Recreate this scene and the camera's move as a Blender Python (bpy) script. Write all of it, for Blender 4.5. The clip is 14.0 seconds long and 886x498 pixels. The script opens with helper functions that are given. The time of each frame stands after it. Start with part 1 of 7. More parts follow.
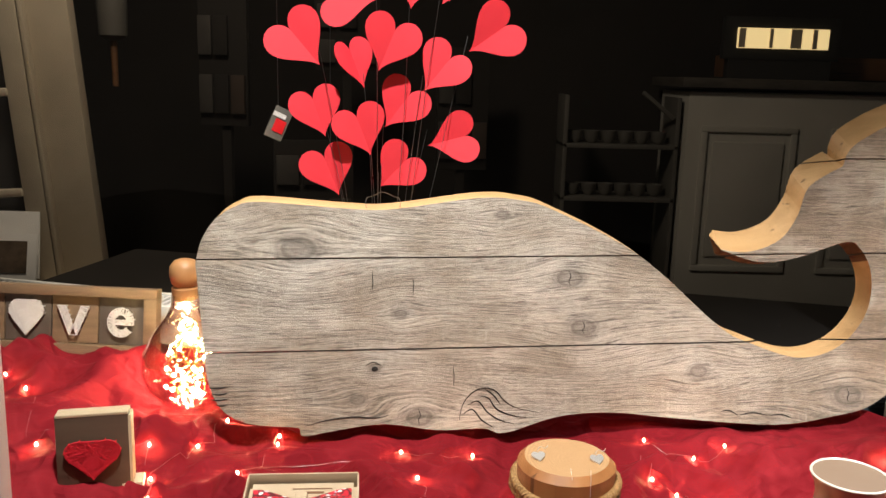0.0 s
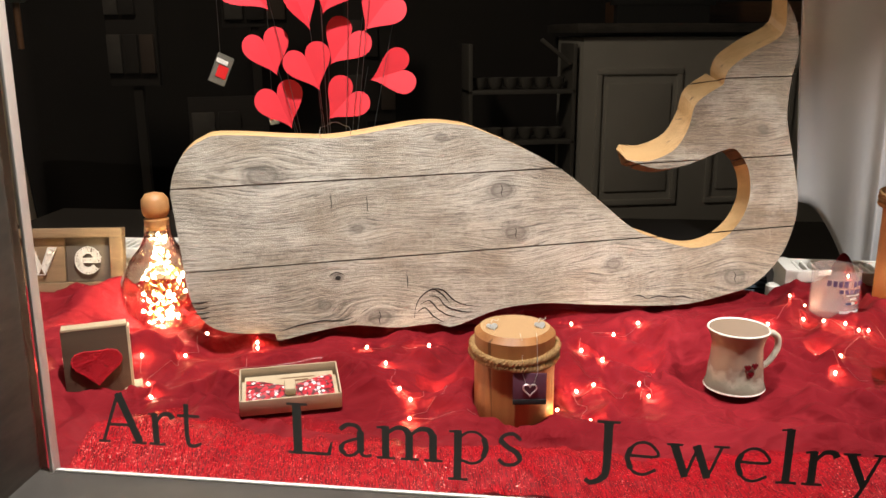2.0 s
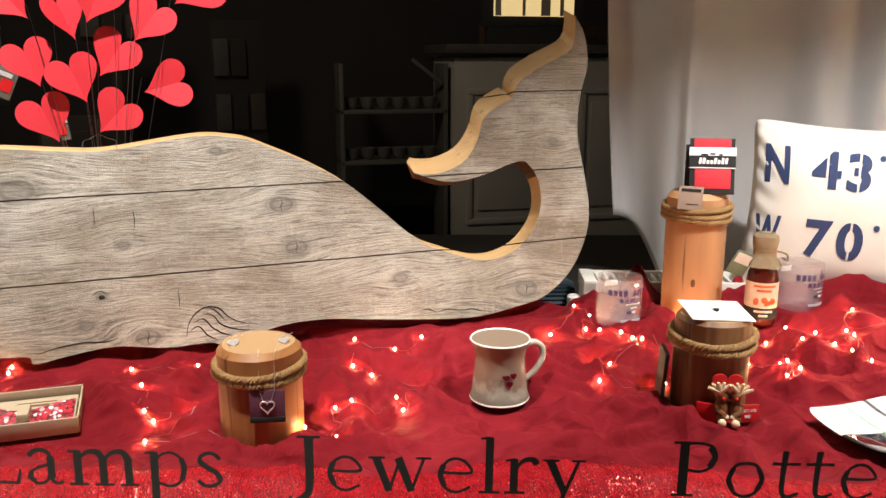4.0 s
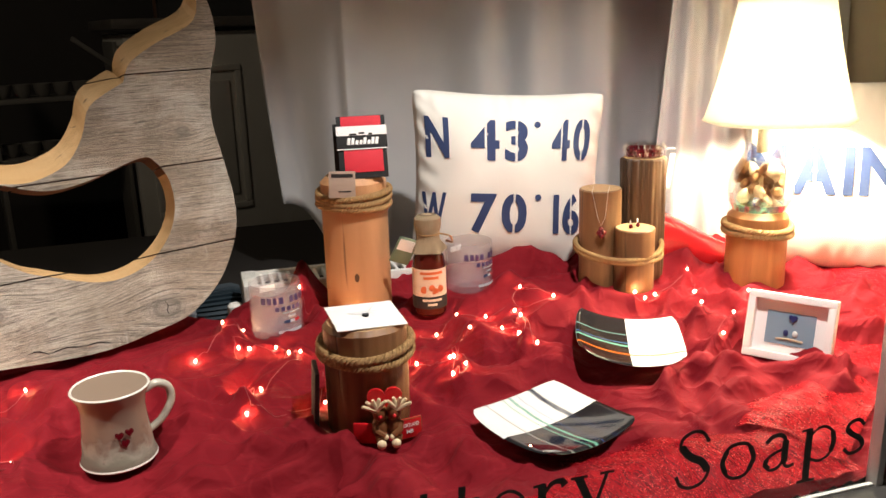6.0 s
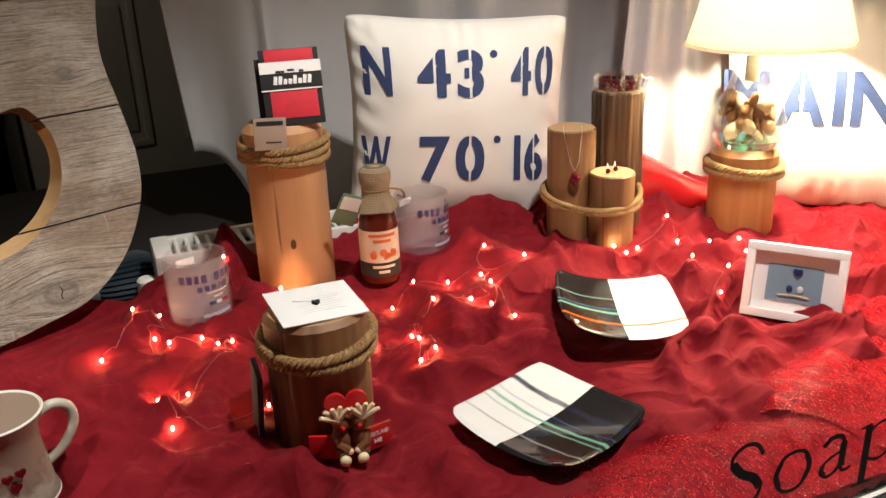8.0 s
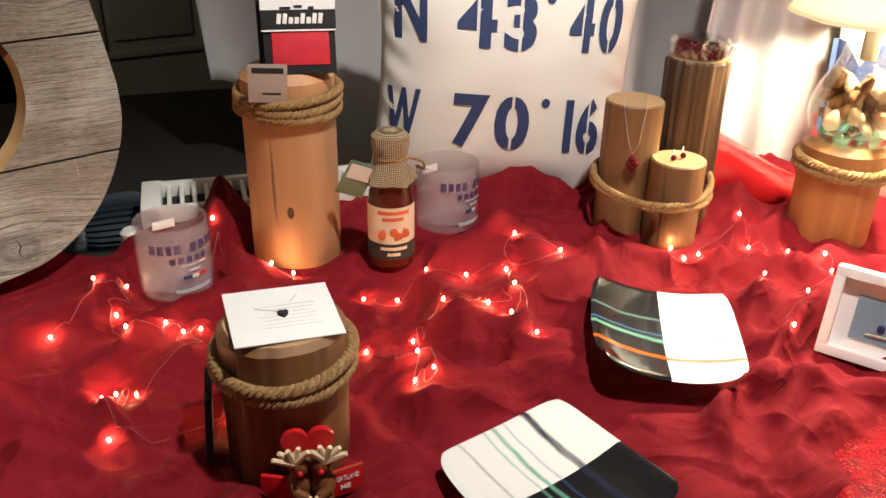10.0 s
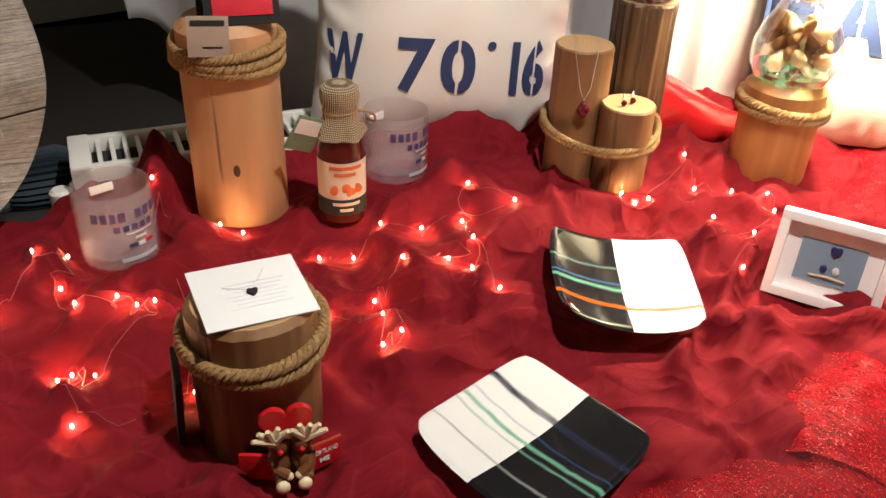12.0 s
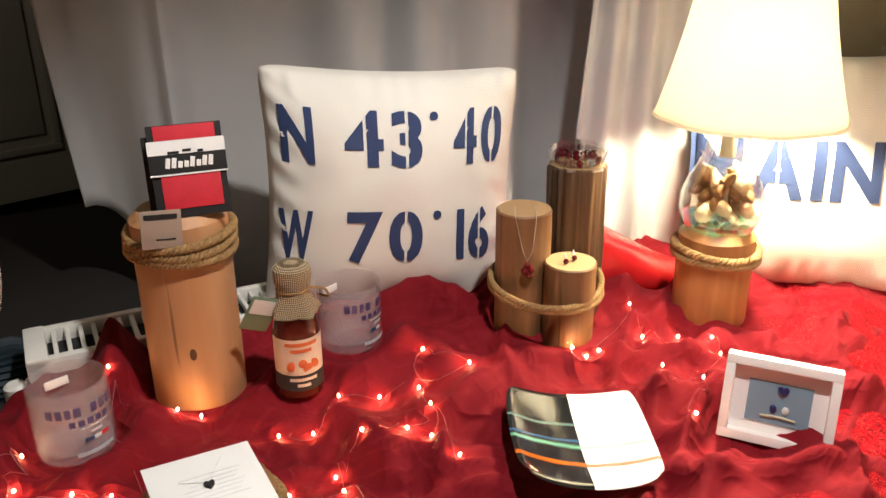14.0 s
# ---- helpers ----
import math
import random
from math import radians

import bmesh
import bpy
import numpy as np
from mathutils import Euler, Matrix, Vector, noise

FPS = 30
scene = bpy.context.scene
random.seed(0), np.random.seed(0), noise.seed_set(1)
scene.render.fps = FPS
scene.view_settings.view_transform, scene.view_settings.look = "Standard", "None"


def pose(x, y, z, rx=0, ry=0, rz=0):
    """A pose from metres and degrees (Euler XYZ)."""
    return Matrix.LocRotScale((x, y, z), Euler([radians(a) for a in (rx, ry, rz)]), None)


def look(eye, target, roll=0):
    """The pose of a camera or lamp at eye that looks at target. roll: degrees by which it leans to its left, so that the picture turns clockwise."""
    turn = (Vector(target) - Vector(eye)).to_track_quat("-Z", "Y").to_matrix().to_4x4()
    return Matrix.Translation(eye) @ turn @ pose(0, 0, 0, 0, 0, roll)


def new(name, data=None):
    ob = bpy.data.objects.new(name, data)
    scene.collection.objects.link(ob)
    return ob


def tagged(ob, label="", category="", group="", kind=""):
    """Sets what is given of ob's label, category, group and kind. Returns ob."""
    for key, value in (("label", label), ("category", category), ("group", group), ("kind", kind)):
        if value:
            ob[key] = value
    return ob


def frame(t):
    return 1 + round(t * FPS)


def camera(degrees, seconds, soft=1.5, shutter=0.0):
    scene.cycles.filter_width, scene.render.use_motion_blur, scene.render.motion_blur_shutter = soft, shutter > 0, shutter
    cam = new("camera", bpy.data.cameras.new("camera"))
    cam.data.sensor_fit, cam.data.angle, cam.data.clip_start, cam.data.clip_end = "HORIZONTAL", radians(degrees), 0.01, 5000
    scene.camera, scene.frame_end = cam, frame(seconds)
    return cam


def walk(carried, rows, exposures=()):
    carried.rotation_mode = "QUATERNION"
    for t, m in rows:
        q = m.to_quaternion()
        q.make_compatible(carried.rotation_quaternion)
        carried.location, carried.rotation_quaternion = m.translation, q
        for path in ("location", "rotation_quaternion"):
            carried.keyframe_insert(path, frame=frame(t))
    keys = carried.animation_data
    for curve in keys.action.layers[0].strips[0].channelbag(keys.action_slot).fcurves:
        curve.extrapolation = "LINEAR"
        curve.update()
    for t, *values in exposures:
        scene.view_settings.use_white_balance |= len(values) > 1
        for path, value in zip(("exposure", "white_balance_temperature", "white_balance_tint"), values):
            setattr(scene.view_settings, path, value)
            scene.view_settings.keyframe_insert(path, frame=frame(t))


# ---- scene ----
cam = camera(56.1, 14.0)
METRES, EYE, TILT, LEAN, TURN = 1.3, 0.53, -12.0, -1.5, 0.0
ROWS = [
    (0.0, 0.0, 0.0, 0.0, 0.0, 0.0, -0.0),
    (0.5, -0.0354, -0.0335, -0.0165, -2.1, -2.31, 1.39),
    (1.0, -0.0574, -0.0708, -0.0339, -4.09, -3.88, 1.99),
    (1.5, -0.0649, -0.1092, -0.0424, -5.5, -3.39, 2.46),
    (2.0, -0.0642, -0.134, -0.0524, -6.79, -2.87, 3.21),
    (4.5, 0.1777, -0.1454, -0.0781, -15.24, -1.61, 4.84),
    (5.0, 0.2212, -0.1325, -0.0777, -19.83, -2.23, 6.34),
    (5.5, 0.2611, -0.0919, -0.0768, -25.95, -3.92, 7.86),
    (6.0, 0.2868, -0.0443, -0.061, -30.48, -5.66, 9.32),
    (6.5, 0.2969, 0.0059, -0.0486, -34.59, -7.82, 11.31),
    (7.0, 0.3038, 0.0533, -0.0383, -37.83, -10.6, 12.37),
    (7.5, 0.3102, 0.0853, -0.0401, -37.96, -11.33, 11.66),
    (10.0, 0.4569, 0.2089, -0.0098, -31.38, -16.93, 6.58),
    (10.5, 0.4505, 0.2266, 0.0078, -32.93, -18.87, 7.23),
    (11.0, 0.4446, 0.2431, 0.0176, -34.72, -21.96, 6.86),
    (11.5, 0.4428, 0.2491, 0.0182, -36.21, -24.17, 6.18),
    (12.0, 0.4406, 0.2448, 0.0245, -37.73, -23.58, 6.48),
    (12.5, 0.4395, 0.24, 0.0297, -39.15, -21.52, 7.43),
    (13.0, 0.4448, 0.2348, 0.0353, -39.9, -19.3, 8.26),
    (13.5, 0.4483, 0.2311, 0.044, -40.49, -16.93, 8.94),
    (14.0, 0.4446, 0.227, 0.0489, -41.35, -14.24, 9.58),
]
walk(cam, [(t, pose(0, 0, EYE, TILT, LEAN, TURN) @ pose(METRES * x, METRES * y, METRES * z, 90 + pitch, roll, yaw)) for t, x, y, z, yaw, pitch, roll in ROWS], [(0.0, 0.0), (2.2, 0.0), (5.0, -0.06), (7.0, -0.75), (11.5, -0.77), (14.0, -0.87)])

# ---------------------------------------------------------------- world and large lights
world = bpy.data.worlds.new("night")
scene.world = world
world.use_nodes = True
world.node_tree.nodes["Background"].inputs[0].default_value = (0.55, 0.46, 0.38, 1)
world.node_tree.nodes["Background"].inputs[1].default_value = 0.058


def lamp(name, kind, place, target, watts, colour, size=0.1, spread=None):
    data = bpy.data.lights.new(name, kind)
    data.energy, data.color = watts, colour
    if kind == "AREA":
        data.shape, data.size = "DISK", size
    else:
        data.shadow_soft_size = size
    if kind == "SPOT":
        data.spot_size, data.spot_blend = radians(spread), 0.7
    ob = new(name, data)
    ob.matrix_world = look(place, target)
    return ob


# ceiling spotlights of the display window, the table lamp's bulb, and an added fill lamp that brightens the shop
lamp("display_spot", "SPOT", (-0.10, 0.56, 1.80), (-0.14, 1.12, 0.10), 240, (1.0, 0.94, 0.86), 0.025, 57)
lamp("display_spot", "SPOT", (1.04, 0.45, 1.22), (1.09, 0.84, 0.0), 112, (1.0, 0.955, 0.90), 0.025, 80)
lamp("table_lamp_bulb", "POINT", (1.553, 0.802, 0.389), (0, 0, 0), 57.0, (1.0, 0.90, 0.62), 0.022)
lamp("shop_fill", "AREA", (-0.75, 1.95, 2.2), (-0.9, 2.7, 0.1), 20.0, (1.0, 0.84, 0.64), 0.4)


# ---------------------------------------------------------------- materials
class Nodes:
    """A short way to write a node material."""

    def __init__(self, name):
        self.mat = bpy.data.materials.new(name)
        self.mat.use_nodes = True
        self.tree = self.mat.node_tree
        self.bsdf = self.tree.nodes["Principled BSDF"]

    def add(self, kind, inputs=(), **values):
        node = self.tree.nodes.new(kind)
        if "data_type" in values:
            node.data_type = values["data_type"]
        if "operation" in values:
            node.operation = values["operation"]
        if "use_clamp" in values:
            node.use_clamp = values["use_clamp"]
        if "blend_type" in values:
            node.blend_type = values["blend_type"]
        if "bands_direction" in values:
            node.bands_direction = values["bands_direction"]
        for key, value in dict(inputs).items():
            self.put(node.inputs[key], value)
        return node

    def put(self, socket, value):
        if isinstance(value, bpy.types.NodeSocket):
            self.tree.links.new(value, socket)
        else:
            socket.default_value = value

    def set(self, **values):
        for key, value in values.items():
            self.put(self.bsdf.inputs[key.replace("_", " ")], value)
        return self

    def coords(self, scale=(1, 1, 1), kind="Object"):
        c = self.add("ShaderNodeTexCoord")
        return self.add("ShaderNodeMapping", {"Vector": c.outputs[kind], "Scale": scale}).outputs[0]

    def noise(self, vector, scale, detail=4.0, rough=0.55, warp=0.0):
        return self.add("ShaderNodeTexNoise", {"Vector": vector, "Scale": scale, "Detail": detail, "Roughness": rough, "Distortion": warp}).outputs[0]

    def ramp(self, value, stops):
        node = self.add("ShaderNodeValToRGB", {"Fac": value})
        el = node.color_ramp.elements
        while len(el) < len(stops):
            el.new(0.5)
        for e, (p, c) in zip(el, stops):
            e.position, e.color = p, (*c, 1) if len(c) == 3 else c
        return node.outputs[0]

    def math(self, op, a, b=0.0, c=0.0, clamp=False):
        node = self.add("ShaderNodeMath", {0: a, 1: b, 2: c}, operation=op, use_clamp=clamp)
        return node.outputs[0]

    def mix(self, fac, a, b, blend="MIX"):
        node = self.add("ShaderNodeMix", data_type="RGBA", blend_type=blend)
        self.put(node.inputs[0], fac)
        self.put(node.inputs[6], a if isinstance(a, bpy.types.NodeSocket) else (*a, 1))
        self.put(node.inputs[7], b if isinstance(b, bpy.types.NodeSocket) else (*b, 1))
        return node.outputs[2]

    def bump(self, height, strength=0.3, distance=0.002):
        return self.add("ShaderNodeBump", {"Height": height, "Strength": strength, "Distance": distance}).outputs[0]


def surface(name, dark, light, scale=40, rough=0.6, bump=0.2, stretch=(1, 1, 1), metal=0.0, deep=0.001, **more):
    """A surface that varies at two scales between two colours, with fine relief."""
    n = Nodes(name)
    v = n.coords(stretch)
    broad, fine = n.noise(v, scale * 0.18, 3), n.noise(v, scale, 6, 0.6)
    both = n.math("ADD", n.math("MULTIPLY", broad, 0.55), n.math("MULTIPLY", fine, 0.45))
    n.set(Base_Color=n.ramp(both, [(0.32, dark), (0.68, light)]), Metallic=metal, Normal=n.bump(fine, bump, deep))
    n.set(Roughness=n.math("MULTIPLY_ADD", fine, 0.2, rough - 0.1))
    n.set(**more)
    return n.mat


def plain(name, colour, rough=0.5, metal=0.0, **more):
    return surface(name, tuple(c * 0.88 for c in colour), tuple(min(1, c * 1.08) for c in colour), 60, rough, 0.08, metal=metal, **more)


def glow(name, colour, strength):
    n = Nodes(name)
    n.set(Base_Color=(*colour, 1), Emission_Color=(*colour, 1), Emission_Strength=strength, Roughness=0.4)
    return n.mat


def weathered_board():
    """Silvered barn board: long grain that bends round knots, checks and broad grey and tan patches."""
    n = Nodes("weathered board")
    c = n.add("ShaderNodeTexCoord").outputs["Object"]
    sep = n.add("ShaderNodeSeparateXYZ", {0: c}).outputs
    wob = n.noise(n.add("ShaderNodeMapping", {"Vector": c, "Scale": (2.2, 7, 7)}).outputs[0], 1.0, 3)
    v = n.math("MULTIPLY_ADD", wob, 0.015, sep[1])
    knots = None
    for ku, kv, r in ((-0.198, 0.283, 0.024), (0.208, 0.240, 0.019), (0.228, 0.165, 0.018), (-0.086, 0.108, 0.008), (-0.048, 0.187, 0.009),
                      (-0.111, 0.063, 0.011), (-0.021, 0.036, 0.018), (0.407, 0.098, 0.013), (0.647, 0.058, 0.021), (0.731, 0.333, 0.009), (0.106, 0.336, 0.009)):
        du, dv = n.math("SUBTRACT", sep[0], ku), n.math("SUBTRACT", sep[1], kv)
        d2 = n.math("ADD", n.math("MULTIPLY", n.math("MULTIPLY", du, du), 0.45), n.math("MULTIPLY", dv, dv))
        near = n.math("POWER", 2.718, n.math("MULTIPLY", d2, -0.11 / (r * r)))
        v = n.math("SUBTRACT", v, n.math("MULTIPLY", n.math("MULTIPLY", dv, near), 0.8))
        far = n.math("MULTIPLY", d2, 1.05 / (r * r))
        here = n.math("POWER", 2.718, n.math("MULTIPLY", n.math("MULTIPLY", far, far), -1.0))
        knots = here if knots is None else n.math("MAXIMUM", knots, here)
    def along(fu, fv, z):
        return n.add("ShaderNodeCombineXYZ", {0: n.math("MULTIPLY", sep[0], fu), 1: n.math("MULTIPLY", v, fv), 2: z}).outputs[0]

    grain = n.noise(along(9.0, 330.0, 0.0), 1.0, 6, 0.72)
    speck = n.noise(n.add("ShaderNodeMapping", {"Vector": c, "Scale": (120, 300, 300)}).outputs[0], 1.0, 5, 0.75)
    rings = n.noise(along(1.6, 34.0, 0.3), 1.0, 3, 0.6, 0.5)
    hair = n.noise(along(20.0, 560.0, 0.0), 1.0, 4, 0.7)
    patch = n.noise(c, 6.0, 5, 0.65)
    saw = n.noise(n.add("ShaderNodeMapping", {"Vector": c, "Scale": (160, 9, 9)}).outputs[0], 1.0, 3, 0.6)
    tone = n.math("ADD", n.math("MULTIPLY", grain, 0.45), n.math("ADD", n.math("MULTIPLY", rings, 0.20), n.math("MULTIPLY", speck, 0.35)))
    colour = n.ramp(tone, [(0.36, (0.120, 0.106, 0.088)), (0.44, (0.315, 0.292, 0.250)), (0.51, (0.480, 0.450, 0.395)), (0.62, (0.66, 0.63, 0.56))])
    broad = n.noise(n.add("ShaderNodeMapping", {"Vector": c, "Scale": (3.2, 9.0, 9.0)}).outputs[0], 1.0, 4, 0.6, 0.6)
    colour = n.mix(n.ramp(broad, [(0.46, (0, 0, 0)), (0.64, (0.55, 0.55, 0.55))]), colour, (0.60, 0.50, 0.40), "MULTIPLY")
    # Browner tail boards, with the tail's weaker light also put into the colour.
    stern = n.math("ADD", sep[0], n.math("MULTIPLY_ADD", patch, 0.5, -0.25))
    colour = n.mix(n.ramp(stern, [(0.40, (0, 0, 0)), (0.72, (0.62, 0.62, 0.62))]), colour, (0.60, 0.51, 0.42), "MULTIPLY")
    colour = n.mix(n.ramp(patch, [(0.44, (0, 0, 0)), (0.66, (0.65, 0.65, 0.65))]), colour, (0.52, 0.45, 0.36), "MULTIPLY")
    colour = n.mix(n.ramp(patch, [(0.30, (0.5, 0.5, 0.5)), (0.46, (0, 0, 0))]), colour, (0.60, 0.58, 0.525))
    colour = n.mix(n.ramp(hair, [(0.38, (0.85, 0.85, 0.85)), (0.48, (0, 0, 0))]), colour, (0.090, 0.080, 0.068))
    colour = n.mix(n.ramp(saw, [(0.62, (0, 0, 0)), (0.76, (0.34, 0.34, 0.34))]), colour, (0.62, 0.60, 0.54))
    colour = n.mix(n.ramp(saw, [(0.26, (0.25, 0.25, 0.25)), (0.36, (0, 0, 0))]), colour, (0.16, 0.14, 0.115))
    colour = n.mix(n.math("MULTIPLY", knots, n.math("MULTIPLY_ADD", n.math("SINE", n.math("MULTIPLY", knots, 17.0)), 0.18, 0.68)), colour, (0.105, 0.092, 0.078))
    cracks = n.ramp(n.noise(along(1.4, 62.0, 4.0), 1.0, 2, 0.4), [(0.265, (1, 1, 1)), (0.285, (0, 0, 0))])
    colour = n.mix(n.math("MULTIPLY", cracks, 0.85), colour, (0.045, 0.038, 0.032))
    height = n.math("SUBTRACT", n.math("ADD", n.math("MULTIPLY", n.math("ADD", grain, speck), 0.7), n.math("MULTIPLY", hair, 0.7)), cracks)
    n.set(Base_Color=colour, Roughness=n.math("MULTIPLY_ADD", grain, 0.25, 0.42), Normal=n.bump(height, 0.8, 0.0022))
    return n.mat


def log_wood(name, dark, light, axis=2):
    """Wood with grain along one axis and small streaks."""
    n = Nodes(name)
    s = [60.0, 60.0, 60.0]
    s[axis] = 3.5
    v = n.coords(tuple(s))
    grain, streak = n.noise(v, 1.0, 5, 0.6, 0.4), n.noise(n.coords(tuple(x * 0.22 for x in s)), 1.0, 3)
    tone = n.math("ADD", n.math("MULTIPLY", grain, 0.5), n.math("MULTIPLY", streak, 0.5))
    col = n.ramp(tone, [(0.33, dark), (0.52, tuple((a + b) / 2 for a, b in zip(dark, light))), (0.68, light)])
    split = n.ramp(n.noise(n.coords(tuple(x * (1.5 if x > 10 else 0.9) for x in s)), 1.0, 2, 0.5), [(0.27, (1, 1, 1)), (0.33, (0, 0, 0))])
    col = n.mix(n.math("MULTIPLY", split, 0.75), col, tuple(x * 0.35 for x in dark))
    n.set(Base_Color=col, Roughness=n.math("MULTIPLY_ADD", grain, 0.2, 0.42), Normal=n.bump(n.math("SUBTRACT", grain, split), 0.40, 0.0010))
    return n.mat


def end_grain(name, dark, light):
    n = Nodes(name)
    c = n.add("ShaderNodeTexCoord").outputs["Object"]
    sep = n.add("ShaderNodeSeparateXYZ", {0: c}).outputs
    x, y = n.math("SUBTRACT", sep[0], 0.008), n.math("ADD", sep[1], 0.006)
    d = n.math("SQRT", n.math("ADD", n.math("MULTIPLY", x, x), n.math("MULTIPLY", y, y)))
    d = n.math("MULTIPLY_ADD", n.noise(c, 30.0, 2), 0.008, d)
    ring = n.math("MULTIPLY_ADD", n.math("SINE", n.math("MULTIPLY", d, 1500.0)), 0.22, 0.5)
    tone = n.math("MULTIPLY_ADD", n.noise(c, 300.0, 4), 0.5, n.math("MULTIPLY", ring, 0.5))
    n.set(Base_Color=n.ramp(tone, [(0.25, dark), (0.75, light)]), Roughness=0.55, Normal=n.bump(tone, 0.15, 0.0006))
    return n.mat


def draped_cotton():
    """Thin crimson voile: crinkled creases at two sizes, a soft sheen and faint fading."""
    n = Nodes("crimson voile")
    c = n.coords()

    def crinkle(scale, warp, sharp):
        near = n.math("ABSOLUTE", n.math("SUBTRACT", n.noise(c, scale, 1, 0.4, warp), 0.5))
        return n.math("SUBTRACT", 1.0, n.math("MULTIPLY", near, sharp), clamp=True)

    big, small = crinkle(11.0, 0.7, 6.0), crinkle(30.0, 0.6, 5.0)
    fine = n.noise(c, 190.0, 3, 0.6, 0.8)
    broad = n.noise(c, 3.2, 3)
    col = n.ramp(broad, [(0.30, (0.150, 0.0075, 0.012)), (0.50, (0.200, 0.0110, 0.017)), (0.70, (0.262, 0.0170, 0.025))])
    # Larger creases are darkened in the colour, imitating the shade of folds.
    col = n.mix(n.math("MULTIPLY", big, 0.38), col, (0.135, 0.005, 0.010))
    thread = crinkle(13.0, 0.9, 26.0)
    col = n.mix(n.math("MULTIPLY", n.math("MULTIPLY", thread, n.noise(c, 9.0, 2)), 0.30), col, (0.36, 0.032, 0.042))
    def streaks(turn, fine):
        """Pulled wrinkles that run one way."""
        co = n.add("ShaderNodeTexCoord").outputs["Object"]
        v = n.add("ShaderNodeMapping", {"Vector": co, "Rotation": (0, 0, radians(turn)), "Scale": (9.0, fine, 9.0)}).outputs[0]
        return n.math("MULTIPLY", n.noise(v, 1.0, 3, 0.5, 0.9), n.ramp(n.noise(co, 5.0 + turn * 0.02, 1), [(0.42, (0, 0, 0)), (0.58, (1, 1, 1))]))

    pulled = n.math("ADD", streaks(38, 52.0), n.math("ADD", streaks(-30, 60.0), streaks(100, 48.0)))
    big = n.math("ADD", big, n.math("MULTIPLY", pulled, 0.8))
    height = n.math("ADD", n.math("ADD", n.math("MULTIPLY", big, 1.0), n.math("MULTIPLY", small, 0.30)), n.math("MULTIPLY", fine, 0.05))
    n.set(Base_Color=col, Roughness=0.75, Normal=n.bump(height, 0.70, 0.0060))
    n.set(Sheen_Weight=0.03, Sheen_Roughness=0.45, Sheen_Tint=(1.0, 0.30, 0.32, 1), Specular_IOR_Level=0.05)
    return n.mat


def glitter_tulle():
    """Red net with sparkling flakes."""
    n = Nodes("glitter tulle")
    c = n.coords()
    cell = n.add("ShaderNodeTexVoronoi", {"Vector": c, "Scale": 500.0})
    flake = n.ramp(cell.outputs["Distance"], [(0.30, (1, 1, 1)), (0.36, (0, 0, 0))])
    some = n.ramp(n.add("ShaderNodeSeparateColor", {0: cell.outputs["Color"]}).outputs[0], [(0.66, (0, 0, 0)), (0.68, (1, 1, 1))])
    spark = n.math("MULTIPLY", flake, some)
    geo = n.add("ShaderNodeNewGeometry").outputs["Normal"]
    rnd = n.add("ShaderNodeVectorMath", {0: cell.outputs["Color"], 1: (0.5, 0.5, 0.5)}, operation="SUBTRACT").outputs[0]
    tilt = n.add("ShaderNodeVectorMath", {0: rnd, "Scale": 0.75}, operation="SCALE").outputs[0]
    tilt = n.add("ShaderNodeVectorMath", {0: tilt, "Scale": spark}, operation="SCALE").outputs[0]
    normal = n.add("ShaderNodeVectorMath", {0: geo, 1: tilt}, operation="ADD").outputs[0]
    normal = n.add("ShaderNodeVectorMath", {0: normal}, operation="NORMALIZE").outputs[0]
    fold = n.noise(n.coords((60, 60, 60)), 1.0, 4)
    net = n.noise(n.coords((700, 90, 90)), 1.0, 2)
    n.set(Base_Color=n.mix(spark, n.ramp(fold, [(0.3, (0.27, 0.003, 0.009)), (0.7, (0.44, 0.007, 0.016))]), (0.95, 0.20, 0.17)), Specular_IOR_Level=0.08)
    n.set(Metallic=n.math("MULTIPLY", spark, 0.9), Roughness=n.math("MULTIPLY_ADD", spark, -0.27, 0.55), Normal=normal)
    across = n.add("ShaderNodeSeparateXYZ", {0: n.add("ShaderNodeTexCoord").outputs["UV"]}).outputs[1]
    ragged = n.math("MULTIPLY_ADD", n.noise(c, 16.0, 4), 0.7, across)
    thin = n.ramp(n.math("MULTIPLY", ragged, 0.7), [(0.64, (1, 1, 1)), (0.94, (0.12, 0.12, 0.12))])
    cover = n.math("MULTIPLY", n.ramp(net, [(0.36, (0.55, 0.55, 0.55)), (0.60, (0.92, 0.92, 0.92))]), thin)
    n.set(Alpha=n.math("MAXIMUM", n.math("MULTIPLY", spark, n.math("GREATER_THAN", thin, 0.2)), cover))
    return n.mat


def cloth_white(name, a, b, see=0.0):
    n = Nodes(name)
    c = n.coords()
    weave = n.noise(c, 700.0, 2)
    soft = n.noise(c, 9.0, 4, 0.6, 0.8)
    n.set(Base_Color=n.ramp(soft, [(0.3, a), (0.7, b)]), Roughness=0.85, Sheen_Weight=0.15)
    n.set(Normal=n.bump(n.math("MULTIPLY_ADD", weave, 0.2, soft), 0.35, 0.004))
    if see:
        out = n.tree.nodes["Material Output"]
        tr = n.add("ShaderNodeBsdfTranslucent", {"Color": (*b, 1)})
        mixed = n.add("ShaderNodeMixShader", {0: see, 1: n.bsdf.outputs[0], 2: tr.outputs[0]})
        n.tree.links.new(mixed.outputs[0], out.inputs["Surface"])
    return n.mat


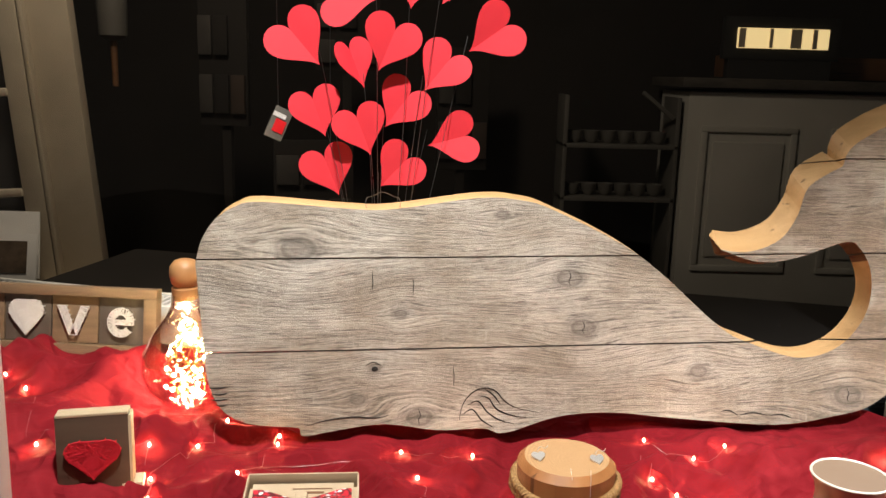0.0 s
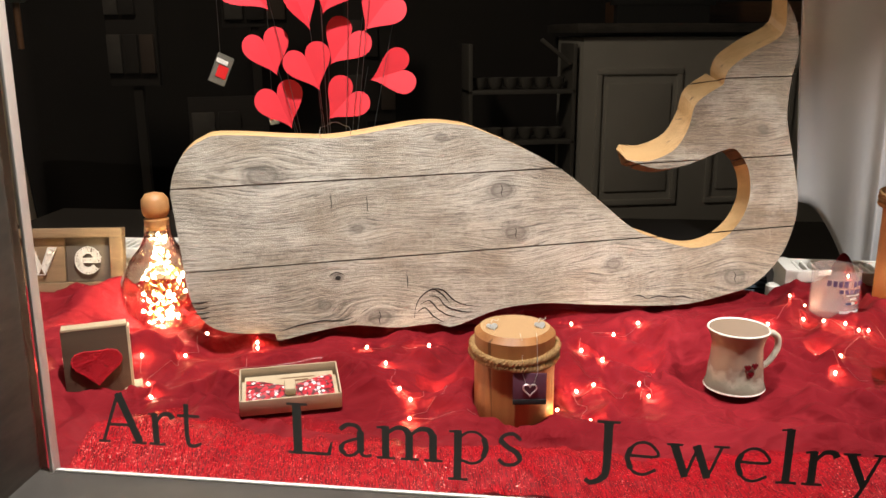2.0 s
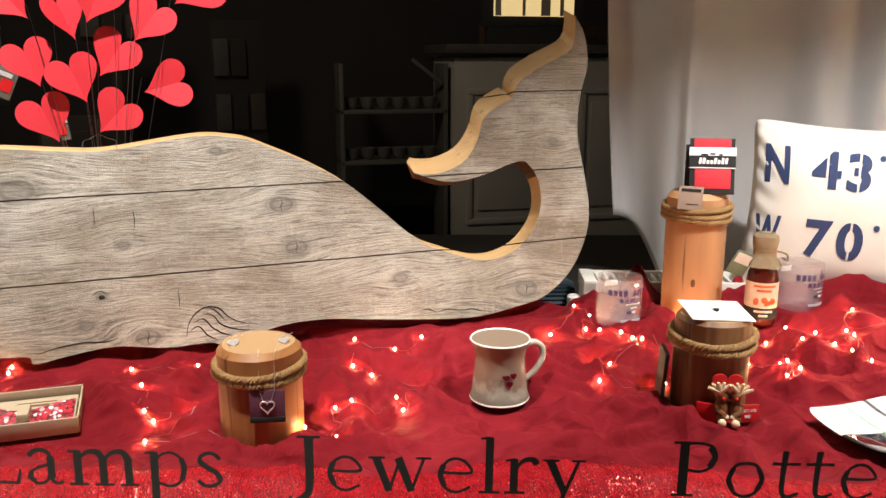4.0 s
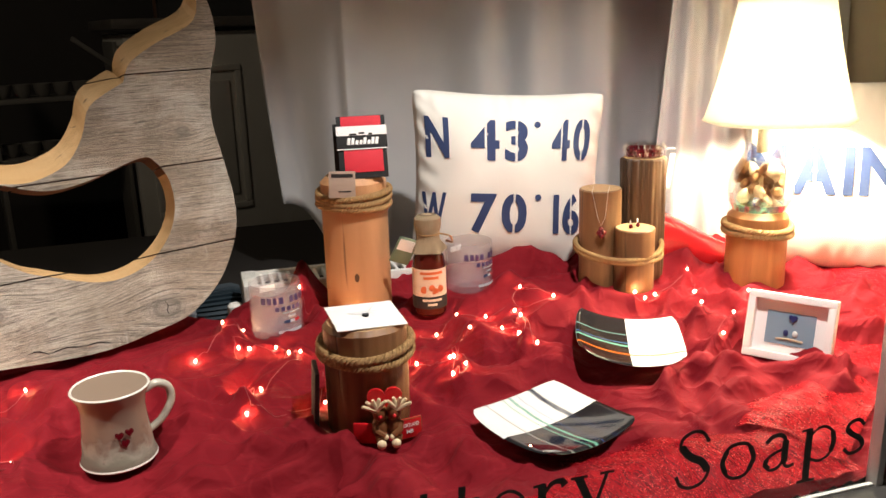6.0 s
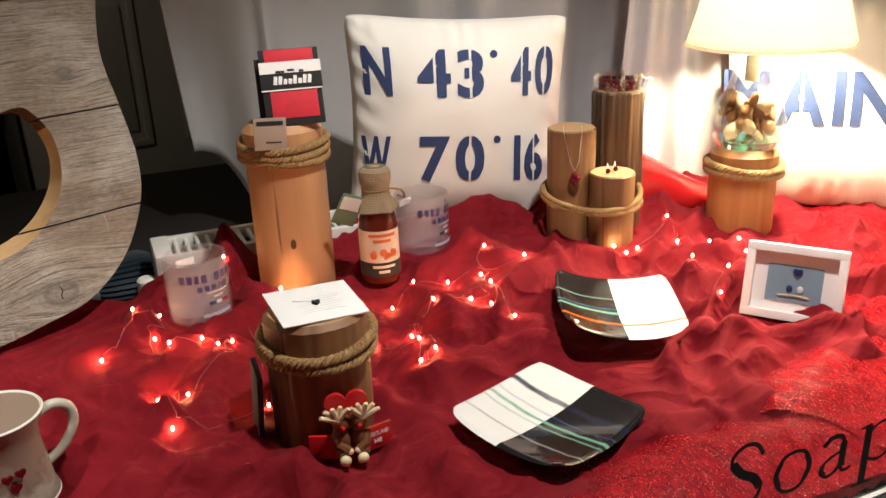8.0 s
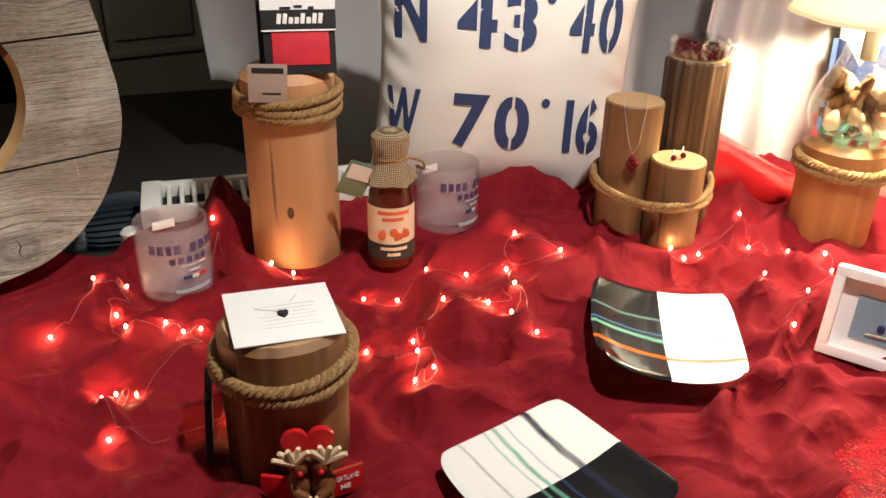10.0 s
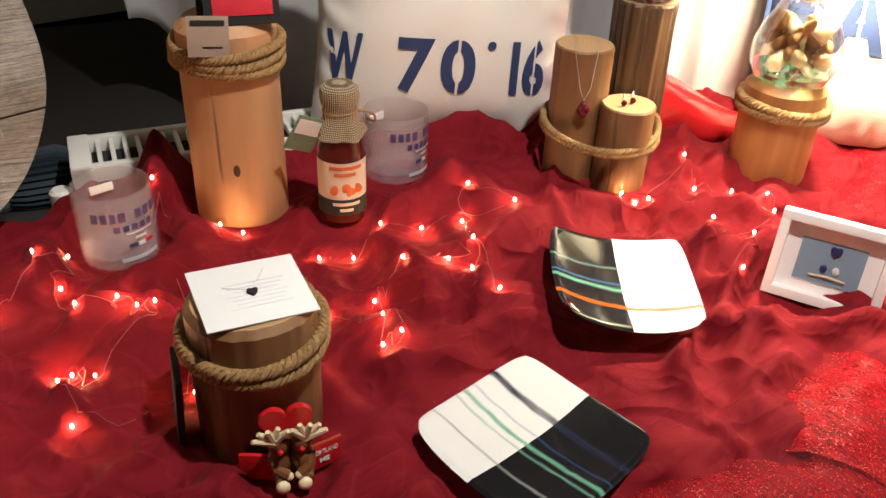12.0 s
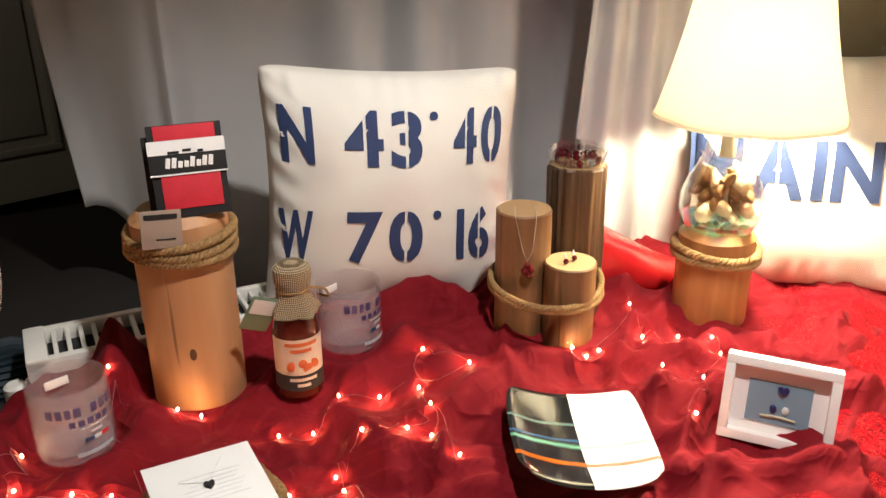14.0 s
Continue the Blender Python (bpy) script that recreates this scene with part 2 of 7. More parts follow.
def window_glass(name, tint=(1, 1, 1), gloss=0.05, rough=0.0):
    n = Nodes(name)
    out = n.tree.nodes["Material Output"]
    clear = n.add("ShaderNodeBsdfTransparent", {"Color": (*tint, 1)})
    shine = n.add("ShaderNodeBsdfGlossy", {"Roughness": rough, "Color": (1, 1, 1, 1)})
    edge = n.add("ShaderNodeLayerWeight", {"Blend": 0.25})
    fac = n.math("MULTIPLY_ADD", edge.outputs["Facing"], gloss * 6, gloss * 0.5)
    n.tree.links.new(n.add("ShaderNodeMixShader", {0: fac, 1: clear.outputs[0], 2: shine.outputs[0]}).outputs[0], out.inputs["Surface"])
    return n.mat


def striped_glaze(name, bands):
    """Plate glaze: half white, half black, with translucent colour bands. bands: (axis, place, half width, colour)."""
    n = Nodes(name)
    c = n.add("ShaderNodeTexCoord").outputs["Object"]
    wob = n.math("MULTIPLY_ADD", n.noise(c, 18.0, 3), 0.012, -0.006)
    sep = n.add("ShaderNodeSeparateXYZ", {0: c}).outputs
    col = n.mix(n.math("GREATER_THAN", n.math("MULTIPLY_ADD", wob, 0.2, sep[0]), 0.0), (0.012, 0.012, 0.014), (0.86, 0.85, 0.82))
    for place, half, paint, weight in bands:
        off = n.math("ABSOLUTE", n.math("SUBTRACT", n.math("ADD", sep[1], wob), place))
        fac = n.math("MULTIPLY", n.math("SUBTRACT", 1.0, n.math("DIVIDE", off, half), clamp=True), weight * 1.8, clamp=True)
        fac = n.math("MULTIPLY", fac, n.math("MULTIPLY_ADD", n.noise(n.coords((25, 160, 25)), 1.0, 3), 1.0, 0.35), clamp=True)
        col = n.mix(fac, col, paint)
    n.set(Base_Color=col, Roughness=0.07, Coat_Weight=0.6, Coat_Roughness=0.03, Normal=n.bump(n.noise(c, 45.0, 3), 0.12, 0.002))
    return n.mat


def heart_print():
    n = Nodes("heart print")
    cell = n.add("ShaderNodeTexVoronoi", {"Vector": n.coords(), "Scale": 165.0})
    r = n.add("ShaderNodeSeparateColor", {0: cell.outputs["Color"]}).outputs[0]
    tone = n.ramp(r, [(0.0, (0.55, 0.01, 0.03)), (0.45, (0.65, 0.02, 0.05)), (0.5, (0.85, 0.75, 0.76)), (0.72, (0.80, 0.35, 0.42)), (0.8, (0.5, 0.01, 0.03))])
    n.tree.nodes[-1].color_ramp.interpolation = "CONSTANT"
    rim = n.ramp(cell.outputs["Distance"], [(0.52, (0, 0, 0)), (0.62, (1, 1, 1))])
    n.set(Base_Color=n.mix(rim, tone, (0.10, 0.006, 0.012)), Roughness=0.55)
    return n.mat


def burlap():
    n = Nodes("burlap")
    c = n.coords()
    a = n.add("ShaderNodeTexWave", {"Vector": c, "Scale": 150.0, "Distortion": 1.0}, bands_direction="Z").outputs["Fac"]
    b = n.add("ShaderNodeTexWave", {"Vector": c, "Scale": 150.0, "Distortion": 1.0}, bands_direction="X").outputs["Fac"]
    w = n.math("MULTIPLY", a, b)
    n.set(Base_Color=n.ramp(w, [(0.02, (0.13, 0.085, 0.045)), (0.40, (0.60, 0.47, 0.30))]), Roughness=0.9, Normal=n.bump(w, 0.8, 0.0015))
    return n.mat


def rope_fibre():
    n = Nodes("manila rope")
    v = n.coords((1, 1, 1))
    f = n.noise(v, 420.0, 4, 0.65, 1.0)
    n.set(Base_Color=n.ramp(f, [(0.3, (0.135, 0.068, 0.022)), (0.7, (0.46, 0.275, 0.105))]), Roughness=0.78, Normal=n.bump(f, 0.7, 0.001))
    return n.mat


M = {
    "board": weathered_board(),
    "cut": log_wood("fresh cut edge", (0.50, 0.295, 0.125), (0.76, 0.51, 0.26), 0),
    "under": plain("charred saw line", (0.045, 0.03, 0.022), 0.8),
    "ink": plain("burnt line", (0.012, 0.010, 0.009), 0.8),
    "log": log_wood("cedar log", (0.235, 0.088, 0.024), (0.46, 0.205, 0.068)),
    "pale_log": log_wood("peeled pine log", (0.42, 0.20, 0.085), (0.56, 0.30, 0.145)),
    "dark_log": log_wood("brown log", (0.110, 0.048, 0.018), (0.300, 0.145, 0.055)),
    "split_log": log_wood("split charred log", (0.022, 0.010, 0.005), (0.150, 0.072, 0.028)),
    "end": end_grain("sawn log end", (0.34, 0.19, 0.085), (0.56, 0.36, 0.185)),
    "knot": plain("dark knot", (0.10, 0.045, 0.018), 0.7),
    "rope": rope_fibre(),
    "voile": draped_cotton(),
    "tulle": glitter_tulle(),
    "pillow": cloth_white("cotton canvas", (0.74, 0.70, 0.64), (0.83, 0.80, 0.74)),
    "curtain": cloth_white("white curtain", (0.60, 0.60, 0.62), (0.70, 0.69, 0.69), 0.25),
    "navy": plain("navy stencil ink", (0.025, 0.045, 0.13), 0.8),
    "paper_red": surface("red card", (0.62, 0.018, 0.035), (0.72, 0.03, 0.05), 50, 0.7, 0.1),
    "pane": window_glass("shop window pane", gloss=0.03),
    "clear": window_glass("clear glass", (0.93, 0.96, 0.95), 0.16),
    "green_glass": window_glass("green glass", (0.25, 0.72, 0.58), 0.2),
    "amber_glass": window_glass("bottle glass", (1.0, 0.95, 0.84), 0.24),
    "vinyl": plain("grey vinyl letter", (0.13, 0.132, 0.120), 0.55),
    "white_paint": surface("white paint", (0.74, 0.72, 0.68), (0.86, 0.85, 0.82), 30, 0.5, 0.15),
    "old_paint": surface("cream paint", (0.42, 0.36, 0.27), (0.56, 0.49, 0.38), 14, 0.55, 0.3),
    "dark_trim": surface("dark outer trim", (0.03, 0.026, 0.022), (0.10, 0.085, 0.07), 22, 0.7, 0.4, (1, 1, 4)),
    "sill": surface("grey outer sill", (0.028, 0.025, 0.022), (0.065, 0.058, 0.052), 26, 0.75, 0.4),
    "steel": plain("white enamel", (0.78, 0.77, 0.72), 0.4),
    "slot": plain("dark slot", (0.02, 0.02, 0.02), 0.8),
    # Near-black base colour holds the darkness of the unlit shop.
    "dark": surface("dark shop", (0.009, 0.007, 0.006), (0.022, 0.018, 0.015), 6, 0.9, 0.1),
    "grey_cab": surface("grey cabinet paint", (0.42, 0.405, 0.36), (0.52, 0.50, 0.455), 9, 0.6, 0.15),
    # Pale shelves, crockery, sleeve and buoy: the shop's dimness is in the colour.
    "dimmed_pale": surface("pale paint dimmed in colour", (0.085, 0.080, 0.070), (0.13, 0.122, 0.108), 9, 0.6, 0.15),
    "brown": log_wood("brown counter", (0.10, 0.045, 0.018), (0.20, 0.095, 0.04), 0),
    "glaze": surface("mug glaze", (0.36, 0.33, 0.26), (0.58, 0.55, 0.46), 45, 0.25, 0.15),
    "mug_body": None,
    "mug_in": plain("white mug glaze", (0.80, 0.78, 0.70), 0.2),
    "mug_brown": surface("brown mug glaze", (0.20, 0.13, 0.09), (0.40, 0.30, 0.22), 50, 0.35, 0.2),
    "red_gloss": plain("glossy red enamel", (0.60, 0.018, 0.022), 0.2),
    "silver": plain("silver", (0.80, 0.79, 0.77), 0.35, 0.7),
    "garnet": plain("garnet beads", (0.11, 0.005, 0.010), 0.12),
    "white_card": surface("white card", (0.80, 0.79, 0.77), (0.88, 0.87, 0.85), 40, 0.7, 0.05),
    "grey_card": plain("grey card", (0.36, 0.27, 0.21), 0.7),
    "pencil": plain("grey print", (0.62, 0.62, 0.64), 0.8),
    "black": plain("black fabric", (0.012, 0.012, 0.013), 0.8),
    "red_fabric": surface("red ripstop", (0.50, 0.012, 0.028), (0.66, 0.022, 0.04), 300, 0.7, 0.3),
    "kraft": surface("kraft board", (0.42, 0.33, 0.22), (0.55, 0.45, 0.32), 70, 0.8, 0.1),
    "hearts": heart_print(),
    "burlap": burlap(),
    "sauce": plain("dark red sauce bottle", (0.075, 0.010, 0.006), 0.12),
    "label": surface("cream label", (0.62, 0.50, 0.40), (0.74, 0.62, 0.52), 90, 0.6, 0.05),
    "orange": plain("orange print", (0.62, 0.12, 0.03), 0.6),
    "frost": None,
    "purple": plain("purple print", (0.07, 0.045, 0.14), 0.5),
    "plum": plain("plum card", (0.13, 0.05, 0.085), 0.6),
    "teal": plain("green tag", (0.16, 0.25, 0.17), 0.6),
    "blue": surface("grey blue mount", (0.16, 0.25, 0.33), (0.21, 0.31, 0.39), 60, 0.7, 0.1),
    "sea_blue": plain("cobalt sea glass", (0.02, 0.03, 0.12), 0.35),
    "sea_white": plain("white sea glass", (0.62, 0.66, 0.64), 0.4),
    "driftwood": log_wood("driftwood", (0.42, 0.34, 0.22), (0.62, 0.53, 0.38), 0),
    "wool_red": surface("red string", (0.42, 0.006, 0.018), (0.60, 0.012, 0.03), 300, 0.7, 0.4),
    "wool_white": surface("white string", (0.70, 0.66, 0.62), (0.84, 0.80, 0.76), 300, 0.8, 0.4),
    "barn": log_wood("dark barn board", (0.075, 0.058, 0.044), (0.18, 0.142, 0.110), 2),
    "barn_frame": log_wood("brown barn frame", (0.16, 0.10, 0.055), (0.36, 0.24, 0.14), 0),
    "cork": surface("turned cork knob", (0.36, 0.17, 0.065), (0.52, 0.28, 0.12), 60, 0.45, 0.1),
    "shell": surface("sea shell", (0.66, 0.46, 0.25), (0.86, 0.72, 0.50), 60, 0.45, 0.3),
    "shell_dark": surface("brown shell", (0.20, 0.085, 0.03), (0.46, 0.24, 0.10), 70, 0.45, 0.3),
    "bulb": glow("fairy bulb", (1.0, 0.55, 0.27), 760.0),
    "bottle_bulb": glow("bottle fairy bulb", (1.0, 0.82, 0.48), 420.0),
    "wire": plain("clear wire", (0.30, 0.06, 0.06), 0.35),
    "faint": plain("faint grey print", (0.74, 0.74, 0.75), 0.8),
    "brass": plain("brass wire", (0.86, 0.62, 0.26), 0.25, 1.0),
    "stained": log_wood("stained block", (0.055, 0.034, 0.022), (0.135, 0.088, 0.058), 0),
    "thin_wire": plain("steel wire", (0.28, 0.28, 0.28), 0.3, 1.0),
    "fur": plain("brown clay", (0.19, 0.075, 0.028), 0.35),
    "antler": plain("cream clay", (0.80, 0.66, 0.42), 0.4),
    "red_clay": plain("red clay", (0.60, 0.012, 0.018), 0.35),
    "leather": plain("tan leather", (0.20, 0.095, 0.035), 0.6),
    "sequin": surface("dark sequins", (0.004, 0.006, 0.010), (0.30, 0.32, 0.36), 900, 0.3, 0.6),
    "teal_fringe": plain("dark teal fringe", (0.006, 0.018, 0.028), 0.7),
    "brick": surface("red brick", (0.20, 0.085, 0.055), (0.34, 0.16, 0.11), 60, 0.85, 0.4),
    "mortar": plain("mortar", (0.40, 0.38, 0.35), 0.9),
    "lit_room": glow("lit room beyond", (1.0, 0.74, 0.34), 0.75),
    "yellow": plain("yellow paint", (0.34, 0.25, 0.02), 0.5),
}


def frosted():
    n = Nodes("frosted glass")
    n.set(Base_Color=(0.46, 0.42, 0.45, 1), Roughness=0.35, IOR=1.3, Alpha=0.21, Normal=n.bump(n.noise(n.coords(), 900.0, 2), 0.1, 0.0004))
    return n.mat


def lamp_shade():
    n = Nodes("lamp shade linen")
    out = n.tree.nodes["Material Output"]
    tr = n.add("ShaderNodeBsdfTranslucent", {"Color": (0.96, 0.92, 0.82, 1)})
    n.set(Base_Color=(0.85, 0.80, 0.70, 1), Roughness=0.8, Normal=n.bump(n.noise(n.coords(), 500.0, 2), 0.2, 0.001))
    n.tree.links.new(n.add("ShaderNodeMixShader", {0: 0.78, 1: n.bsdf.outputs[0], 2: tr.outputs[0]}).outputs[0], out.inputs["Surface"])
    return n.mat


def mug_glaze():
    """Grey-green glaze with a brown wash that runs down in tongues."""
    n = Nodes("mug glaze with wash")
    c = n.add("ShaderNodeTexCoord").outputs["Object"]
    z = n.add("ShaderNodeSeparateXYZ", {0: c}).outputs[2]
    run = n.math("ADD", n.math("MULTIPLY", z, 11.0), n.noise(c, 28.0, 4, 0.6))
    col = n.ramp(run, [(0.62, (0.24, 0.235, 0.18)), (0.80, (0.36, 0.34, 0.27)), (0.98, (0.22, 0.16, 0.12)), (1.0, (0.26, 0.19, 0.14))])
    speck = n.ramp(n.noise(c, 260.0, 3), [(0.30, (1, 1, 1)), (0.36, (0, 0, 0))])
    n.set(Base_Color=n.mix(n.math("MULTIPLY", speck, 0.5), col, (0.12, 0.09, 0.06)), Roughness=0.24, Normal=n.bump(n.noise(c, 70.0, 3), 0.15, 0.001))
    return n.mat


M["frost"], M["shade"], M["mug_body"] = frosted(), lamp_shade(), mug_glaze()
M["plate_a"] = striped_glaze("plate glaze with green bands", [(-0.030, 0.0055, (0.02, 0.025, 0.05), 0.9), (0.006, 0.0035, (0.16, 0.42, 0.30), 0.7), (0.016, 0.0025, (0.20, 0.45, 0.34), 0.4), (0.045, 0.0025, (0.30, 0.33, 0.30), 0.5), (-0.006, 0.002, (0.05, 0.12, 0.35), 0.25)])
M["plate_b"] = striped_glaze("plate glaze with orange band", [(-0.040, 0.0045, (0.55, 0.13, 0.015), 0.9), (-0.010, 0.0045, (0.20, 0.50, 0.36), 0.55), (-0.001, 0.003, (0.06, 0.18, 0.40), 0.4), (0.026, 0.003, (0.25, 0.45, 0.42), 0.25)])


# ---------------------------------------------------------------- mesh helpers
def part(name, bm, material, parent=None, label="", smooth=True):
    """Links a bmesh as one mesh object, under a thing or a part where one is given."""
    me = bpy.data.meshes.new(name)
    bm.normal_update()
    bm.to_mesh(me)
    bm.free()
    for m in material if isinstance(material, (list, tuple)) else [material]:
        me.materials.append(m)
    if smooth:
        me.shade_smooth()
        me.set_sharp_from_angle(angle=radians(38))
    ob = new(name, me)
    ob.parent = parent
    if label:
        tagged(ob, label)
    return ob


def thing(name, m, label, category, group="", kind=""):
    ob = new(name)
    ob.empty_display_size = 0.02
    ob.matrix_world = m
    return tagged(ob, label, category, group, kind)


def block(bm, size, centre=(0, 0, 0), bevel=0.0, turn=None):
    m = Matrix.Translation(centre) @ (turn or Matrix.Identity(4)) @ Matrix.Diagonal((*size, 1))
    made = bmesh.ops.create_cube(bm, size=1.0, matrix=m)["verts"]
    if bevel:
        edges = {e for v in made for e in v.link_edges}
        bmesh.ops.bevel(bm, geom=list(edges), offset=bevel, segments=2, affect="EDGES", profile=0.6)
    return bm


def lathe(bm, profile, n=48, centre=(0, 0, 0), wave=None, cap=True):
    """Turns (radius, z) pairs round a vertical axis."""
    rings = []
    for r, z in profile:
        ring = []
        for i in range(n):
            a = math.tau * i / n
            k = r * (wave(a, z) if wave else 1)
            ring.append(bm.verts.new((centre[0] + k * math.cos(a), centre[1] + k * math.sin(a), centre[2] + z)))
        rings.append(ring)
    for low, high in zip(rings, rings[1:]):
        for i in range(n):
            bm.faces.new((low[i], low[(i + 1) % n], high[(i + 1) % n], high[i]))
    if cap:
        bm.faces.new(rings[0][::-1])
        bm.faces.new(rings[-1])
    return bm


def tube(bm, points, radius, n=6, closed=False):
    """A round tube along points."""
    pts = [Vector(p) for p in points]
    rings, last = [], None
    for i, p in enumerate(pts):
        a, b = (pts[i - 1], pts[(i + 1) % len(pts)]) if closed else (pts[max(i - 1, 0)], pts[min(i + 1, len(pts) - 1)])
        way = (b - a).normalized()
        side = (last - way * last.dot(way)) if last is not None else way.orthogonal()
        side.normalize()
        last = side
        other = way.cross(side)
        r = radius(i / (len(pts) - 1)) if callable(radius) else radius
        rings.append([bm.verts.new(p + r * (math.cos(math.tau * k / n) * side + math.sin(math.tau * k / n) * other)) for k in range(n)])
    for i in range(len(rings) - (0 if closed else 1)):
        low, high = rings[i], rings[(i + 1) % len(rings)]
        for k in range(n):
            bm.faces.new((low[k], low[(k + 1) % n], high[(k + 1) % n], high[k]))
    if not closed:
        bm.faces.new(rings[0][::-1])
        bm.faces.new(rings[-1])
    return bm


def ball(bm, r, centre=(0, 0, 0), scale=(1, 1, 1), u=14, v=10, turn=None):
    m = Matrix.Translation(centre) @ (turn or Matrix.Identity(4)) @ Matrix.Diagonal((*scale, 1))
    bmesh.ops.create_uvsphere(bm, u_segments=u, v_segments=v, radius=r, matrix=m)
    return bm


def slab(bm, outline, low, high, bevel=0.0, m=None):
    """A flat piece with the given outline, between two heights."""
    before = set(bm.verts)
    face = bm.faces.new([bm.verts.new((x, y, low)) for x, y in outline])
    up = bmesh.ops.extrude_face_region(bm, geom=[face])["geom"]
    bmesh.ops.translate(bm, vec=(0, 0, high - low), verts=[g for g in up if isinstance(g, bmesh.types.BMVert)])
    bmesh.ops.recalc_face_normals(bm, faces=bm.faces)
    mine = [v for v in bm.verts if v not in before]
    if m is not None:
        bmesh.ops.transform(bm, matrix=m, verts=mine)
    return bm


def spline(points, steps=6):
    """A smooth curve through points, which keeps its two ends."""
    p = [Vector((*q, 0)) if len(q) == 2 else Vector(q) for q in points]
    out = []
    for i in range(len(p) - 1):
        a, b, c, d = p[max(i - 1, 0)], p[i], p[i + 1], p[min(i + 2, len(p) - 1)]
        for s in range(steps):
            t = s / steps
            out.append(0.5 * (2 * b + (c - a) * t + (2 * a - 5 * b + 4 * c - d) * t * t + (3 * b - a - 3 * c + d) * t ** 3))
    return out + [p[-1]]


def heart_outline(w, h, n=40):
    """A heart with its tip at the origin."""
    pts = []
    for i in range(n):
        a = math.tau * i / n
        x = 16 * math.sin(a) ** 3
        y = 13 * math.cos(a) - 5 * math.cos(2 * a) - 2 * math.cos(3 * a) - math.cos(4 * a)
        pts.append((x / 32 * w, (y + 17) / 29 * h))
    return pts[::-1]


def lettering(text, height, width=None, bold=0.0, depth=0.0006, stencil=""):
    """A mesh of the text, its baseline's left end at the origin, fitted to a width where one is given."""
    bm = bmesh.new()
    pen = 0.0
    for ch in text:
        if ch == " ":
            pen += 0.42
            continue
        cu = bpy.data.curves.new("letter", "FONT")
        cu.body, cu.offset, cu.resolution_u = ch, bold, 4
        ob = new("letter", cu)
        me = bpy.data.meshes.new_from_object(ob.evaluated_get(bpy.context.evaluated_depsgraph_get()))
        bpy.data.objects.remove(ob)
        xs = [v.co.x for v in me.vertices] or [0]
        lo, hi = min(xs), max(xs)
        one = bmesh.new()
        one.from_mesh(me)
        bmesh.ops.triangulate(one, faces=one.faces)
        if ch in stencil:
            mid = lo + (hi - lo) * (0.53 if ch == "4" else 0.5)
            for edge_x in (mid - 0.022, mid + 0.022):
                bmesh.ops.bisect_plane(one, geom=one.verts[:] + one.edges[:] + one.faces[:], plane_co=(edge_x, 0, 0), plane_no=(1, 0, 0))
            gone = [f for f in one.faces if abs(f.calc_center_median().x - mid) < 0.022]
            bmesh.ops.delete(one, geom=gone, context="FACES")
        bmesh.ops.translate(one, vec=(pen - lo, 0, 0), verts=one.verts)
        tmp = bpy.data.meshes.new("letter")
        one.to_mesh(tmp)
        one.free()
        bm.from_mesh(tmp)
        bpy.data.meshes.remove(tmp)
        bpy.data.meshes.remove(me)
        pen += hi - lo + 0.10
    k = height / 0.70
    kx = width / max(pen - 0.10, 0.01) if width else k
    bmesh.ops.scale(bm, vec=(kx, k, 1), verts=bm.verts)
    if depth:
        up = bmesh.ops.extrude_face_region(bm, geom=bm.faces[:])["geom"]
        bmesh.ops.translate(bm, vec=(0, 0, depth), verts=[g for g in up if isinstance(g, bmesh.types.BMVert)])
        bmesh.ops.recalc_face_normals(bm, faces=bm.faces)
    return bm


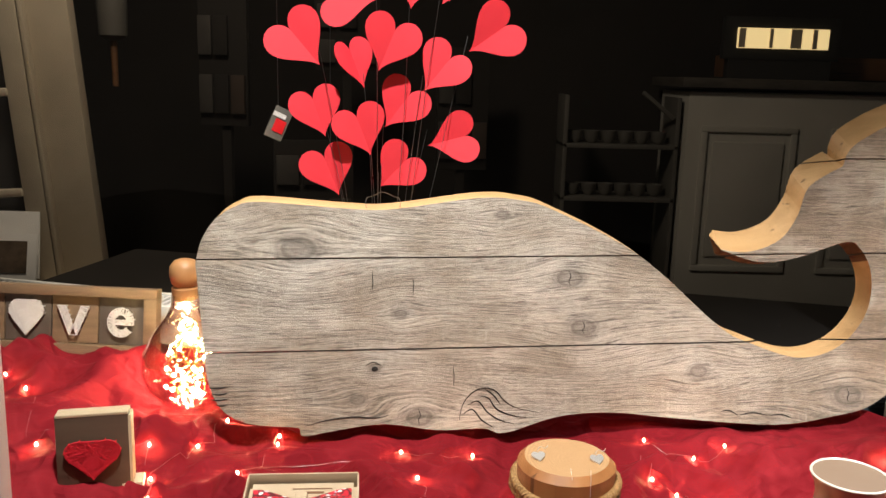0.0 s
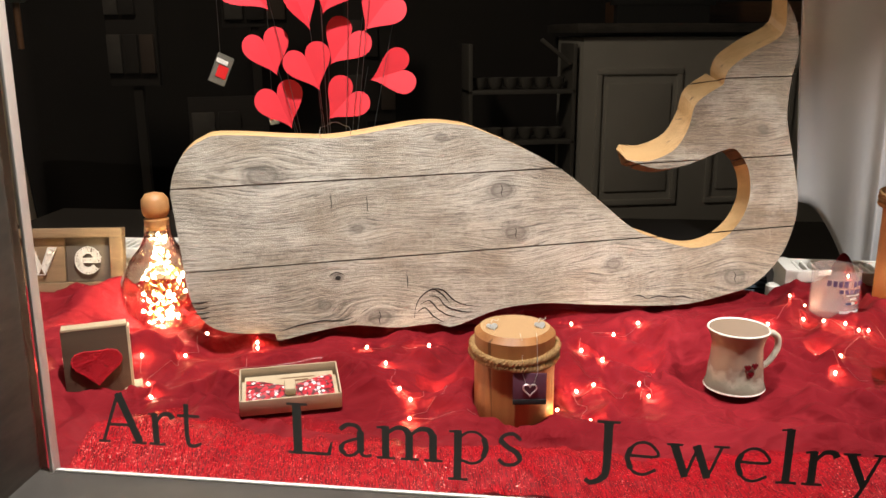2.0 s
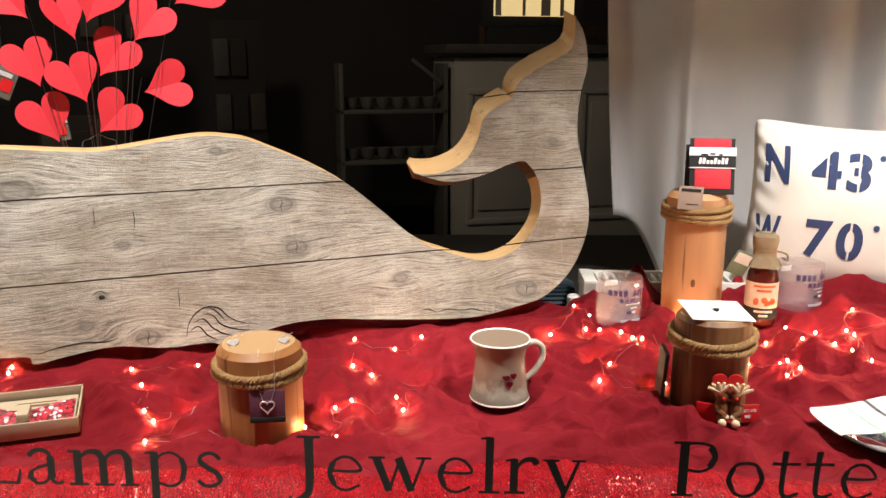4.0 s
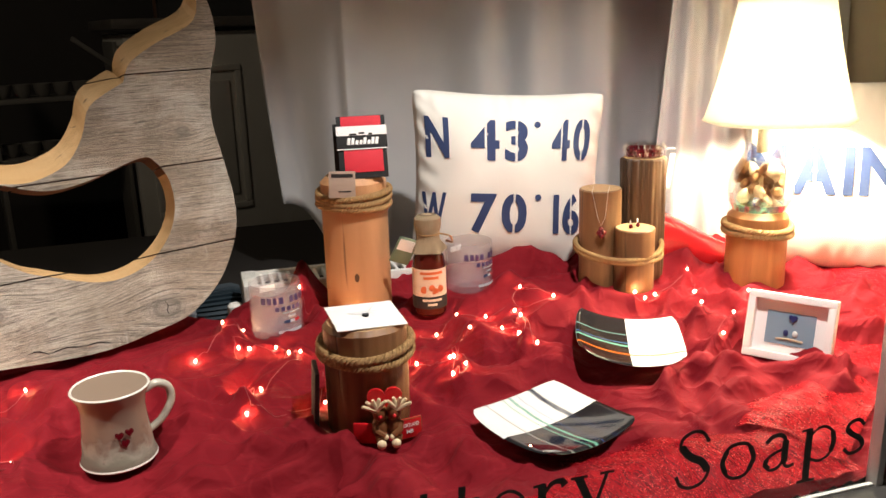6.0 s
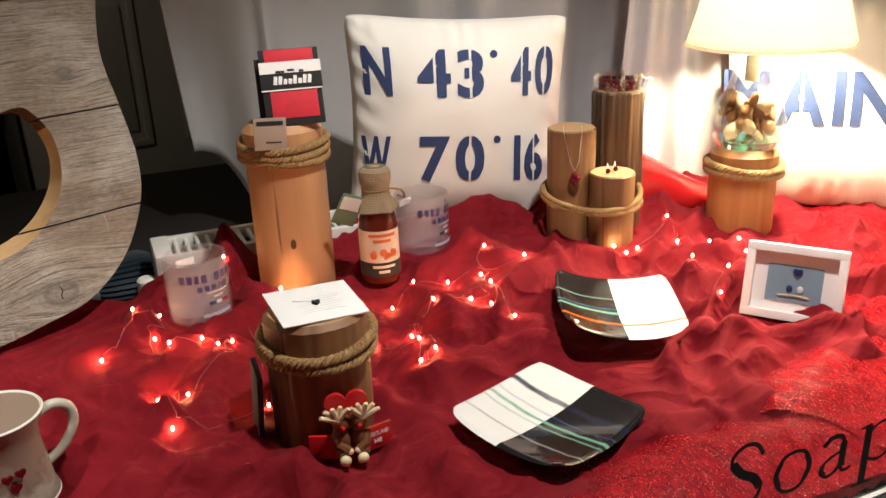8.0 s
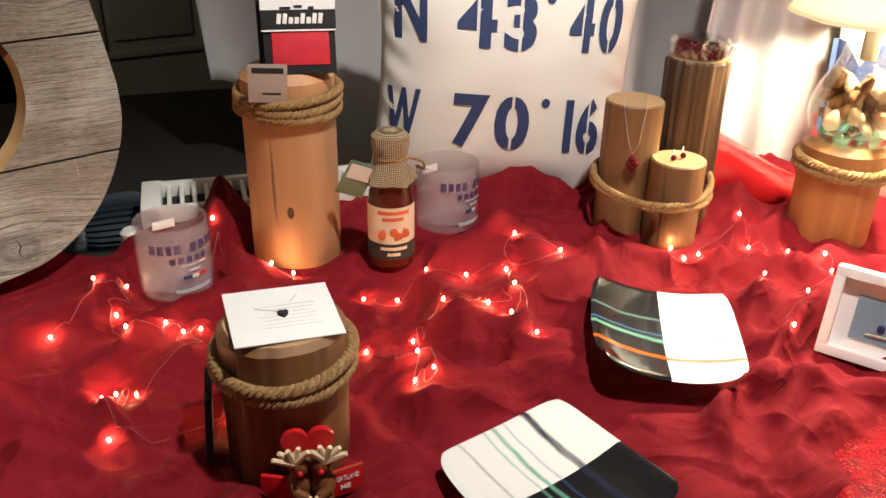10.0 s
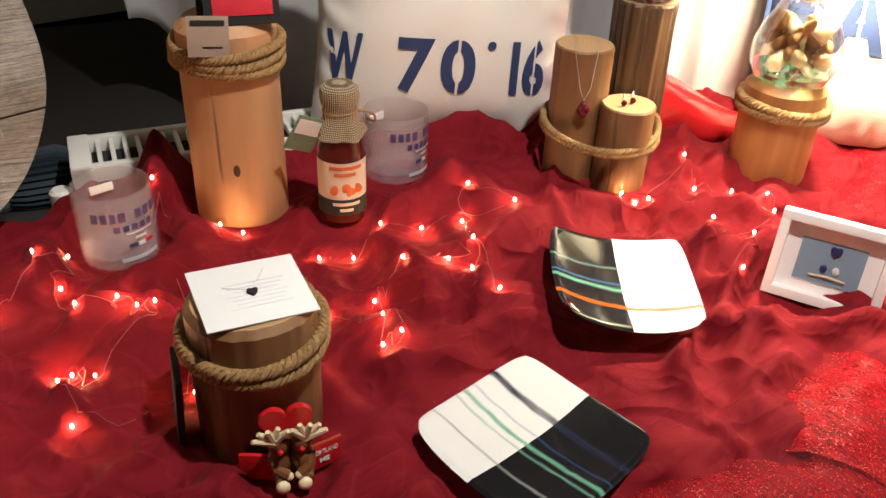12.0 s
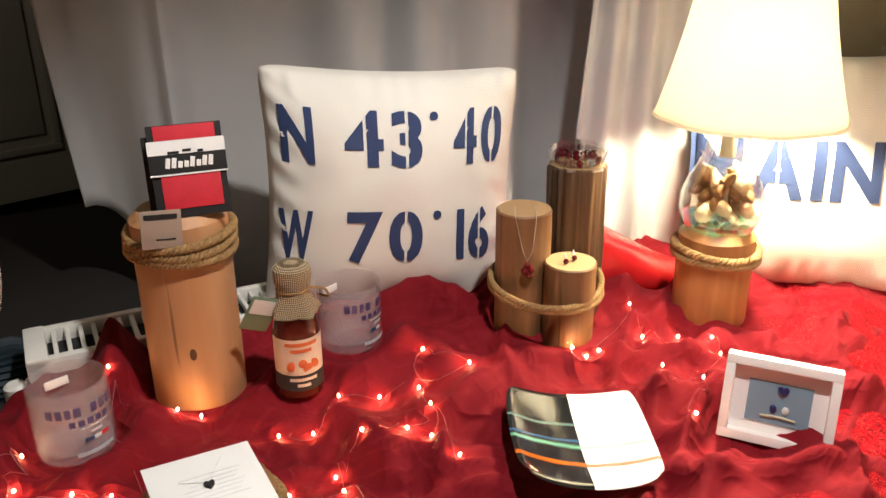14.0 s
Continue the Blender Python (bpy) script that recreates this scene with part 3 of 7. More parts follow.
SERIF = {  # strokes of a book face: points, then the half widths at both ends; cap height 0.7
    "A": (0.74, [([(0.08, 0.02), (0.36, 0.70)], 0.020, 0.020), ([(0.36, 0.70), (0.64, 0.02)], 0.052, 0.052), ([(0.17, 0.26), (0.53, 0.26)], 0.018, 0.018), ([(0.0, 0.015), (0.18, 0.015)], 0.015, 0.015), ([(0.52, 0.015), (0.74, 0.015)], 0.015, 0.015)]),
    "r": (0.40, [([(0.11, 0.02), (0.11, 0.45)], 0.042, 0.042), ([(0.12, 0.30), (0.22, 0.43), (0.34, 0.44), (0.38, 0.38)], 0.014, 0.040), ([(0.0, 0.015), (0.24, 0.015)], 0.015, 0.015), ([(0.01, 0.43), (0.13, 0.44)], 0.012, 0.018)]),
    "t": (0.36, [([(0.15, 0.60), (0.14, 0.10), (0.22, 0.015), (0.35, 0.06)], 0.034, 0.016), ([(0.0, 0.435), (0.34, 0.435)], 0.017, 0.017)]),
    "L": (0.58, [([(0.13, 0.01), (0.13, 0.69)], 0.050, 0.050), ([(0.0, 0.685), (0.27, 0.685)], 0.015, 0.015), ([(0.0, 0.017), (0.54, 0.017)], 0.017, 0.017), ([(0.53, 0.01), (0.57, 0.19)], 0.022, 0.010)]),
    "a": (0.46, [([(0.05, 0.37), (0.14, 0.44), (0.26, 0.43), (0.31, 0.34), (0.31, 0.08), (0.37, 0.02), (0.45, 0.04)], 0.026, 0.016), ([(0.31, 0.27), (0.12, 0.20), (0.05, 0.11), (0.12, 0.02), (0.22, 0.03), (0.31, 0.12)], 0.016, 0.018), ([(0.07, 0.16), (0.06, 0.09), (0.11, 0.04)], 0.030, 0.026), ([(0.31, 0.36), (0.31, 0.08)], 0.040, 0.040)]),
    "m": (0.86, [([(0.12, 0.02), (0.12, 0.45)], 0.042, 0.042), ([(0.42, 0.02), (0.42, 0.36)], 0.042, 0.042), ([(0.72, 0.02), (0.72, 0.36)], 0.042, 0.042), ([(0.12, 0.33), (0.24, 0.43), (0.36, 0.43), (0.42, 0.34)], 0.014, 0.042), ([(0.42, 0.33), (0.54, 0.43), (0.66, 0.43), (0.72, 0.34)], 0.014, 0.042), ([(0.01, 0.015), (0.24, 0.015)], 0.015, 0.015), ([(0.31, 0.015), (0.54, 0.015)], 0.015, 0.015), ([(0.61, 0.015), (0.84, 0.015)], 0.015, 0.015), ([(0.01, 0.43), (0.13, 0.44)], 0.012, 0.018)]),
    "p": (0.54, [([(0.12, -0.22), (0.12, 0.45)], 0.042, 0.042), ([(0.12, 0.34), (0.24, 0.43), (0.36, 0.43), (0.47, 0.32), (0.48, 0.18), (0.40, 0.05), (0.28, 0.01), (0.12, 0.07)], 0.014, 0.016), ([(0.44, 0.36), (0.47, 0.24), (0.44, 0.10)], 0.030, 0.030), ([(0.0, -0.22), (0.25, -0.22)], 0.015, 0.015), ([(0.01, 0.43), (0.13, 0.44)], 0.012, 0.018)]),
    "s": (0.38, [([(0.31, 0.36), (0.22, 0.44), (0.11, 0.42), (0.06, 0.34), (0.13, 0.26), (0.26, 0.20), (0.31, 0.11), (0.24, 0.03), (0.12, 0.02), (0.04, 0.09)], 0.020, 0.020), ([(0.07, 0.34), (0.15, 0.26), (0.26, 0.19), (0.30, 0.11)], 0.028, 0.030)]),
    "J": (0.36, [([(0.22, 0.69), (0.22, 0.06), (0.16, -0.08), (0.04, -0.14), (-0.04, -0.10)], 0.050, 0.022), ([(0.08, 0.685), (0.36, 0.685)], 0.015, 0.015)]),
    "e": (0.48, [([(0.06, 0.26), (0.42, 0.26), (0.38, 0.38), (0.27, 0.44), (0.15, 0.41), (0.07, 0.30), (0.07, 0.16), (0.15, 0.04), (0.27, 0.01), (0.42, 0.08)], 0.016, 0.016), ([(0.10, 0.36), (0.06, 0.23), (0.11, 0.08)], 0.030, 0.030)]),
    "w": (0.76, [([(0.09, 0.44), (0.25, 0.01)], 0.044, 0.040), ([(0.25, 0.01), (0.38, 0.42)], 0.016, 0.016), ([(0.36, 0.44), (0.52, 0.01)], 0.044, 0.040), ([(0.52, 0.01), (0.67, 0.44)], 0.016, 0.016), ([(0.0, 0.437), (0.20, 0.437)], 0.013, 0.013), ([(0.57, 0.437), (0.76, 0.437)], 0.013, 0.013)]),
    "l": (0.26, [([(0.12, 0.02), (0.12, 0.72)], 0.042, 0.042), ([(0.0, 0.015), (0.25, 0.015)], 0.015, 0.015), ([(0.01, 0.70), (0.13, 0.715)], 0.012, 0.016)]),
    "y": (0.52, [([(0.09, 0.44), (0.28, 0.02)], 0.044, 0.036), ([(0.44, 0.44), (0.28, 0.02), (0.18, -0.17), (0.06, -0.20)], 0.016, 0.030), ([(0.0, 0.437), (0.20, 0.437)], 0.013, 0.013), ([(0.35, 0.437), (0.52, 0.437)], 0.013, 0.013)]),
    "P": (0.58, [([(0.13, 0.01), (0.13, 0.69)], 0.050, 0.050), ([(0.13, 0.67), (0.32, 0.68), (0.47, 0.63), (0.51, 0.51), (0.46, 0.38), (0.33, 0.32), (0.18, 0.34)], 0.016, 0.016), ([(0.44, 0.63), (0.50, 0.51), (0.44, 0.38)], 0.034, 0.034), ([(0.0, 0.685), (0.20, 0.685)], 0.015, 0.015), ([(0.0, 0.015), (0.27, 0.015)], 0.015, 0.015)]),
    "o": (0.52, [([(0.26, 0.44), (0.13, 0.40), (0.06, 0.23), (0.13, 0.06), (0.26, 0.01), (0.39, 0.06), (0.46, 0.23), (0.39, 0.40), (0.26, 0.44)], 0.018, 0.018), ([(0.11, 0.37), (0.06, 0.23), (0.11, 0.09)], 0.028, 0.028), ([(0.41, 0.37), (0.46, 0.23), (0.41, 0.09)], 0.028, 0.028)]),
    "S": (0.50, [([(0.42, 0.54), (0.34, 0.66), (0.21, 0.69), (0.09, 0.62), (0.08, 0.50), (0.19, 0.40), (0.34, 0.31), (0.43, 0.20), (0.37, 0.06), (0.22, 0.01), (0.09, 0.06), (0.03, 0.18)], 0.018, 0.018), ([(0.08, 0.53), (0.19, 0.40), (0.34, 0.31), (0.42, 0.19)], 0.040, 0.040)]),
}


def serif_lettering(text, height, width):
    """Flat lettering in a book face, its baseline's left end at the origin."""
    bm = bmesh.new()
    pen = 0.0
    for k, ch in enumerate(text):
        advance, strokes = SERIF[ch]
        for n, (points, w0, w1) in enumerate(strokes):
            pts = spline(points, 7) if len(points) > 2 else [Vector((*p, 0)) for p in points]
            row = []
            for i, p in enumerate(pts):
                way = (pts[min(i + 1, len(pts) - 1)] - pts[max(i - 1, 0)]).normalized()
                w = 1.15 * (w0 + (w1 - w0) * i / (len(pts) - 1))
                side = Vector((-way.y, way.x, 0)) * w
                lift = Vector((pen, 0, 0.004 * n))
                row.append((bm.verts.new(p + side + lift), bm.verts.new(p - side + lift)))
            for a, b in zip(row, row[1:]):
                bm.faces.new((a[1], b[1], b[0], a[0]))
        pen += advance + 0.05
    bmesh.ops.scale(bm, vec=(width / (pen - 0.05), height / 0.70, height / 0.70 * 0.1), verts=bm.verts)
    return bm


def shifted(bm, m):
    bmesh.ops.transform(bm, matrix=m, verts=bm.verts)
    return bm


def smoothstep(a, b, x):
    t = min(1, max(0, (x - a) / (b - a)))
    return t * t * (3 - 2 * t)


# ---------------------------------------------------------------- the plan
WINDOW = pose(-0.431, 0.767, 0, 0, 0.75, -13.3)  # along the pane, from its left corner: x along, y into the shop
INTO = WINDOW.inverted()


def inward(x, y):
    """How far a place lies along the pane, and behind it."""
    p = INTO @ Vector((x, y, 0))
    return p.x, p.y


FOLDS = (  # laid folds: x, y, degrees, half length, half width, height
    (0.86, 1.25, 70, 0.10, 0.022, 0.060), (0.66, 1.17, 20, 0.08, 0.03, 0.018), (0.70, 1.03, 65, 0.13, 0.018, 0.016),
    (1.34, 0.58, -10, 0.17, 0.018, 0.022), (1.20, 0.66, -35, 0.14, 0.014, 0.016), (1.62, 0.72, -20, 0.16, 0.035, 0.030),
    (1.20, 1.08, -25, 0.16, 0.030, 0.024), (1.48, 0.93, -40, 0.16, 0.020, 0.022), (1.47, 0.86, 10, 0.12, 0.014, 0.016),
    (0.30, 1.07, 8, 0.14, 0.020, 0.012), (0.55, 1.04, -35, 0.11, 0.02, 0.018), (0.46, 1.02, 50, 0.12, 0.018, 0.022),
    (0.62, 0.86, 75, 0.14, 0.02, 0.018), (0.36, 0.95, 80, 0.12, 0.018, 0.016), (0.55, 0.78, 15, 0.10, 0.02, 0.016),
    (-0.30, 1.12, -12, 0.16, 0.022, 0.016), (-0.52, 1.20, 24, 0.16, 0.030, 0.030), (-0.62, 1.10, -30, 0.16, 0.026, 0.026),
    (-0.60, 1.34, 5, 0.16, 0.035, 0.040), (0.02, 1.02, 14, 0.13, 0.014, 0.010), (-0.05, 1.08, -8, 0.14, 0.014, 0.010),
    (1.02, 0.92, 60, 0.12, 0.016, 0.014), (1.12, 0.80, -60, 0.10, 0.014, 0.014), (0.93, 0.70, 30, 0.10, 0.012, 0.010), (1.42, 0.78, 30, 0.10, 0.016, 0.014),
    (1.20, 0.645, 8, 0.13, 0.012, 0.015), (1.09, 0.735, 78, 0.06, 0.010, 0.012), (0.86, 0.93, -25, 0.12, 0.012, 0.014), (0.60, 0.98, 35, 0.14, 0.012, 0.018),
    (1.28, 0.62, 28, 0.16, 0.012, 0.015), (1.34, 0.70, 40, 0.13, 0.010, 0.012), (1.15, 0.60, 50, 0.12, 0.011, 0.013), (1.08, 0.85, 15, 0.12, 0.010, 0.016), (0.98, 0.80, -40, 0.10, 0.009, 0.014),
    (1.46, 0.74, -38, 0.16, 0.014, 0.018), (1.56, 0.70, -30, 0.14, 0.013, 0.020), (1.52, 0.64, -15, 0.14, 0.014, 0.016), (1.25, 0.90, 65, 0.11, 0.012, 0.018),
    (0.44, 1.07, -70, 0.09, 0.014, 0.015), (0.52, 1.08, -62, 0.08, 0.012, 0.014), (0.38, 1.06, -80, 0.09, 0.012, 0.013), (0.68, 0.80, -12, 0.13, 0.014, 0.018),
    (-0.42, 1.10, 10, 0.14, 0.014, 0.018), (-0.10, 1.00, -30, 0.13, 0.012, 0.014), (0.30, 0.99, 60, 0.10, 0.011, 0.014),
    (0.28, 0.90, 62, 0.12, 0.009, 0.011), (0.33, 0.92, 70, 0.13, 0.008, 0.012), (0.41, 0.93, 58, 0.10, 0.009, 0.010), (0.60, 0.91, -25, 0.12, 0.011, 0.016), (0.66, 0.94, -40, 0.12, 0.010, 0.015),
    (-0.05, 0.93, 15, 0.12, 0.008, 0.008), (-0.22, 1.06, -6, 0.14, 0.010, 0.011), (-0.34, 1.02, 35, 0.10, 0.009, 0.010), (0.02, 1.05, 12, 0.14, 0.009, 0.010), (0.60, 1.06, 78, 0.09, 0.012, 0.014),
)


def bed(x, y):
    """The smooth height of the display under the cloth."""
    along, d = inward(x, y)
    return -0.032 + 0.034 * smoothstep(0.36, 0.62, d) + 0.030 * smoothstep(1.25, 1.6, along) * smoothstep(0.2, 0.5, d) + 0.02 * smoothstep(0.1, 0.35, d) * smoothstep(0.55, 0.25, along)


CALM = ((0.970, 0.678, 0.085), (1.190, 0.767, 0.075), (-0.163, 0.952, 0.075), (0.80, 0.842, 0.05), (0.152, 0.880, 0.05), (0.503, 0.922, 0.045), (0.795, 0.772, 0.035), (1.362, 0.668, 0.030),
        (0.790, 1.134, 0.050), (1.132, 1.098, 0.048), (0.950, 1.150, 0.062), (1.030, 1.050, 0.040), (-0.395, 1.250, 0.072))


def cloth_height(x, y):
    """The cloth's height: laid folds and creases, calmer under heavy things and close to the pane."""
    low = bed(x, y)
    calm = smoothstep(0.02, 0.19, inward(x, y)[1])
    if -0.35 < x < 0.70:
        calm = min(calm, 0.35 + 0.65 * smoothstep(0.02, 0.10, abs(y - 1.120 - 0.105 * x)))
    for cx, cy, r in CALM:
        calm = min(calm, smoothstep(r * 0.75, r * 1.5, math.hypot(x - cx, y - cy)))
    return low - 0.004 + (creased(x, y) - low + 0.004) * (0.12 + 0.88 * calm)


def creased(x, y):
    z = bed(x, y)
    for fx, fy, deg, half, wide, high in FOLDS:
        dx, dy = x - fx, y - fy
        if abs(dx) + abs(dy) > 0.4:
            continue
        c, s = math.cos(radians(deg)), math.sin(radians(deg))
        u, w = c * dx + s * dy, -s * dx + c * dy
        w += 0.25 * half * math.sin(2.2 * u / half + fx * 9)
        z += high * math.exp(-(u / half) ** 2 * 1.6 - abs(w / wide) ** 1.8)
    p = Vector((x * 5.5, y * 6.5, 2.0))
    q = p + 0.8 * Vector((noise.noise(p * 0.8), noise.noise(p * 0.8 + Vector((7, 3, 1))), 0))

    def crest(v, power):
        """A rounded ridge where a noise crosses zero."""
        h = noise.noise(v)
        return max(0.0, 1.06 - math.sqrt(h * h + 0.0036)) ** power

    ridge, fine = crest(q, 6), crest(Vector((q.x * 1.6 + q.y, q.y * 3.4 - q.x * 1.2, 9.0)), 7)
    long = crest(Vector((q.x * 0.55 + q.y * 0.5, q.y * 1.5 - q.x * 0.7, 6.0)), 9)
    waves = 0.0
    for deg, freq, off, high in ((32, 40, 0.0, 0.066), (-48, 34, 5.0, 0.070), (80, 46, 9.0, 0.058), (5, 56, 14.0, 0.046), (-20, 78, 21.0, 0.034), (58, 88, 27.0, 0.028)):
        c, s = math.cos(radians(deg)), math.sin(radians(deg))
        bend = noise.noise(Vector((x * 3.2 + off, y * 3.2, off)))
        here = max(0.0, noise.noise(Vector((x * 3.0 + off, y * 3.0 - off, 3))) + 0.05)
        waves += high * min(here, 0.42) * (0.5 + 0.5 * math.cos(freq * (c * x + s * y) + 4.0 * bend)) ** 2
    z += 0.032 * math.tanh(1.25 * waves / 0.032)
    return z - 0.014 + 0.016 * ridge + 0.016 * long + 0.0050 * fine


# ---------------------------------------------------------------- the setting
def wall(name, size, centre, material, turn=0, bevel=0.0, label=""):
    ob = part(name, block(bmesh.new(), size, bevel=bevel), material, smooth=False)
    ob.matrix_world = pose(*centre, 0, 0, turn)
    return tagged(ob, label, "structure", kind="structure")


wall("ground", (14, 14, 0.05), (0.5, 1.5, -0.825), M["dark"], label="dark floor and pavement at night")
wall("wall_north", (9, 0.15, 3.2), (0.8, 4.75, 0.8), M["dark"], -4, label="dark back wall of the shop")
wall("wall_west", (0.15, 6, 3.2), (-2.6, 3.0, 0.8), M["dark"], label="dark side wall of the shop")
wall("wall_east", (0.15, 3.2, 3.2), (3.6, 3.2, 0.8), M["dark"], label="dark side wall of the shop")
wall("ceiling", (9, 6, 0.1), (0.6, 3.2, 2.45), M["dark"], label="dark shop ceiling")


def platform():
    bm = bmesh.new()
    block(bm, (2.9, 1.0, 0.70), (0.95, 0.52, -0.45))
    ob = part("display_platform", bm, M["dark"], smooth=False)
    ob.matrix_world = WINDOW @ pose(0, 0.02, 0)
    tagged(ob, "dark boarded platform of the shop window display", "platform", kind="structure")


platform()


def shop_front():
    """The outer frame of the shop window, its inner white edge, sill and pane."""
    length = 1.668
    win = thing("window_1", WINDOW, "shop window with white inner edge and dark outer frame", "window", kind="structure")
    bm = bmesh.new()
    block(bm, (0.30, 0.10, 1.9), (-0.172, -0.028, 0.55), 0.008)
    part("outer_jamb", bm, M["dark_trim"], win, "dark weathered outer frame")
    bm = bmesh.new()
    block(bm, (0.34, 0.10, 1.9), (length + 0.19, -0.028, 0.55), 0.008)
    part("outer_jamb", bm, M["dark_trim"], win, "dark weathered outer frame")
    bm = bmesh.new()
    block(bm, (length + 0.9, 0.16, 0.05), (length / 2, -0.070, -0.036), 0.006)
    part("outer_sill", bm, M["sill"], win, "grey weathered outer sill")
    bm = bmesh.new()
    block(bm, (length + 0.9, 0.12, 0.7), (length / 2, -0.052, -0.415), 0.004)
    part("stall_riser", bm, M["dark_trim"], win)
    for x, w in ((-0.004, 0.006), (length + 0.006, 0.012)):
        bm = bmesh.new()
        block(bm, (w * 0.75, 0.016, 1.55), (x, 0.004, 0.755), 0.0015)
        part("inner_edge", bm, M["white_paint"], win, "white painted bead")
    bm = bmesh.new()
    block(bm, (length, 0.005, 0.003), (length / 2, 0.001, -0.0095), 0.0006)
    part("inner_edge", bm, M["white_paint"], win, "white painted bead")
    bm = bmesh.new()
    block(bm, (0.90, 0.03, 1.5), (0.45, 0.0, 0.0), 0.003)
    shifted(bm, pose(length + 0.030, 0.012, 0.735, 0, 0, 35.5))
    part("reveal", bm, M["old_paint"], win, "cream painted reveal")
    bm = bmesh.new()
    block(bm, (length + 0.04, 0.005, 1.53), (length / 2, 0.0, 0.757))
    pane = part("pane", bm, M["pane"], win, "clear glass pane", smooth=False)
    pane.visible_shadow = False
    for word, start, end, base in (("Art", 0.060, 0.186, 0.034), ("Lamps", 0.288, 0.560, 0.034), ("Jewelry", 0.629, 0.942, 0.033), ("Pottery", 1.034, 1.342, 0.034), ("Soaps", 1.409, 1.650, 0.036)):
        bm = serif_lettering(word, 0.063, end - start)
        letters = part("window_lettering", shifted(bm, pose(start, -0.0031, base, 90)), M["vinyl"], win, "dark grey vinyl lettering reading " + word, smooth=False)
        letters.visible_shadow = False


shop_front()


def far_window():
    """A white-painted sash frame with glazing bars, deep in the dark shop."""
    win = thing("window_2", pose(-1.07, 2.6, -0.14, 0, -4.5, 0), "cream painted window frame with small dark panes", "window", kind="structure")
    for name, size, at, bev in (("casing", (0.165, 0.05, 1.6), (-0.085, 0.03, 0.80), 0.004), ("stile", (0.07, 0.035, 1.6), (-0.18, -0.004, 0.80), 0.010), ("bead", (0.016, 0.03, 1.6), (-0.135, -0.01, 0.80), 0.006),
                           ("rail", (0.5, 0.04, 0.026), (-0.46, -0.01, 0.595), 0.010), ("rail", (0.5, 0.04, 0.026), (-0.46, -0.01, 0.285), 0.010), ("sill", (1.0, 0.14, 0.022), (-0.48, -0.03, -0.012), 0.005)):
        part(name, block(bmesh.new(), size, at, bev), M["old_paint"], win)
    part("pane", block(bmesh.new(), (0.7, 0.006, 1.6), (-0.56, 0.03, 0.80)), M["slot"], win, "dark night pane")
    bm = block(bmesh.new(), (0.20, 0.006, 0.21), (0, 0, 0.105), 0.002)
    card = part("white_board", bm, M["white_card"])
    card.matrix_world = pose(-1.35, 2.535, -0.137, -10)
    tagged(card, "plain white board leaning on the window sill", "board")
    pic = thing("photo_print", pose(-1.345, 2.49, -0.139, -14, 0, 0), "dark photo print with white border on the sill", "photo")
    part("print", block(bmesh.new(), (0.21, 0.004, 0.15), (0, 0, 0.075), 0.001), M["white_card"], pic)
    part("picture", block(bmesh.new(), (0.16, 0.002, 0.10), (-0.005, -0.004, 0.078)), surface("brown photo", (0.012, 0.008, 0.006), (0.20, 0.14, 0.09), 35, 0.4, 0.0), pic)


far_window()


def cabinet():
    """The grey panelled counter front with its dark top."""
    cab = thing("counter", pose(1.17, 4.0, -0.60), "grey painted panelled shop counter with brown top", "counter")
    part("body", block(bmesh.new(), (2.2, 0.5, 1.06), (1.10, 0.25, 0.54), 0.004), M["grey_cab"], cab)
    part("worktop", block(bmesh.new(), (2.3, 0.6, 0.045), (1.10, 0.25, 1.115), 0.006), M["dark_trim"], cab)
    part("ledge", block(bmesh.new(), (1.9, 0.2, 0.11), (1.22, 0.42, 1.20), 0.004), M["brown"], cab, "brown wooden ledge")
    part("plinth", block(bmesh.new(), (2.16, 0.46, 0.09), (1.10, 0.27, -0.055)), M["dark"], cab)
    for i in range(3):
        x = 0.30 + 0.62 * i
        bm = bmesh.new()
        for size, at in (((0.46, 0.02, 0.03), (x, -0.004, 0.90)), ((0.46, 0.02, 0.03), (x, -0.004, 0.22)), ((0.03, 0.02, 0.65), (x - 0.215, -0.004, 0.56)), ((0.03, 0.02, 0.65), (x + 0.215, -0.004, 0.56))):
            block(bm, size, at, 0.006)
        door = part("panel", bm, M["grey_cab"], cab)
        part("raised_field", block(bmesh.new(), (0.34, 0.02, 0.56), (x, -0.002, 0.56), 0.006), M["grey_cab"], door)


cabinet()


def lit_opening():
    op = thing("wall_opening", pose(1.63, 4.10, 0.73), "lit opening in the dark wall above the counter", "opening", kind="structure")
    part("frame", block(bmesh.new(), (0.56, 0.05, 0.20), (0, 0.05, 0), 0.004), M["slot"], op)
    # Flat panel given its own glow to stand for a lit room.
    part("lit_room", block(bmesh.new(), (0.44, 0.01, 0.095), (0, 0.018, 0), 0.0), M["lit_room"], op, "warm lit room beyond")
    for x, w in ((-0.20, 0.03), (-0.06, 0.015), (0.06, 0.05), (0.15, 0.02)):
        part("shelf_post", block(bmesh.new(), (w, 0.008, 0.09), (x, 0.008, 0)), M["old_paint"], op)
    part("stand", block(bmesh.new(), (0.5, 0.06, 0.12), (0, 0.06, -0.14)), M["slot"], op)


lit_opening()


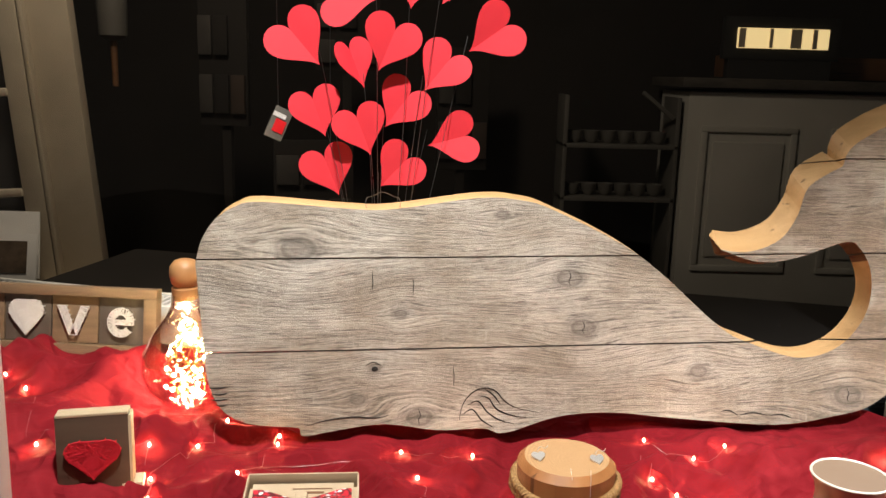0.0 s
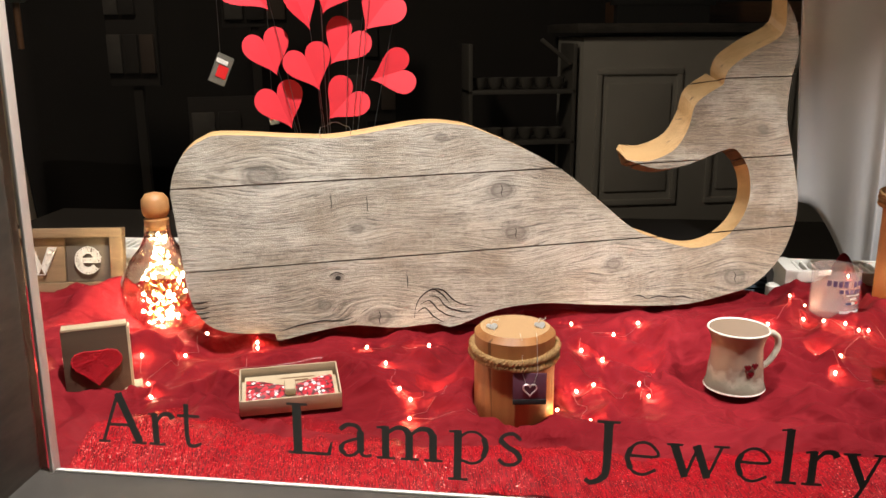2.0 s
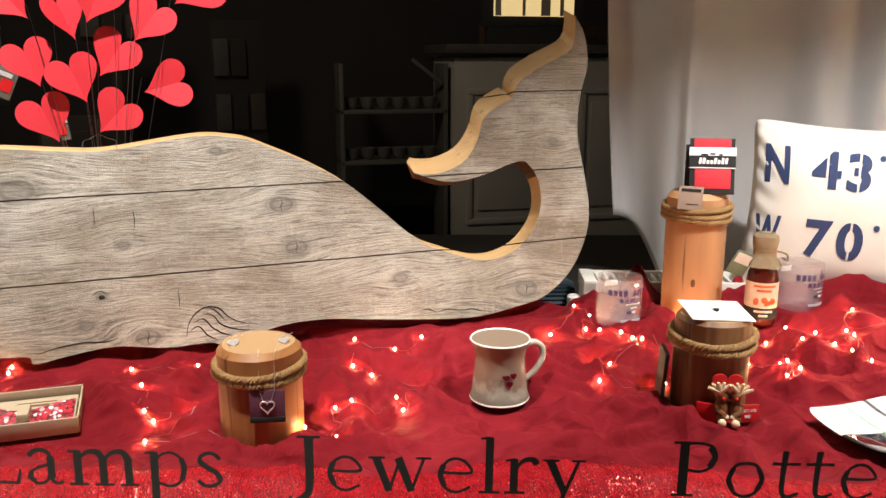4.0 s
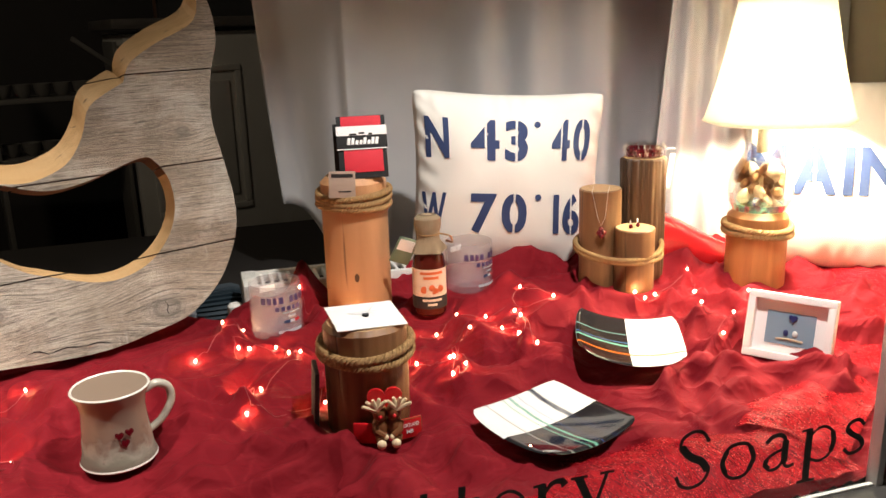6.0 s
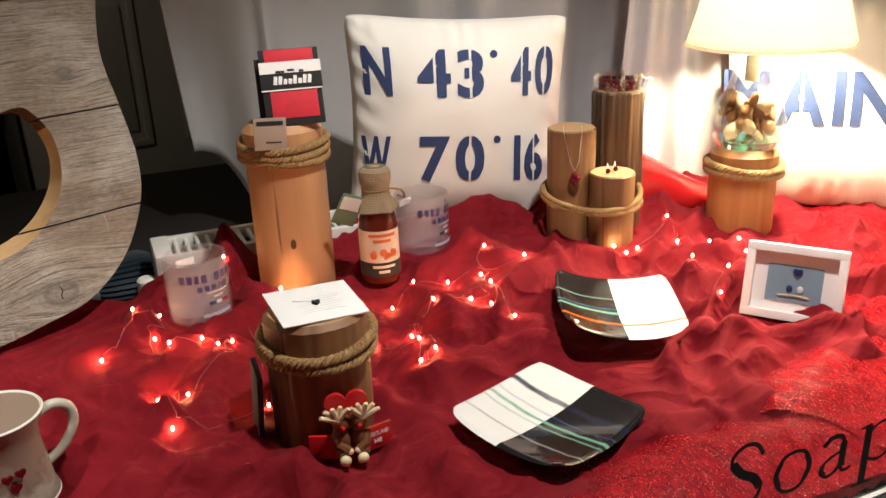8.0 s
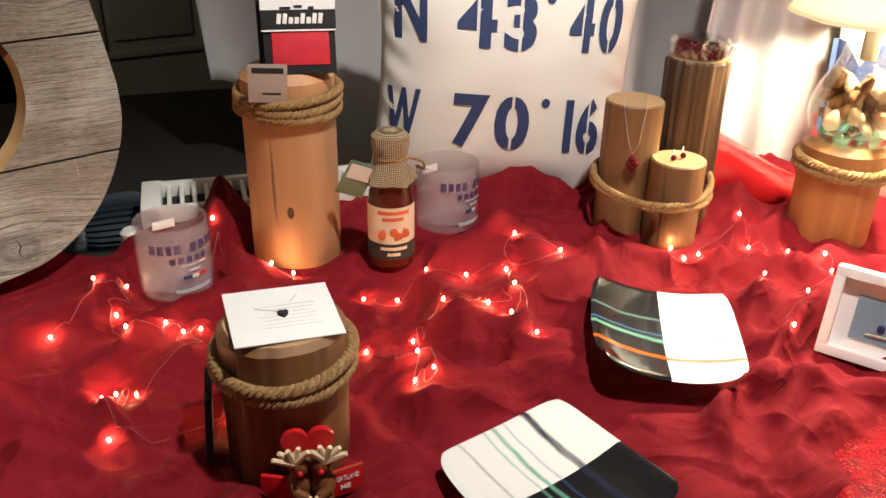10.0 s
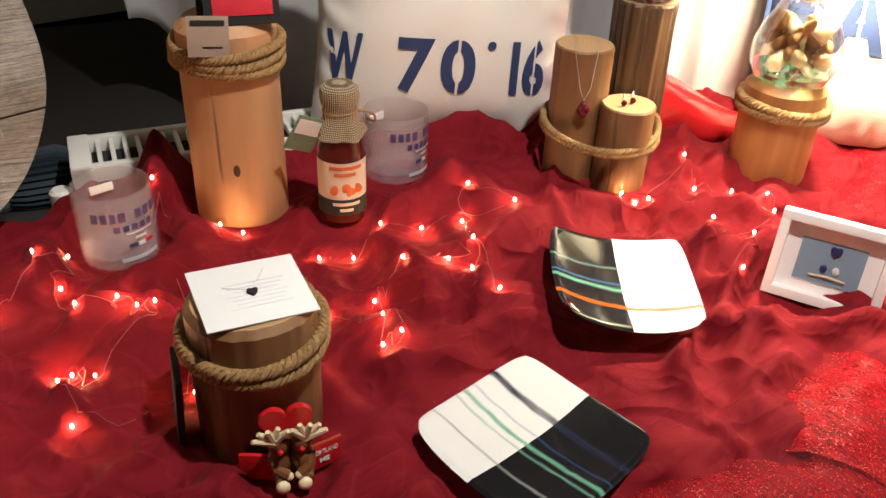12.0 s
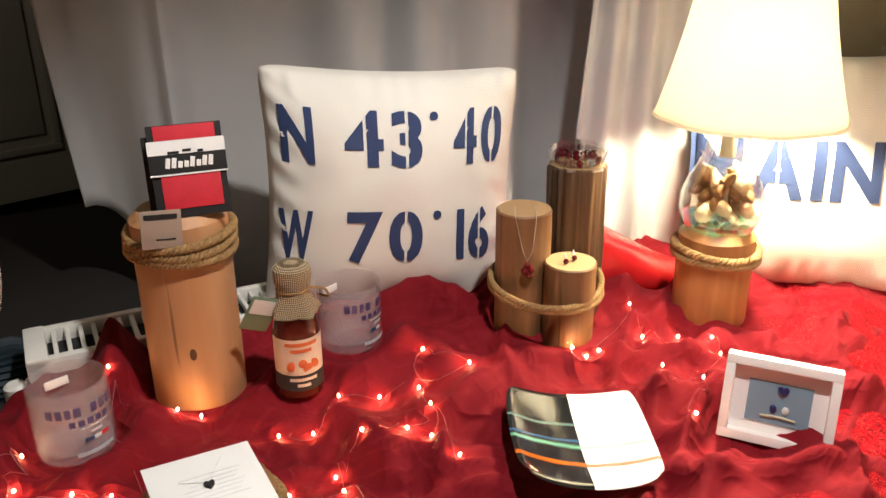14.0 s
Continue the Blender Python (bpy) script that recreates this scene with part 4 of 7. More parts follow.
def shelf_with_cups():
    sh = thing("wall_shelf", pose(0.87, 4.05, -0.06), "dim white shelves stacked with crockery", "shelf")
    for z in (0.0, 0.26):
        part("board", block(bmesh.new(), (0.56, 0.25, 0.02), (0, 0.12, z), 0.003), M["dimmed_pale"], sh)
    part("side", block(bmesh.new(), (0.02, 0.25, 1.04), (-0.27, 0.12, -0.02), 0.003), M["dimmed_pale"], sh)
    part("side", block(bmesh.new(), (0.02, 0.25, 1.04), (0.27, 0.12, -0.02), 0.003), M["dimmed_pale"], sh)
    part("brace", block(bmesh.new(), (0.20, 0.02, 0.02), (0.17, 0.0, 0.46), 0.003, Matrix.Rotation(radians(38), 4, "Y")), M["dimmed_pale"], sh)
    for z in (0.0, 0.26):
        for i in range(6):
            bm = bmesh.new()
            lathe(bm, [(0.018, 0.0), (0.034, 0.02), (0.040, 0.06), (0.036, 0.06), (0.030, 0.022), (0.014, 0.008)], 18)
            cup = part("bowl", bm, M["dimmed_pale"])
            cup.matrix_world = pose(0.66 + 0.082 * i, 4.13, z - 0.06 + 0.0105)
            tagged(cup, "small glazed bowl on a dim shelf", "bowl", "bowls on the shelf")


shelf_with_cups()


def curtain():
    """White gathered curtain with a hem that sweeps up at its free edge."""
    bm = bmesh.new()
    a, b = Vector((0.955, 1.66)), Vector((2.02, 1.03))
    way = (b - a).normalized()
    out = Vector((-way.y, way.x))
    nu, nv = 260, 46
    grid = []
    for i in range(nu + 1):
        u = i / nu * (b - a).length
        p = a + way * u
        fold = 0.046 * math.sin(u * 18 + 1.8 * math.sin(u * 6)) + 0.014 * math.sin(u * 39 + 2.2 * math.sin(u * 9 + 1)) - 0.030 * max(0.0, math.sin(u * 18 + 2.4 + 1.8 * math.sin(u * 6))) ** 14
        hem = 0.10 - 0.22 * smoothstep(0.0, 0.24, u)
        col = []
        for j in range(nv + 1):
            t = j / nv
            z = hem + (1.25 - hem) * t
            k = 0.72 + 0.28 * (1 - t)
            q = p + out * (fold * k + 0.012 * noise.noise(Vector((u * 4, z * 3, 5)))) - way * 0.05 * (1 - t) ** 2 * (1 - smoothstep(0, 0.3, u)) * -1
            col.append(bm.verts.new((q.x, q.y, z)))
        grid.append(col)
    for i in range(nu):
        for j in range(nv):
            bm.faces.new((grid[i][j], grid[i + 1][j], grid[i + 1][j + 1], grid[i][j + 1]))
    ob = part("curtain", bm, M["curtain"])
    ob.modifiers.new("thick", "SOLIDIFY").thickness = 0.002
    tagged(ob, "white cotton curtain hanging in soft gathered folds", "curtain")


curtain()


def lace_panel():
    """A narrow sheer panel that falls behind the lamp."""
    bm = bmesh.new()
    nu, nv, grid = 60, 30, []
    for i in range(nu + 1):
        u = i / nu
        col = []
        for j in range(nv + 1):
            t = j / nv
            wide = 0.16 - 0.06 * t
            x = (u - 0.5) * wide * 2
            col.append(bm.verts.new((x, 0.014 * math.sin(u * 30 + t) * (1.1 - 0.4 * t), 0.02 + 0.75 * t)))
        grid.append(col)
    for i in range(nu):
        for j in range(nv):
            bm.faces.new((grid[i][j], grid[i + 1][j], grid[i + 1][j + 1], grid[i][j + 1]))
    ob = part("sheer_curtain", bm, M["curtain"])
    ob.matrix_world = pose(1.68, 1.00, -0.01, 0, 0, -40)
    ob.modifiers.new("thick", "SOLIDIFY").thickness = 0.002
    tagged(ob, "narrow white curtain panel behind the lit lamp", "curtain")


lace_panel()


def end_wall():
    """Panelled end of the window bay, and the brick pier past it."""
    wall("wall_bay", (0.03, 0.62, 1.3), (2.06, 0.83, 0.6), M["old_paint"], 12, 0.004, "cream painted panel closing the window bay")
    wall("trim", (0.035, 0.05, 1.3), (2.03, 0.80, 0.6), M["white_paint"], 12, 0.006, "white painted upright trim")
    pier = wall("wall_brick", (0.06, 0.62, 1.3), (2.10, 0.44, 0.6), M["mortar"], 12, 0.0, "red brick pier with pale mortar joints")
    bm = block(bmesh.new(), (0.012, 0.19, 0.058), bevel=0.003)
    me = part("brick", bm, M["brick"]).data
    bpy.data.objects.remove(bpy.data.objects["brick"])
    for row in range(10):
        for k in range(3):
            ob = new("brick", me)
            ob.parent = pier
            ob.location = (-0.034, -0.2 + 0.203 * k + (0.1 if row % 2 else 0.0) - 0.06, -0.42 + 0.069 * row)


end_wall()


def heater(m, length):
    """Low white enamelled heater with a slotted top grille."""
    h = thing("baseboard_heater", m, "white enamelled baseboard heater with slotted top grille", "heater", "heaters behind the display")
    part("body", block(bmesh.new(), (length, 0.085, 0.062), (length / 2, 0, -0.046), 0.004), M["steel"], h)
    part("channel", block(bmesh.new(), (length - 0.03, 0.062, 0.004), (length / 2, 0, -0.0122)), M["slot"], h)
    for y in (-0.044, 0.044):
        part("rail", block(bmesh.new(), (length, 0.012, 0.022), (length / 2, y, -0.004), 0.002), M["steel"], h)
    for x in (0.012, length - 0.012):
        part("end_cap", block(bmesh.new(), (0.026, 0.10, 0.030), (x, 0, -0.006), 0.003), M["steel"], h)
    part("valve", lathe(bmesh.new(), [(0.012, 0), (0.014, 0.004), (0.014, 0.03), (0.010, 0.034)], 16, (-0.018, -0.03, -0.06)), M["steel"], h)
    bm = block(bmesh.new(), (0.006, 0.080, 0.010), bevel=0.0015)
    first = part("slat", bm, M["steel"], h)
    count = int((length - 0.06) / 0.0165)
    for i in range(count):
        ob = first if i == 0 else new("slat", first.data)
        ob.parent = h
        ob.location = (0.035 + i * 0.0165, 0, -0.002)


heater(pose(0.806, 1.350, 0.030, 0, 0, -15), 0.40)
heater(pose(-1.15, 1.825, 0.040, 0, 0, -13), 0.72)
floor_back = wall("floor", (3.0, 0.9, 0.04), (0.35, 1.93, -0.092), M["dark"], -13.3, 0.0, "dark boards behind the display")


# ---------------------------------------------------------------- the cloths
def voile():
    x0, x1, y0, y1, step = -1.02, 2.0, 0.22, 1.56, 0.0054
    nx, ny = int((x1 - x0) / step), int((y1 - y0) / step)
    verts, ids, faces = [], {}, []
    for j in range(ny + 1):
        y = y0 + j * step
        for i in range(nx + 1):
            x = x0 + i * step
            along, d = inward(x, y)
            wave = 0.02 * math.sin(x * 17) + 0.012 * math.sin(x * 41)
            rear = min(1.40 - 0.10 * x, 1.47 - 0.52 * (x - 0.98)) + wave
            if d < 0.012 or y > rear or along > 1.672 + 1.39 * d:
                continue
            z = cloth_height(x, y) - 0.05 * smoothstep(rear - 0.035, rear, y)
            ids[i, j] = len(verts)
            verts.append((x, y, z))
    for (i, j), a in ids.items():
        b, c, e = ids.get((i + 1, j)), ids.get((i + 1, j + 1)), ids.get((i, j + 1))
        if b is not None and c is not None and e is not None:
            faces.append((a, b, c, e))
    me = bpy.data.meshes.new("red_cloth")
    me.from_pydata(verts, [], faces)
    me.materials.append(M["voile"])
    me.shade_smooth()
    tagged(new("red_cloth", me), "crumpled crimson voile cloth spread over the display", "cloth")


voile()


def tulle(base, length, seed, label):
    """A loose strip of glittering net heaped along the foot of the glass."""
    nu, nv, grid = int(length * 340), 26, []
    bm = bmesh.new()
    for i in range(nu + 1):
        s = 0.003 + length * i / nu
        col = []
        reach = 0.166 + 0.022 * math.sin(s * 9.0 + seed) + 0.03 * smoothstep(0.45, 0.0, s) + 0.012 * math.sin(s * 23)
        for j in range(nv + 1):
            t = j / nv
            d = 0.010 + reach * t
            crest = 0.032 * math.exp(-((t - 0.42) / 0.33) ** 2) * (0.75 + 0.35 * math.sin(s * 13 + 1))
            p = base @ Vector((s, d, 0))
            low = bed(p.x, p.y)
            z = low + 0.009 - 0.006 * t + crest + 0.006 * noise.noise(Vector((s * 22, d * 30, 1 + seed))) + 0.004 * noise.noise(Vector((s * 60, d * 70, 4))) - 0.004 * t
            col.append(bm.verts.new((p.x, p.y, z)))
        grid.append(col)
    uv = bm.loops.layers.uv.new("strip")
    for i in range(nu):
        for j in range(nv):
            f = bm.faces.new((grid[i][j], grid[i + 1][j], grid[i + 1][j + 1], grid[i][j + 1]))
            for loop, (a, b) in zip(f.loops, ((i, j), (i + 1, j), (i + 1, j + 1), (i, j + 1))):
                loop[uv].uv = (a / nu, b / nv)
    ob = part("tulle_strip", bm, M["tulle"])
    tagged(ob, label, "tulle", "tulle strips")


tulle(WINDOW, 1.662, 0, "strip of glittering red tulle along the window")
tulle(WINDOW @ pose(1.655, 0.016, 0, 0, 0, 35.5), 0.62, 3, "strip of glittering red tulle along the side wall")


# ---------------------------------------------------------------- the wooden whale
THICK = 0.042
WHALE = Matrix.Translation((0, 1.133, 0)) @ Matrix(((0.99453, -0.02986, 0.1000, 0), (0.10443, 0.28434, -0.9530, 0), (0, 0.95826, 0.2858, 0), (0, 0, 0, 1)))
BACK = [(-0.345, 0.261), (-0.338, 0.293), (-0.320, 0.324), (-0.292, 0.344), (-0.255, 0.352), (-0.125, 0.343), (-0.06, 0.343), (0.068, 0.361), (0.130, 0.359), (0.187, 0.343), (0.318, 0.275), (0.439, 0.168),
        (0.491, 0.140), (0.565, 0.117), (0.625, 0.128), (0.668, 0.162), (0.691, 0.205), (0.694, 0.252), (0.679, 0.286), (0.655, 0.297), (0.573, 0.272), (0.510, 0.265), (0.449, 0.284)]
FLUKE_LOW = [(0.449, 0.284), (0.494, 0.281), (0.545, 0.300), (0.576, 0.338), (0.598, 0.385), (0.655, 0.418)]
FLUKE_HIGH = [(0.655, 0.418), (0.672, 0.448), (0.720, 0.478), (0.790, 0.514), (0.806, 0.578)]
BELLY = [(0.806, 0.578), (0.822, 0.540), (0.822, 0.482), (0.799, 0.420), (0.785, 0.350), (0.790, 0.280), (0.794, 0.207), (0.781, 0.148), (0.742, 0.085), (0.685, 0.042), (0.627, 0.027), (0.528, 0.015),
         (0.374, 0.027), (0.268, 0.038), (0.185, 0.033), (0.107, 0.011), (0.073, 0.018), (0.005, 0.017), (-0.071, 0.027), (-0.142, 0.019), (-0.188, 0.012), (-0.197, 0.024), (-0.236, 0.027), (-0.276, 0.034), (-0.306, 0.054), (-0.325, 0.095), (-0.333, 0.160), (-0.345, 0.261)]


def whale():
    wh = thing("wooden_whale", WHALE, "large whale cut from weathered grey barn boards, leaning back", "whale figure")
    outline = []
    for curve, flare in ((BACK, 0.015), (FLUKE_LOW, 0.036), (FLUKE_HIGH, 0.036), (BELLY, 0.0)):
        pts = spline(curve, 5)
        for i, p in enumerate(pts[:-1]):
            way = (pts[i + 1] - pts[max(i - 1, 0)]).normalized()
            up = max(0.0, way.x)  # edges that face upwards are cut on the slant
            outline.append((p, flare * (up ** 0.5 if flare < 0.03 else min(1.0, i / 3 + 0.75))))
    bm = bmesh.new()
    front = [bm.verts.new((p.x, p.y, 0)) for p, _ in outline]
    rear = [bm.verts.new((p.x, p.y + f, -THICK)) for p, f in outline]
    n = len(front)
    bm.faces.new(front[::-1])
    bm.faces.new(rear)
    for i in range(n):
        bm.faces.new((front[i], front[(i + 1) % n], rear[(i + 1) % n], rear[i]))
    bmesh.ops.recalc_face_normals(bm, faces=bm.faces)
    bmesh.ops.triangulate(bm, faces=[f for f in bm.faces if len(f.verts) > 4], ngon_method="EAR_CLIP")
    gap = 0.0011
    joints = (-1.0, 0.136, 0.271, 0.422, 2.0)
    for low, high in zip(joints, joints[1:]):
        piece = bm.copy()
        for at, sign in ((low + gap, -1), (high - gap, 1)):
            got = bmesh.ops.bisect_plane(piece, geom=piece.verts[:] + piece.edges[:] + piece.faces[:], plane_co=(0, at, 0), plane_no=(-0.012 * sign, sign, 0), clear_outer=True)
            cut = [e for e in got["geom_cut"] if isinstance(e, bmesh.types.BMEdge)]
            bmesh.ops.holes_fill(piece, edges=cut, sides=0)
        left = set(piece.verts)
        while left:
            island, todo = set(), [left.pop()]
            while todo:
                v = todo.pop()
                island.add(v)
                for e in v.link_edges:
                    o = e.other_vert(v)
                    if o in left:
                        left.discard(o)
                        todo.append(o)
            one = bmesh.new()
            table = {v: one.verts.new(v.co) for v in island}
            for f in piece.faces:
                if f.verts[0] in island:
                    one.faces.new([table[v] for v in f.verts])
            bmesh.ops.recalc_face_normals(one, faces=one.faces)
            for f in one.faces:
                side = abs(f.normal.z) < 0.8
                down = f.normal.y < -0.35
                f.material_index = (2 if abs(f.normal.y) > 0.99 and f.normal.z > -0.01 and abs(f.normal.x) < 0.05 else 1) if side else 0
                # Down-facing edges turn dark brown: the underside's shade, put into the colour.
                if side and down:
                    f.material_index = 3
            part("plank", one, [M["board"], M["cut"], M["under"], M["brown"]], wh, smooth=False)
        piece.free()
    bm.free()

    def stroke(points, r, name="carved_line"):
        part(name, tube(bmesh.new(), [(p.x, p.y, 0.0002) for p in spline(points, 6)], lambda t: r * (0.25 + math.sin(math.pi * min(max(t, 0.02), 0.98)) * 0.75), 6), M["ink"], wh, "burnt dark line")

    stroke([(-0.186, 0.026), (-0.155, 0.034), (-0.117, 0.038), (-0.085, 0.036), (-0.066, 0.040)], 0.0012)
    stroke([(0.038, 0.030), (0.043, 0.052), (0.056, 0.069), (0.074, 0.077), (0.092, 0.073), (0.106, 0.058), (0.125, 0.047), (0.158, 0.040)], 0.0011)
    stroke([(0.066, 0.066), (0.082, 0.062), (0.094, 0.046), (0.118, 0.036), (0.140, 0.033)], 0.0011)
    stroke([(0.050, 0.052), (0.066, 0.058), (0.080, 0.042), (0.098, 0.030), (0.120, 0.024)], 0.0011)
    stroke([(0.076, 0.076), (0.090, 0.066), (0.100, 0.052)], 0.0012)
    stroke([(0.044, 0.040), (0.058, 0.046), (0.072, 0.030), (0.088, 0.020)], 0.0012)
    part("eye", ball(bmesh.new(), 0.0062, (-0.086, 0.107, -0.0015), (1, 0.8, 0.4)), M["ink"], wh, "dark knot serving as the eye")
    stroke([(-0.100, 0.111), (-0.088, 0.117), (-0.074, 0.110)], 0.0009)
    for a, b in (((0.440, 0.037), (0.468, 0.030)), ((0.470, 0.031), (0.515, 0.029)), ((0.517, 0.029), (0.556, 0.024))):
        stroke([a, ((a[0] + b[0]) / 2, (a[1] + b[1]) / 2 + 0.004), b], 0.0011, "signature_mark")
    for u, v, w in ((-0.325, 0.083, 0.03), (-0.318, 0.074, 0.022), (-0.320, 0.066, 0.026), (-0.312, 0.058, 0.016)):
        stroke([(u, v), (u + w / 2, v - 0.001), (u + w, v + 0.001)], 0.0013, "scorch_mark")
    for u, v in ((-0.090, 0.236), (0.03, 0.095), (-0.03, 0.228)):
        stroke([(u, v + 0.014), (u + 0.001, v), (u, v - 0.014)], 0.0008, "check")
    for u, v, k in ((0.208, 0.240, 0.012), (0.228, 0.165, 0.010), (-0.021, 0.036, 0.012), (0.647, 0.058, 0.011)):
        stroke([(u - 0.001, v + k), (u + 0.002, v + 0.2 * k), (u - 0.001, v - 0.3 * k), (u + 0.001, v - k)], 0.0008, "check")


whale()


# ---------------------------------------------------------------- paper hearts on wires
def paper_heart(tip, lean, size, turn, y, root):
    """A folded card heart on a thin wire that rises from behind the whale."""
    th = thing("paper_heart", pose(tip[0] + 0.002, y, tip[1] - 0.004, 90, 0, 0) @ pose(0, 0, 0, 0, 0, -lean) @ pose(0, 0, 0, 0, turn, 0), "red card heart on a thin wire", "heart", "bouquet of red hearts")
    bm = slab(bmesh.new(), heart_outline(size * 0.90, size * 0.86), -0.0004, 0.0004)
    bmesh.ops.bisect_plane(bm, geom=bm.verts[:] + bm.edges[:] + bm.faces[:], plane_co=(0, 0, 0), plane_no=(1, 0, 0))
    for v in bm.verts:
        v.co.z += abs(v.co.x) * 0.16 + 0.4 * v.co.x * v.co.x
    part("card", bm, M["paper_red"], th, smooth=False)
    back = th.matrix_world.inverted()
    a, b = Vector((tip[0], y + 0.004, tip[1] + 0.02)), Vector(root)
    mid = (a + b) / 2 + Vector((0.004 * math.sin(tip[0] * 90), 0, 0))
    part("wire", tube(bmesh.new(), [back @ p for p in spline([a, mid, b], 8)], 0.0005, 5), M["thin_wire"], th)


ROOT = Vector((-0.085, 1.275, 0.20))
for tx, tz, lean, size, turn, back in ((-0.162, 0.338, -21, 0.096, 10, 0.0), (-0.098, 0.353, 43, 0.092, -8, 0.0), (-0.023, 0.420, 74, 0.092, -6, 0.01), (-0.183, 0.430, -19, 0.092, 18, 0.0),
                                       (-0.111, 0.404, -21, 0.094, 8, -0.01), (-0.091, 0.447, 36, 0.096, -10, 0.01), (-0.191, 0.539, -41, 0.106, 6, 0.0), (-0.124, 0.506, -22, 0.092, 52, 0.01),
                                       (-0.101, 0.533, 22, 0.100, 4, -0.01), (-0.031, 0.504, 38, 0.096, -14, 0.0), (0.037, 0.566, 54, 0.102, 4, 0.01), (-0.053, 0.626, 6, 0.095, 0, 0.0), (-0.105, 0.640, -88, 0.10, 0, 0.01), (-0.006, 0.634, 30, 0.10, 0, 0.0)):
    paper_heart((tx, tz), lean, size, turn, 1.31 + back, ROOT + Vector((0.35 * (tx + 0.08), 0, 0)))

ring = part("wire_coil", tube(bmesh.new(), [(0.026 * math.cos(a), 0.004 * math.sin(3 * a), 0.016 * math.sin(a) + 0.002 * math.sin(5 * a)) for a in np.linspace(0, 4 * math.tau, 120)], 0.0005, 5), M["thin_wire"])
ring.matrix_world = pose(-0.085, 1.235, 0.335)
tagged(ring, "loose coil of thin steel wire behind the whale", "wire")


def hung_packet(x, y, z, w, h, turn, label):
    p = thing("hanging_packet", pose(x, y, z, 0, 0, turn), label, "packet", "packets hung in the shop")
    tilt = Matrix.Rotation(radians(turn), 4, "Y")
    part("sleeve", block(bmesh.new(), (w, 0.006, h), (0, 0, 0), 0.002, tilt), M["dimmed_pale"], p)
    part("print", block(bmesh.new(), (w * 0.6, 0.002, h * 0.4), (0, -0.0042, -h * 0.08), 0.0, tilt), M["red_clay"], p)
    part("band", block(bmesh.new(), (w * 0.7, 0.002, h * 0.14), (0.002, -0.0042, h * 0.26), 0.0, tilt), M["pencil"], p)
    part("cord", tube(bmesh.new(), [(0, 0, h / 2), (0.0, 0, 2.40 - z)], 0.0006, 4), M["thin_wire"], p)


hung_packet(-0.315, 1.62, 0.425, 0.036, 0.062, 25, "small hanging packet with red print")
hung_packet(-0.215, 1.62, 0.335, 0.020, 0.050, -8, "small hanging packet with pale sleeve")


def buoy(x, y, z):
    b = thing("buoy", pose(x, y, z), "yellow and white painted wooden buoy hanging in the dim shop", "buoy")
    part("lower_body", lathe(bmesh.new(), [(0.03, -0.16), (0.055, -0.14), (0.06, -0.02), (0.06, 0.0)], 24), M["dimmed_pale"], b)
    part("cap", lathe(bmesh.new(), [(0.06, 0.0), (0.058, 0.05), (0.04, 0.10), (0.012, 0.12)], 24), M["yellow"], b)
    part("spindle", lathe(bmesh.new(), [(0.012, -0.34), (0.014, -0.16)], 12), M["brown"], b)
    part("cord", tube(bmesh.new(), [(0, 0, 0.12), (0.0, 0, 1.622)], 0.003, 5), M["rope"], b)


buoy(-1.33, 3.45, 0.78)
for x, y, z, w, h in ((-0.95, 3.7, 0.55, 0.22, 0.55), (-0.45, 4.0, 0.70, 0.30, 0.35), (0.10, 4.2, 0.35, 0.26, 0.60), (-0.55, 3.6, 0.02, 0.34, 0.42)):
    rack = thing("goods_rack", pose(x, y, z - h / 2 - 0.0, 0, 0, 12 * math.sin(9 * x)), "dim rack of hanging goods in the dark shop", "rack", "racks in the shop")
    # Rack and goods take near-black colours to look unlit.
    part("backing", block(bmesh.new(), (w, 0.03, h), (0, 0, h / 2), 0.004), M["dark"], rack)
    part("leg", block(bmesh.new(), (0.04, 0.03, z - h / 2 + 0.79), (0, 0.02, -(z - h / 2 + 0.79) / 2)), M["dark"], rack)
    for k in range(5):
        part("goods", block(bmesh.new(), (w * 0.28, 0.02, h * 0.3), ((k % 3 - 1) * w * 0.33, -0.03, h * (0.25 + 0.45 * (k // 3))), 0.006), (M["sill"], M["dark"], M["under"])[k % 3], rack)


# ---------------------------------------------------------------- logs bound with rope
def rope_loops(parent, r, z, loops, thick=0.0062, tilt=0.0, squash=(1, 1)):
    for k in range(loops):
        bm = bmesh.new()
        zz = z + (k - (loops - 1) / 2) * thick * 1.75
        turns, n = int(math.tau * r / (thick * 2.5)), 300
        for s in range(3):
            pts = []
            for i in range(n):
                a = math.tau * i / n
                ph = turns * a + math.tau * s / 3 + k
                rr = r + thick * 0.75 + 0.52 * thick * math.cos(ph) + 0.0009 * math.sin(3 * a + k)
                pts.append((squash[0] * rr * math.cos(a), squash[1] * rr * math.sin(a), zz + 0.52 * thick * math.sin(ph) + tilt * math.sin(a + k * 0.4) + 0.0012 * math.sin(2 * a + 2 * k)))
            tube(bm, pts, thick * 0.55, 5, True)
        part("rope", bm, M["rope"], parent, "twisted manila rope")


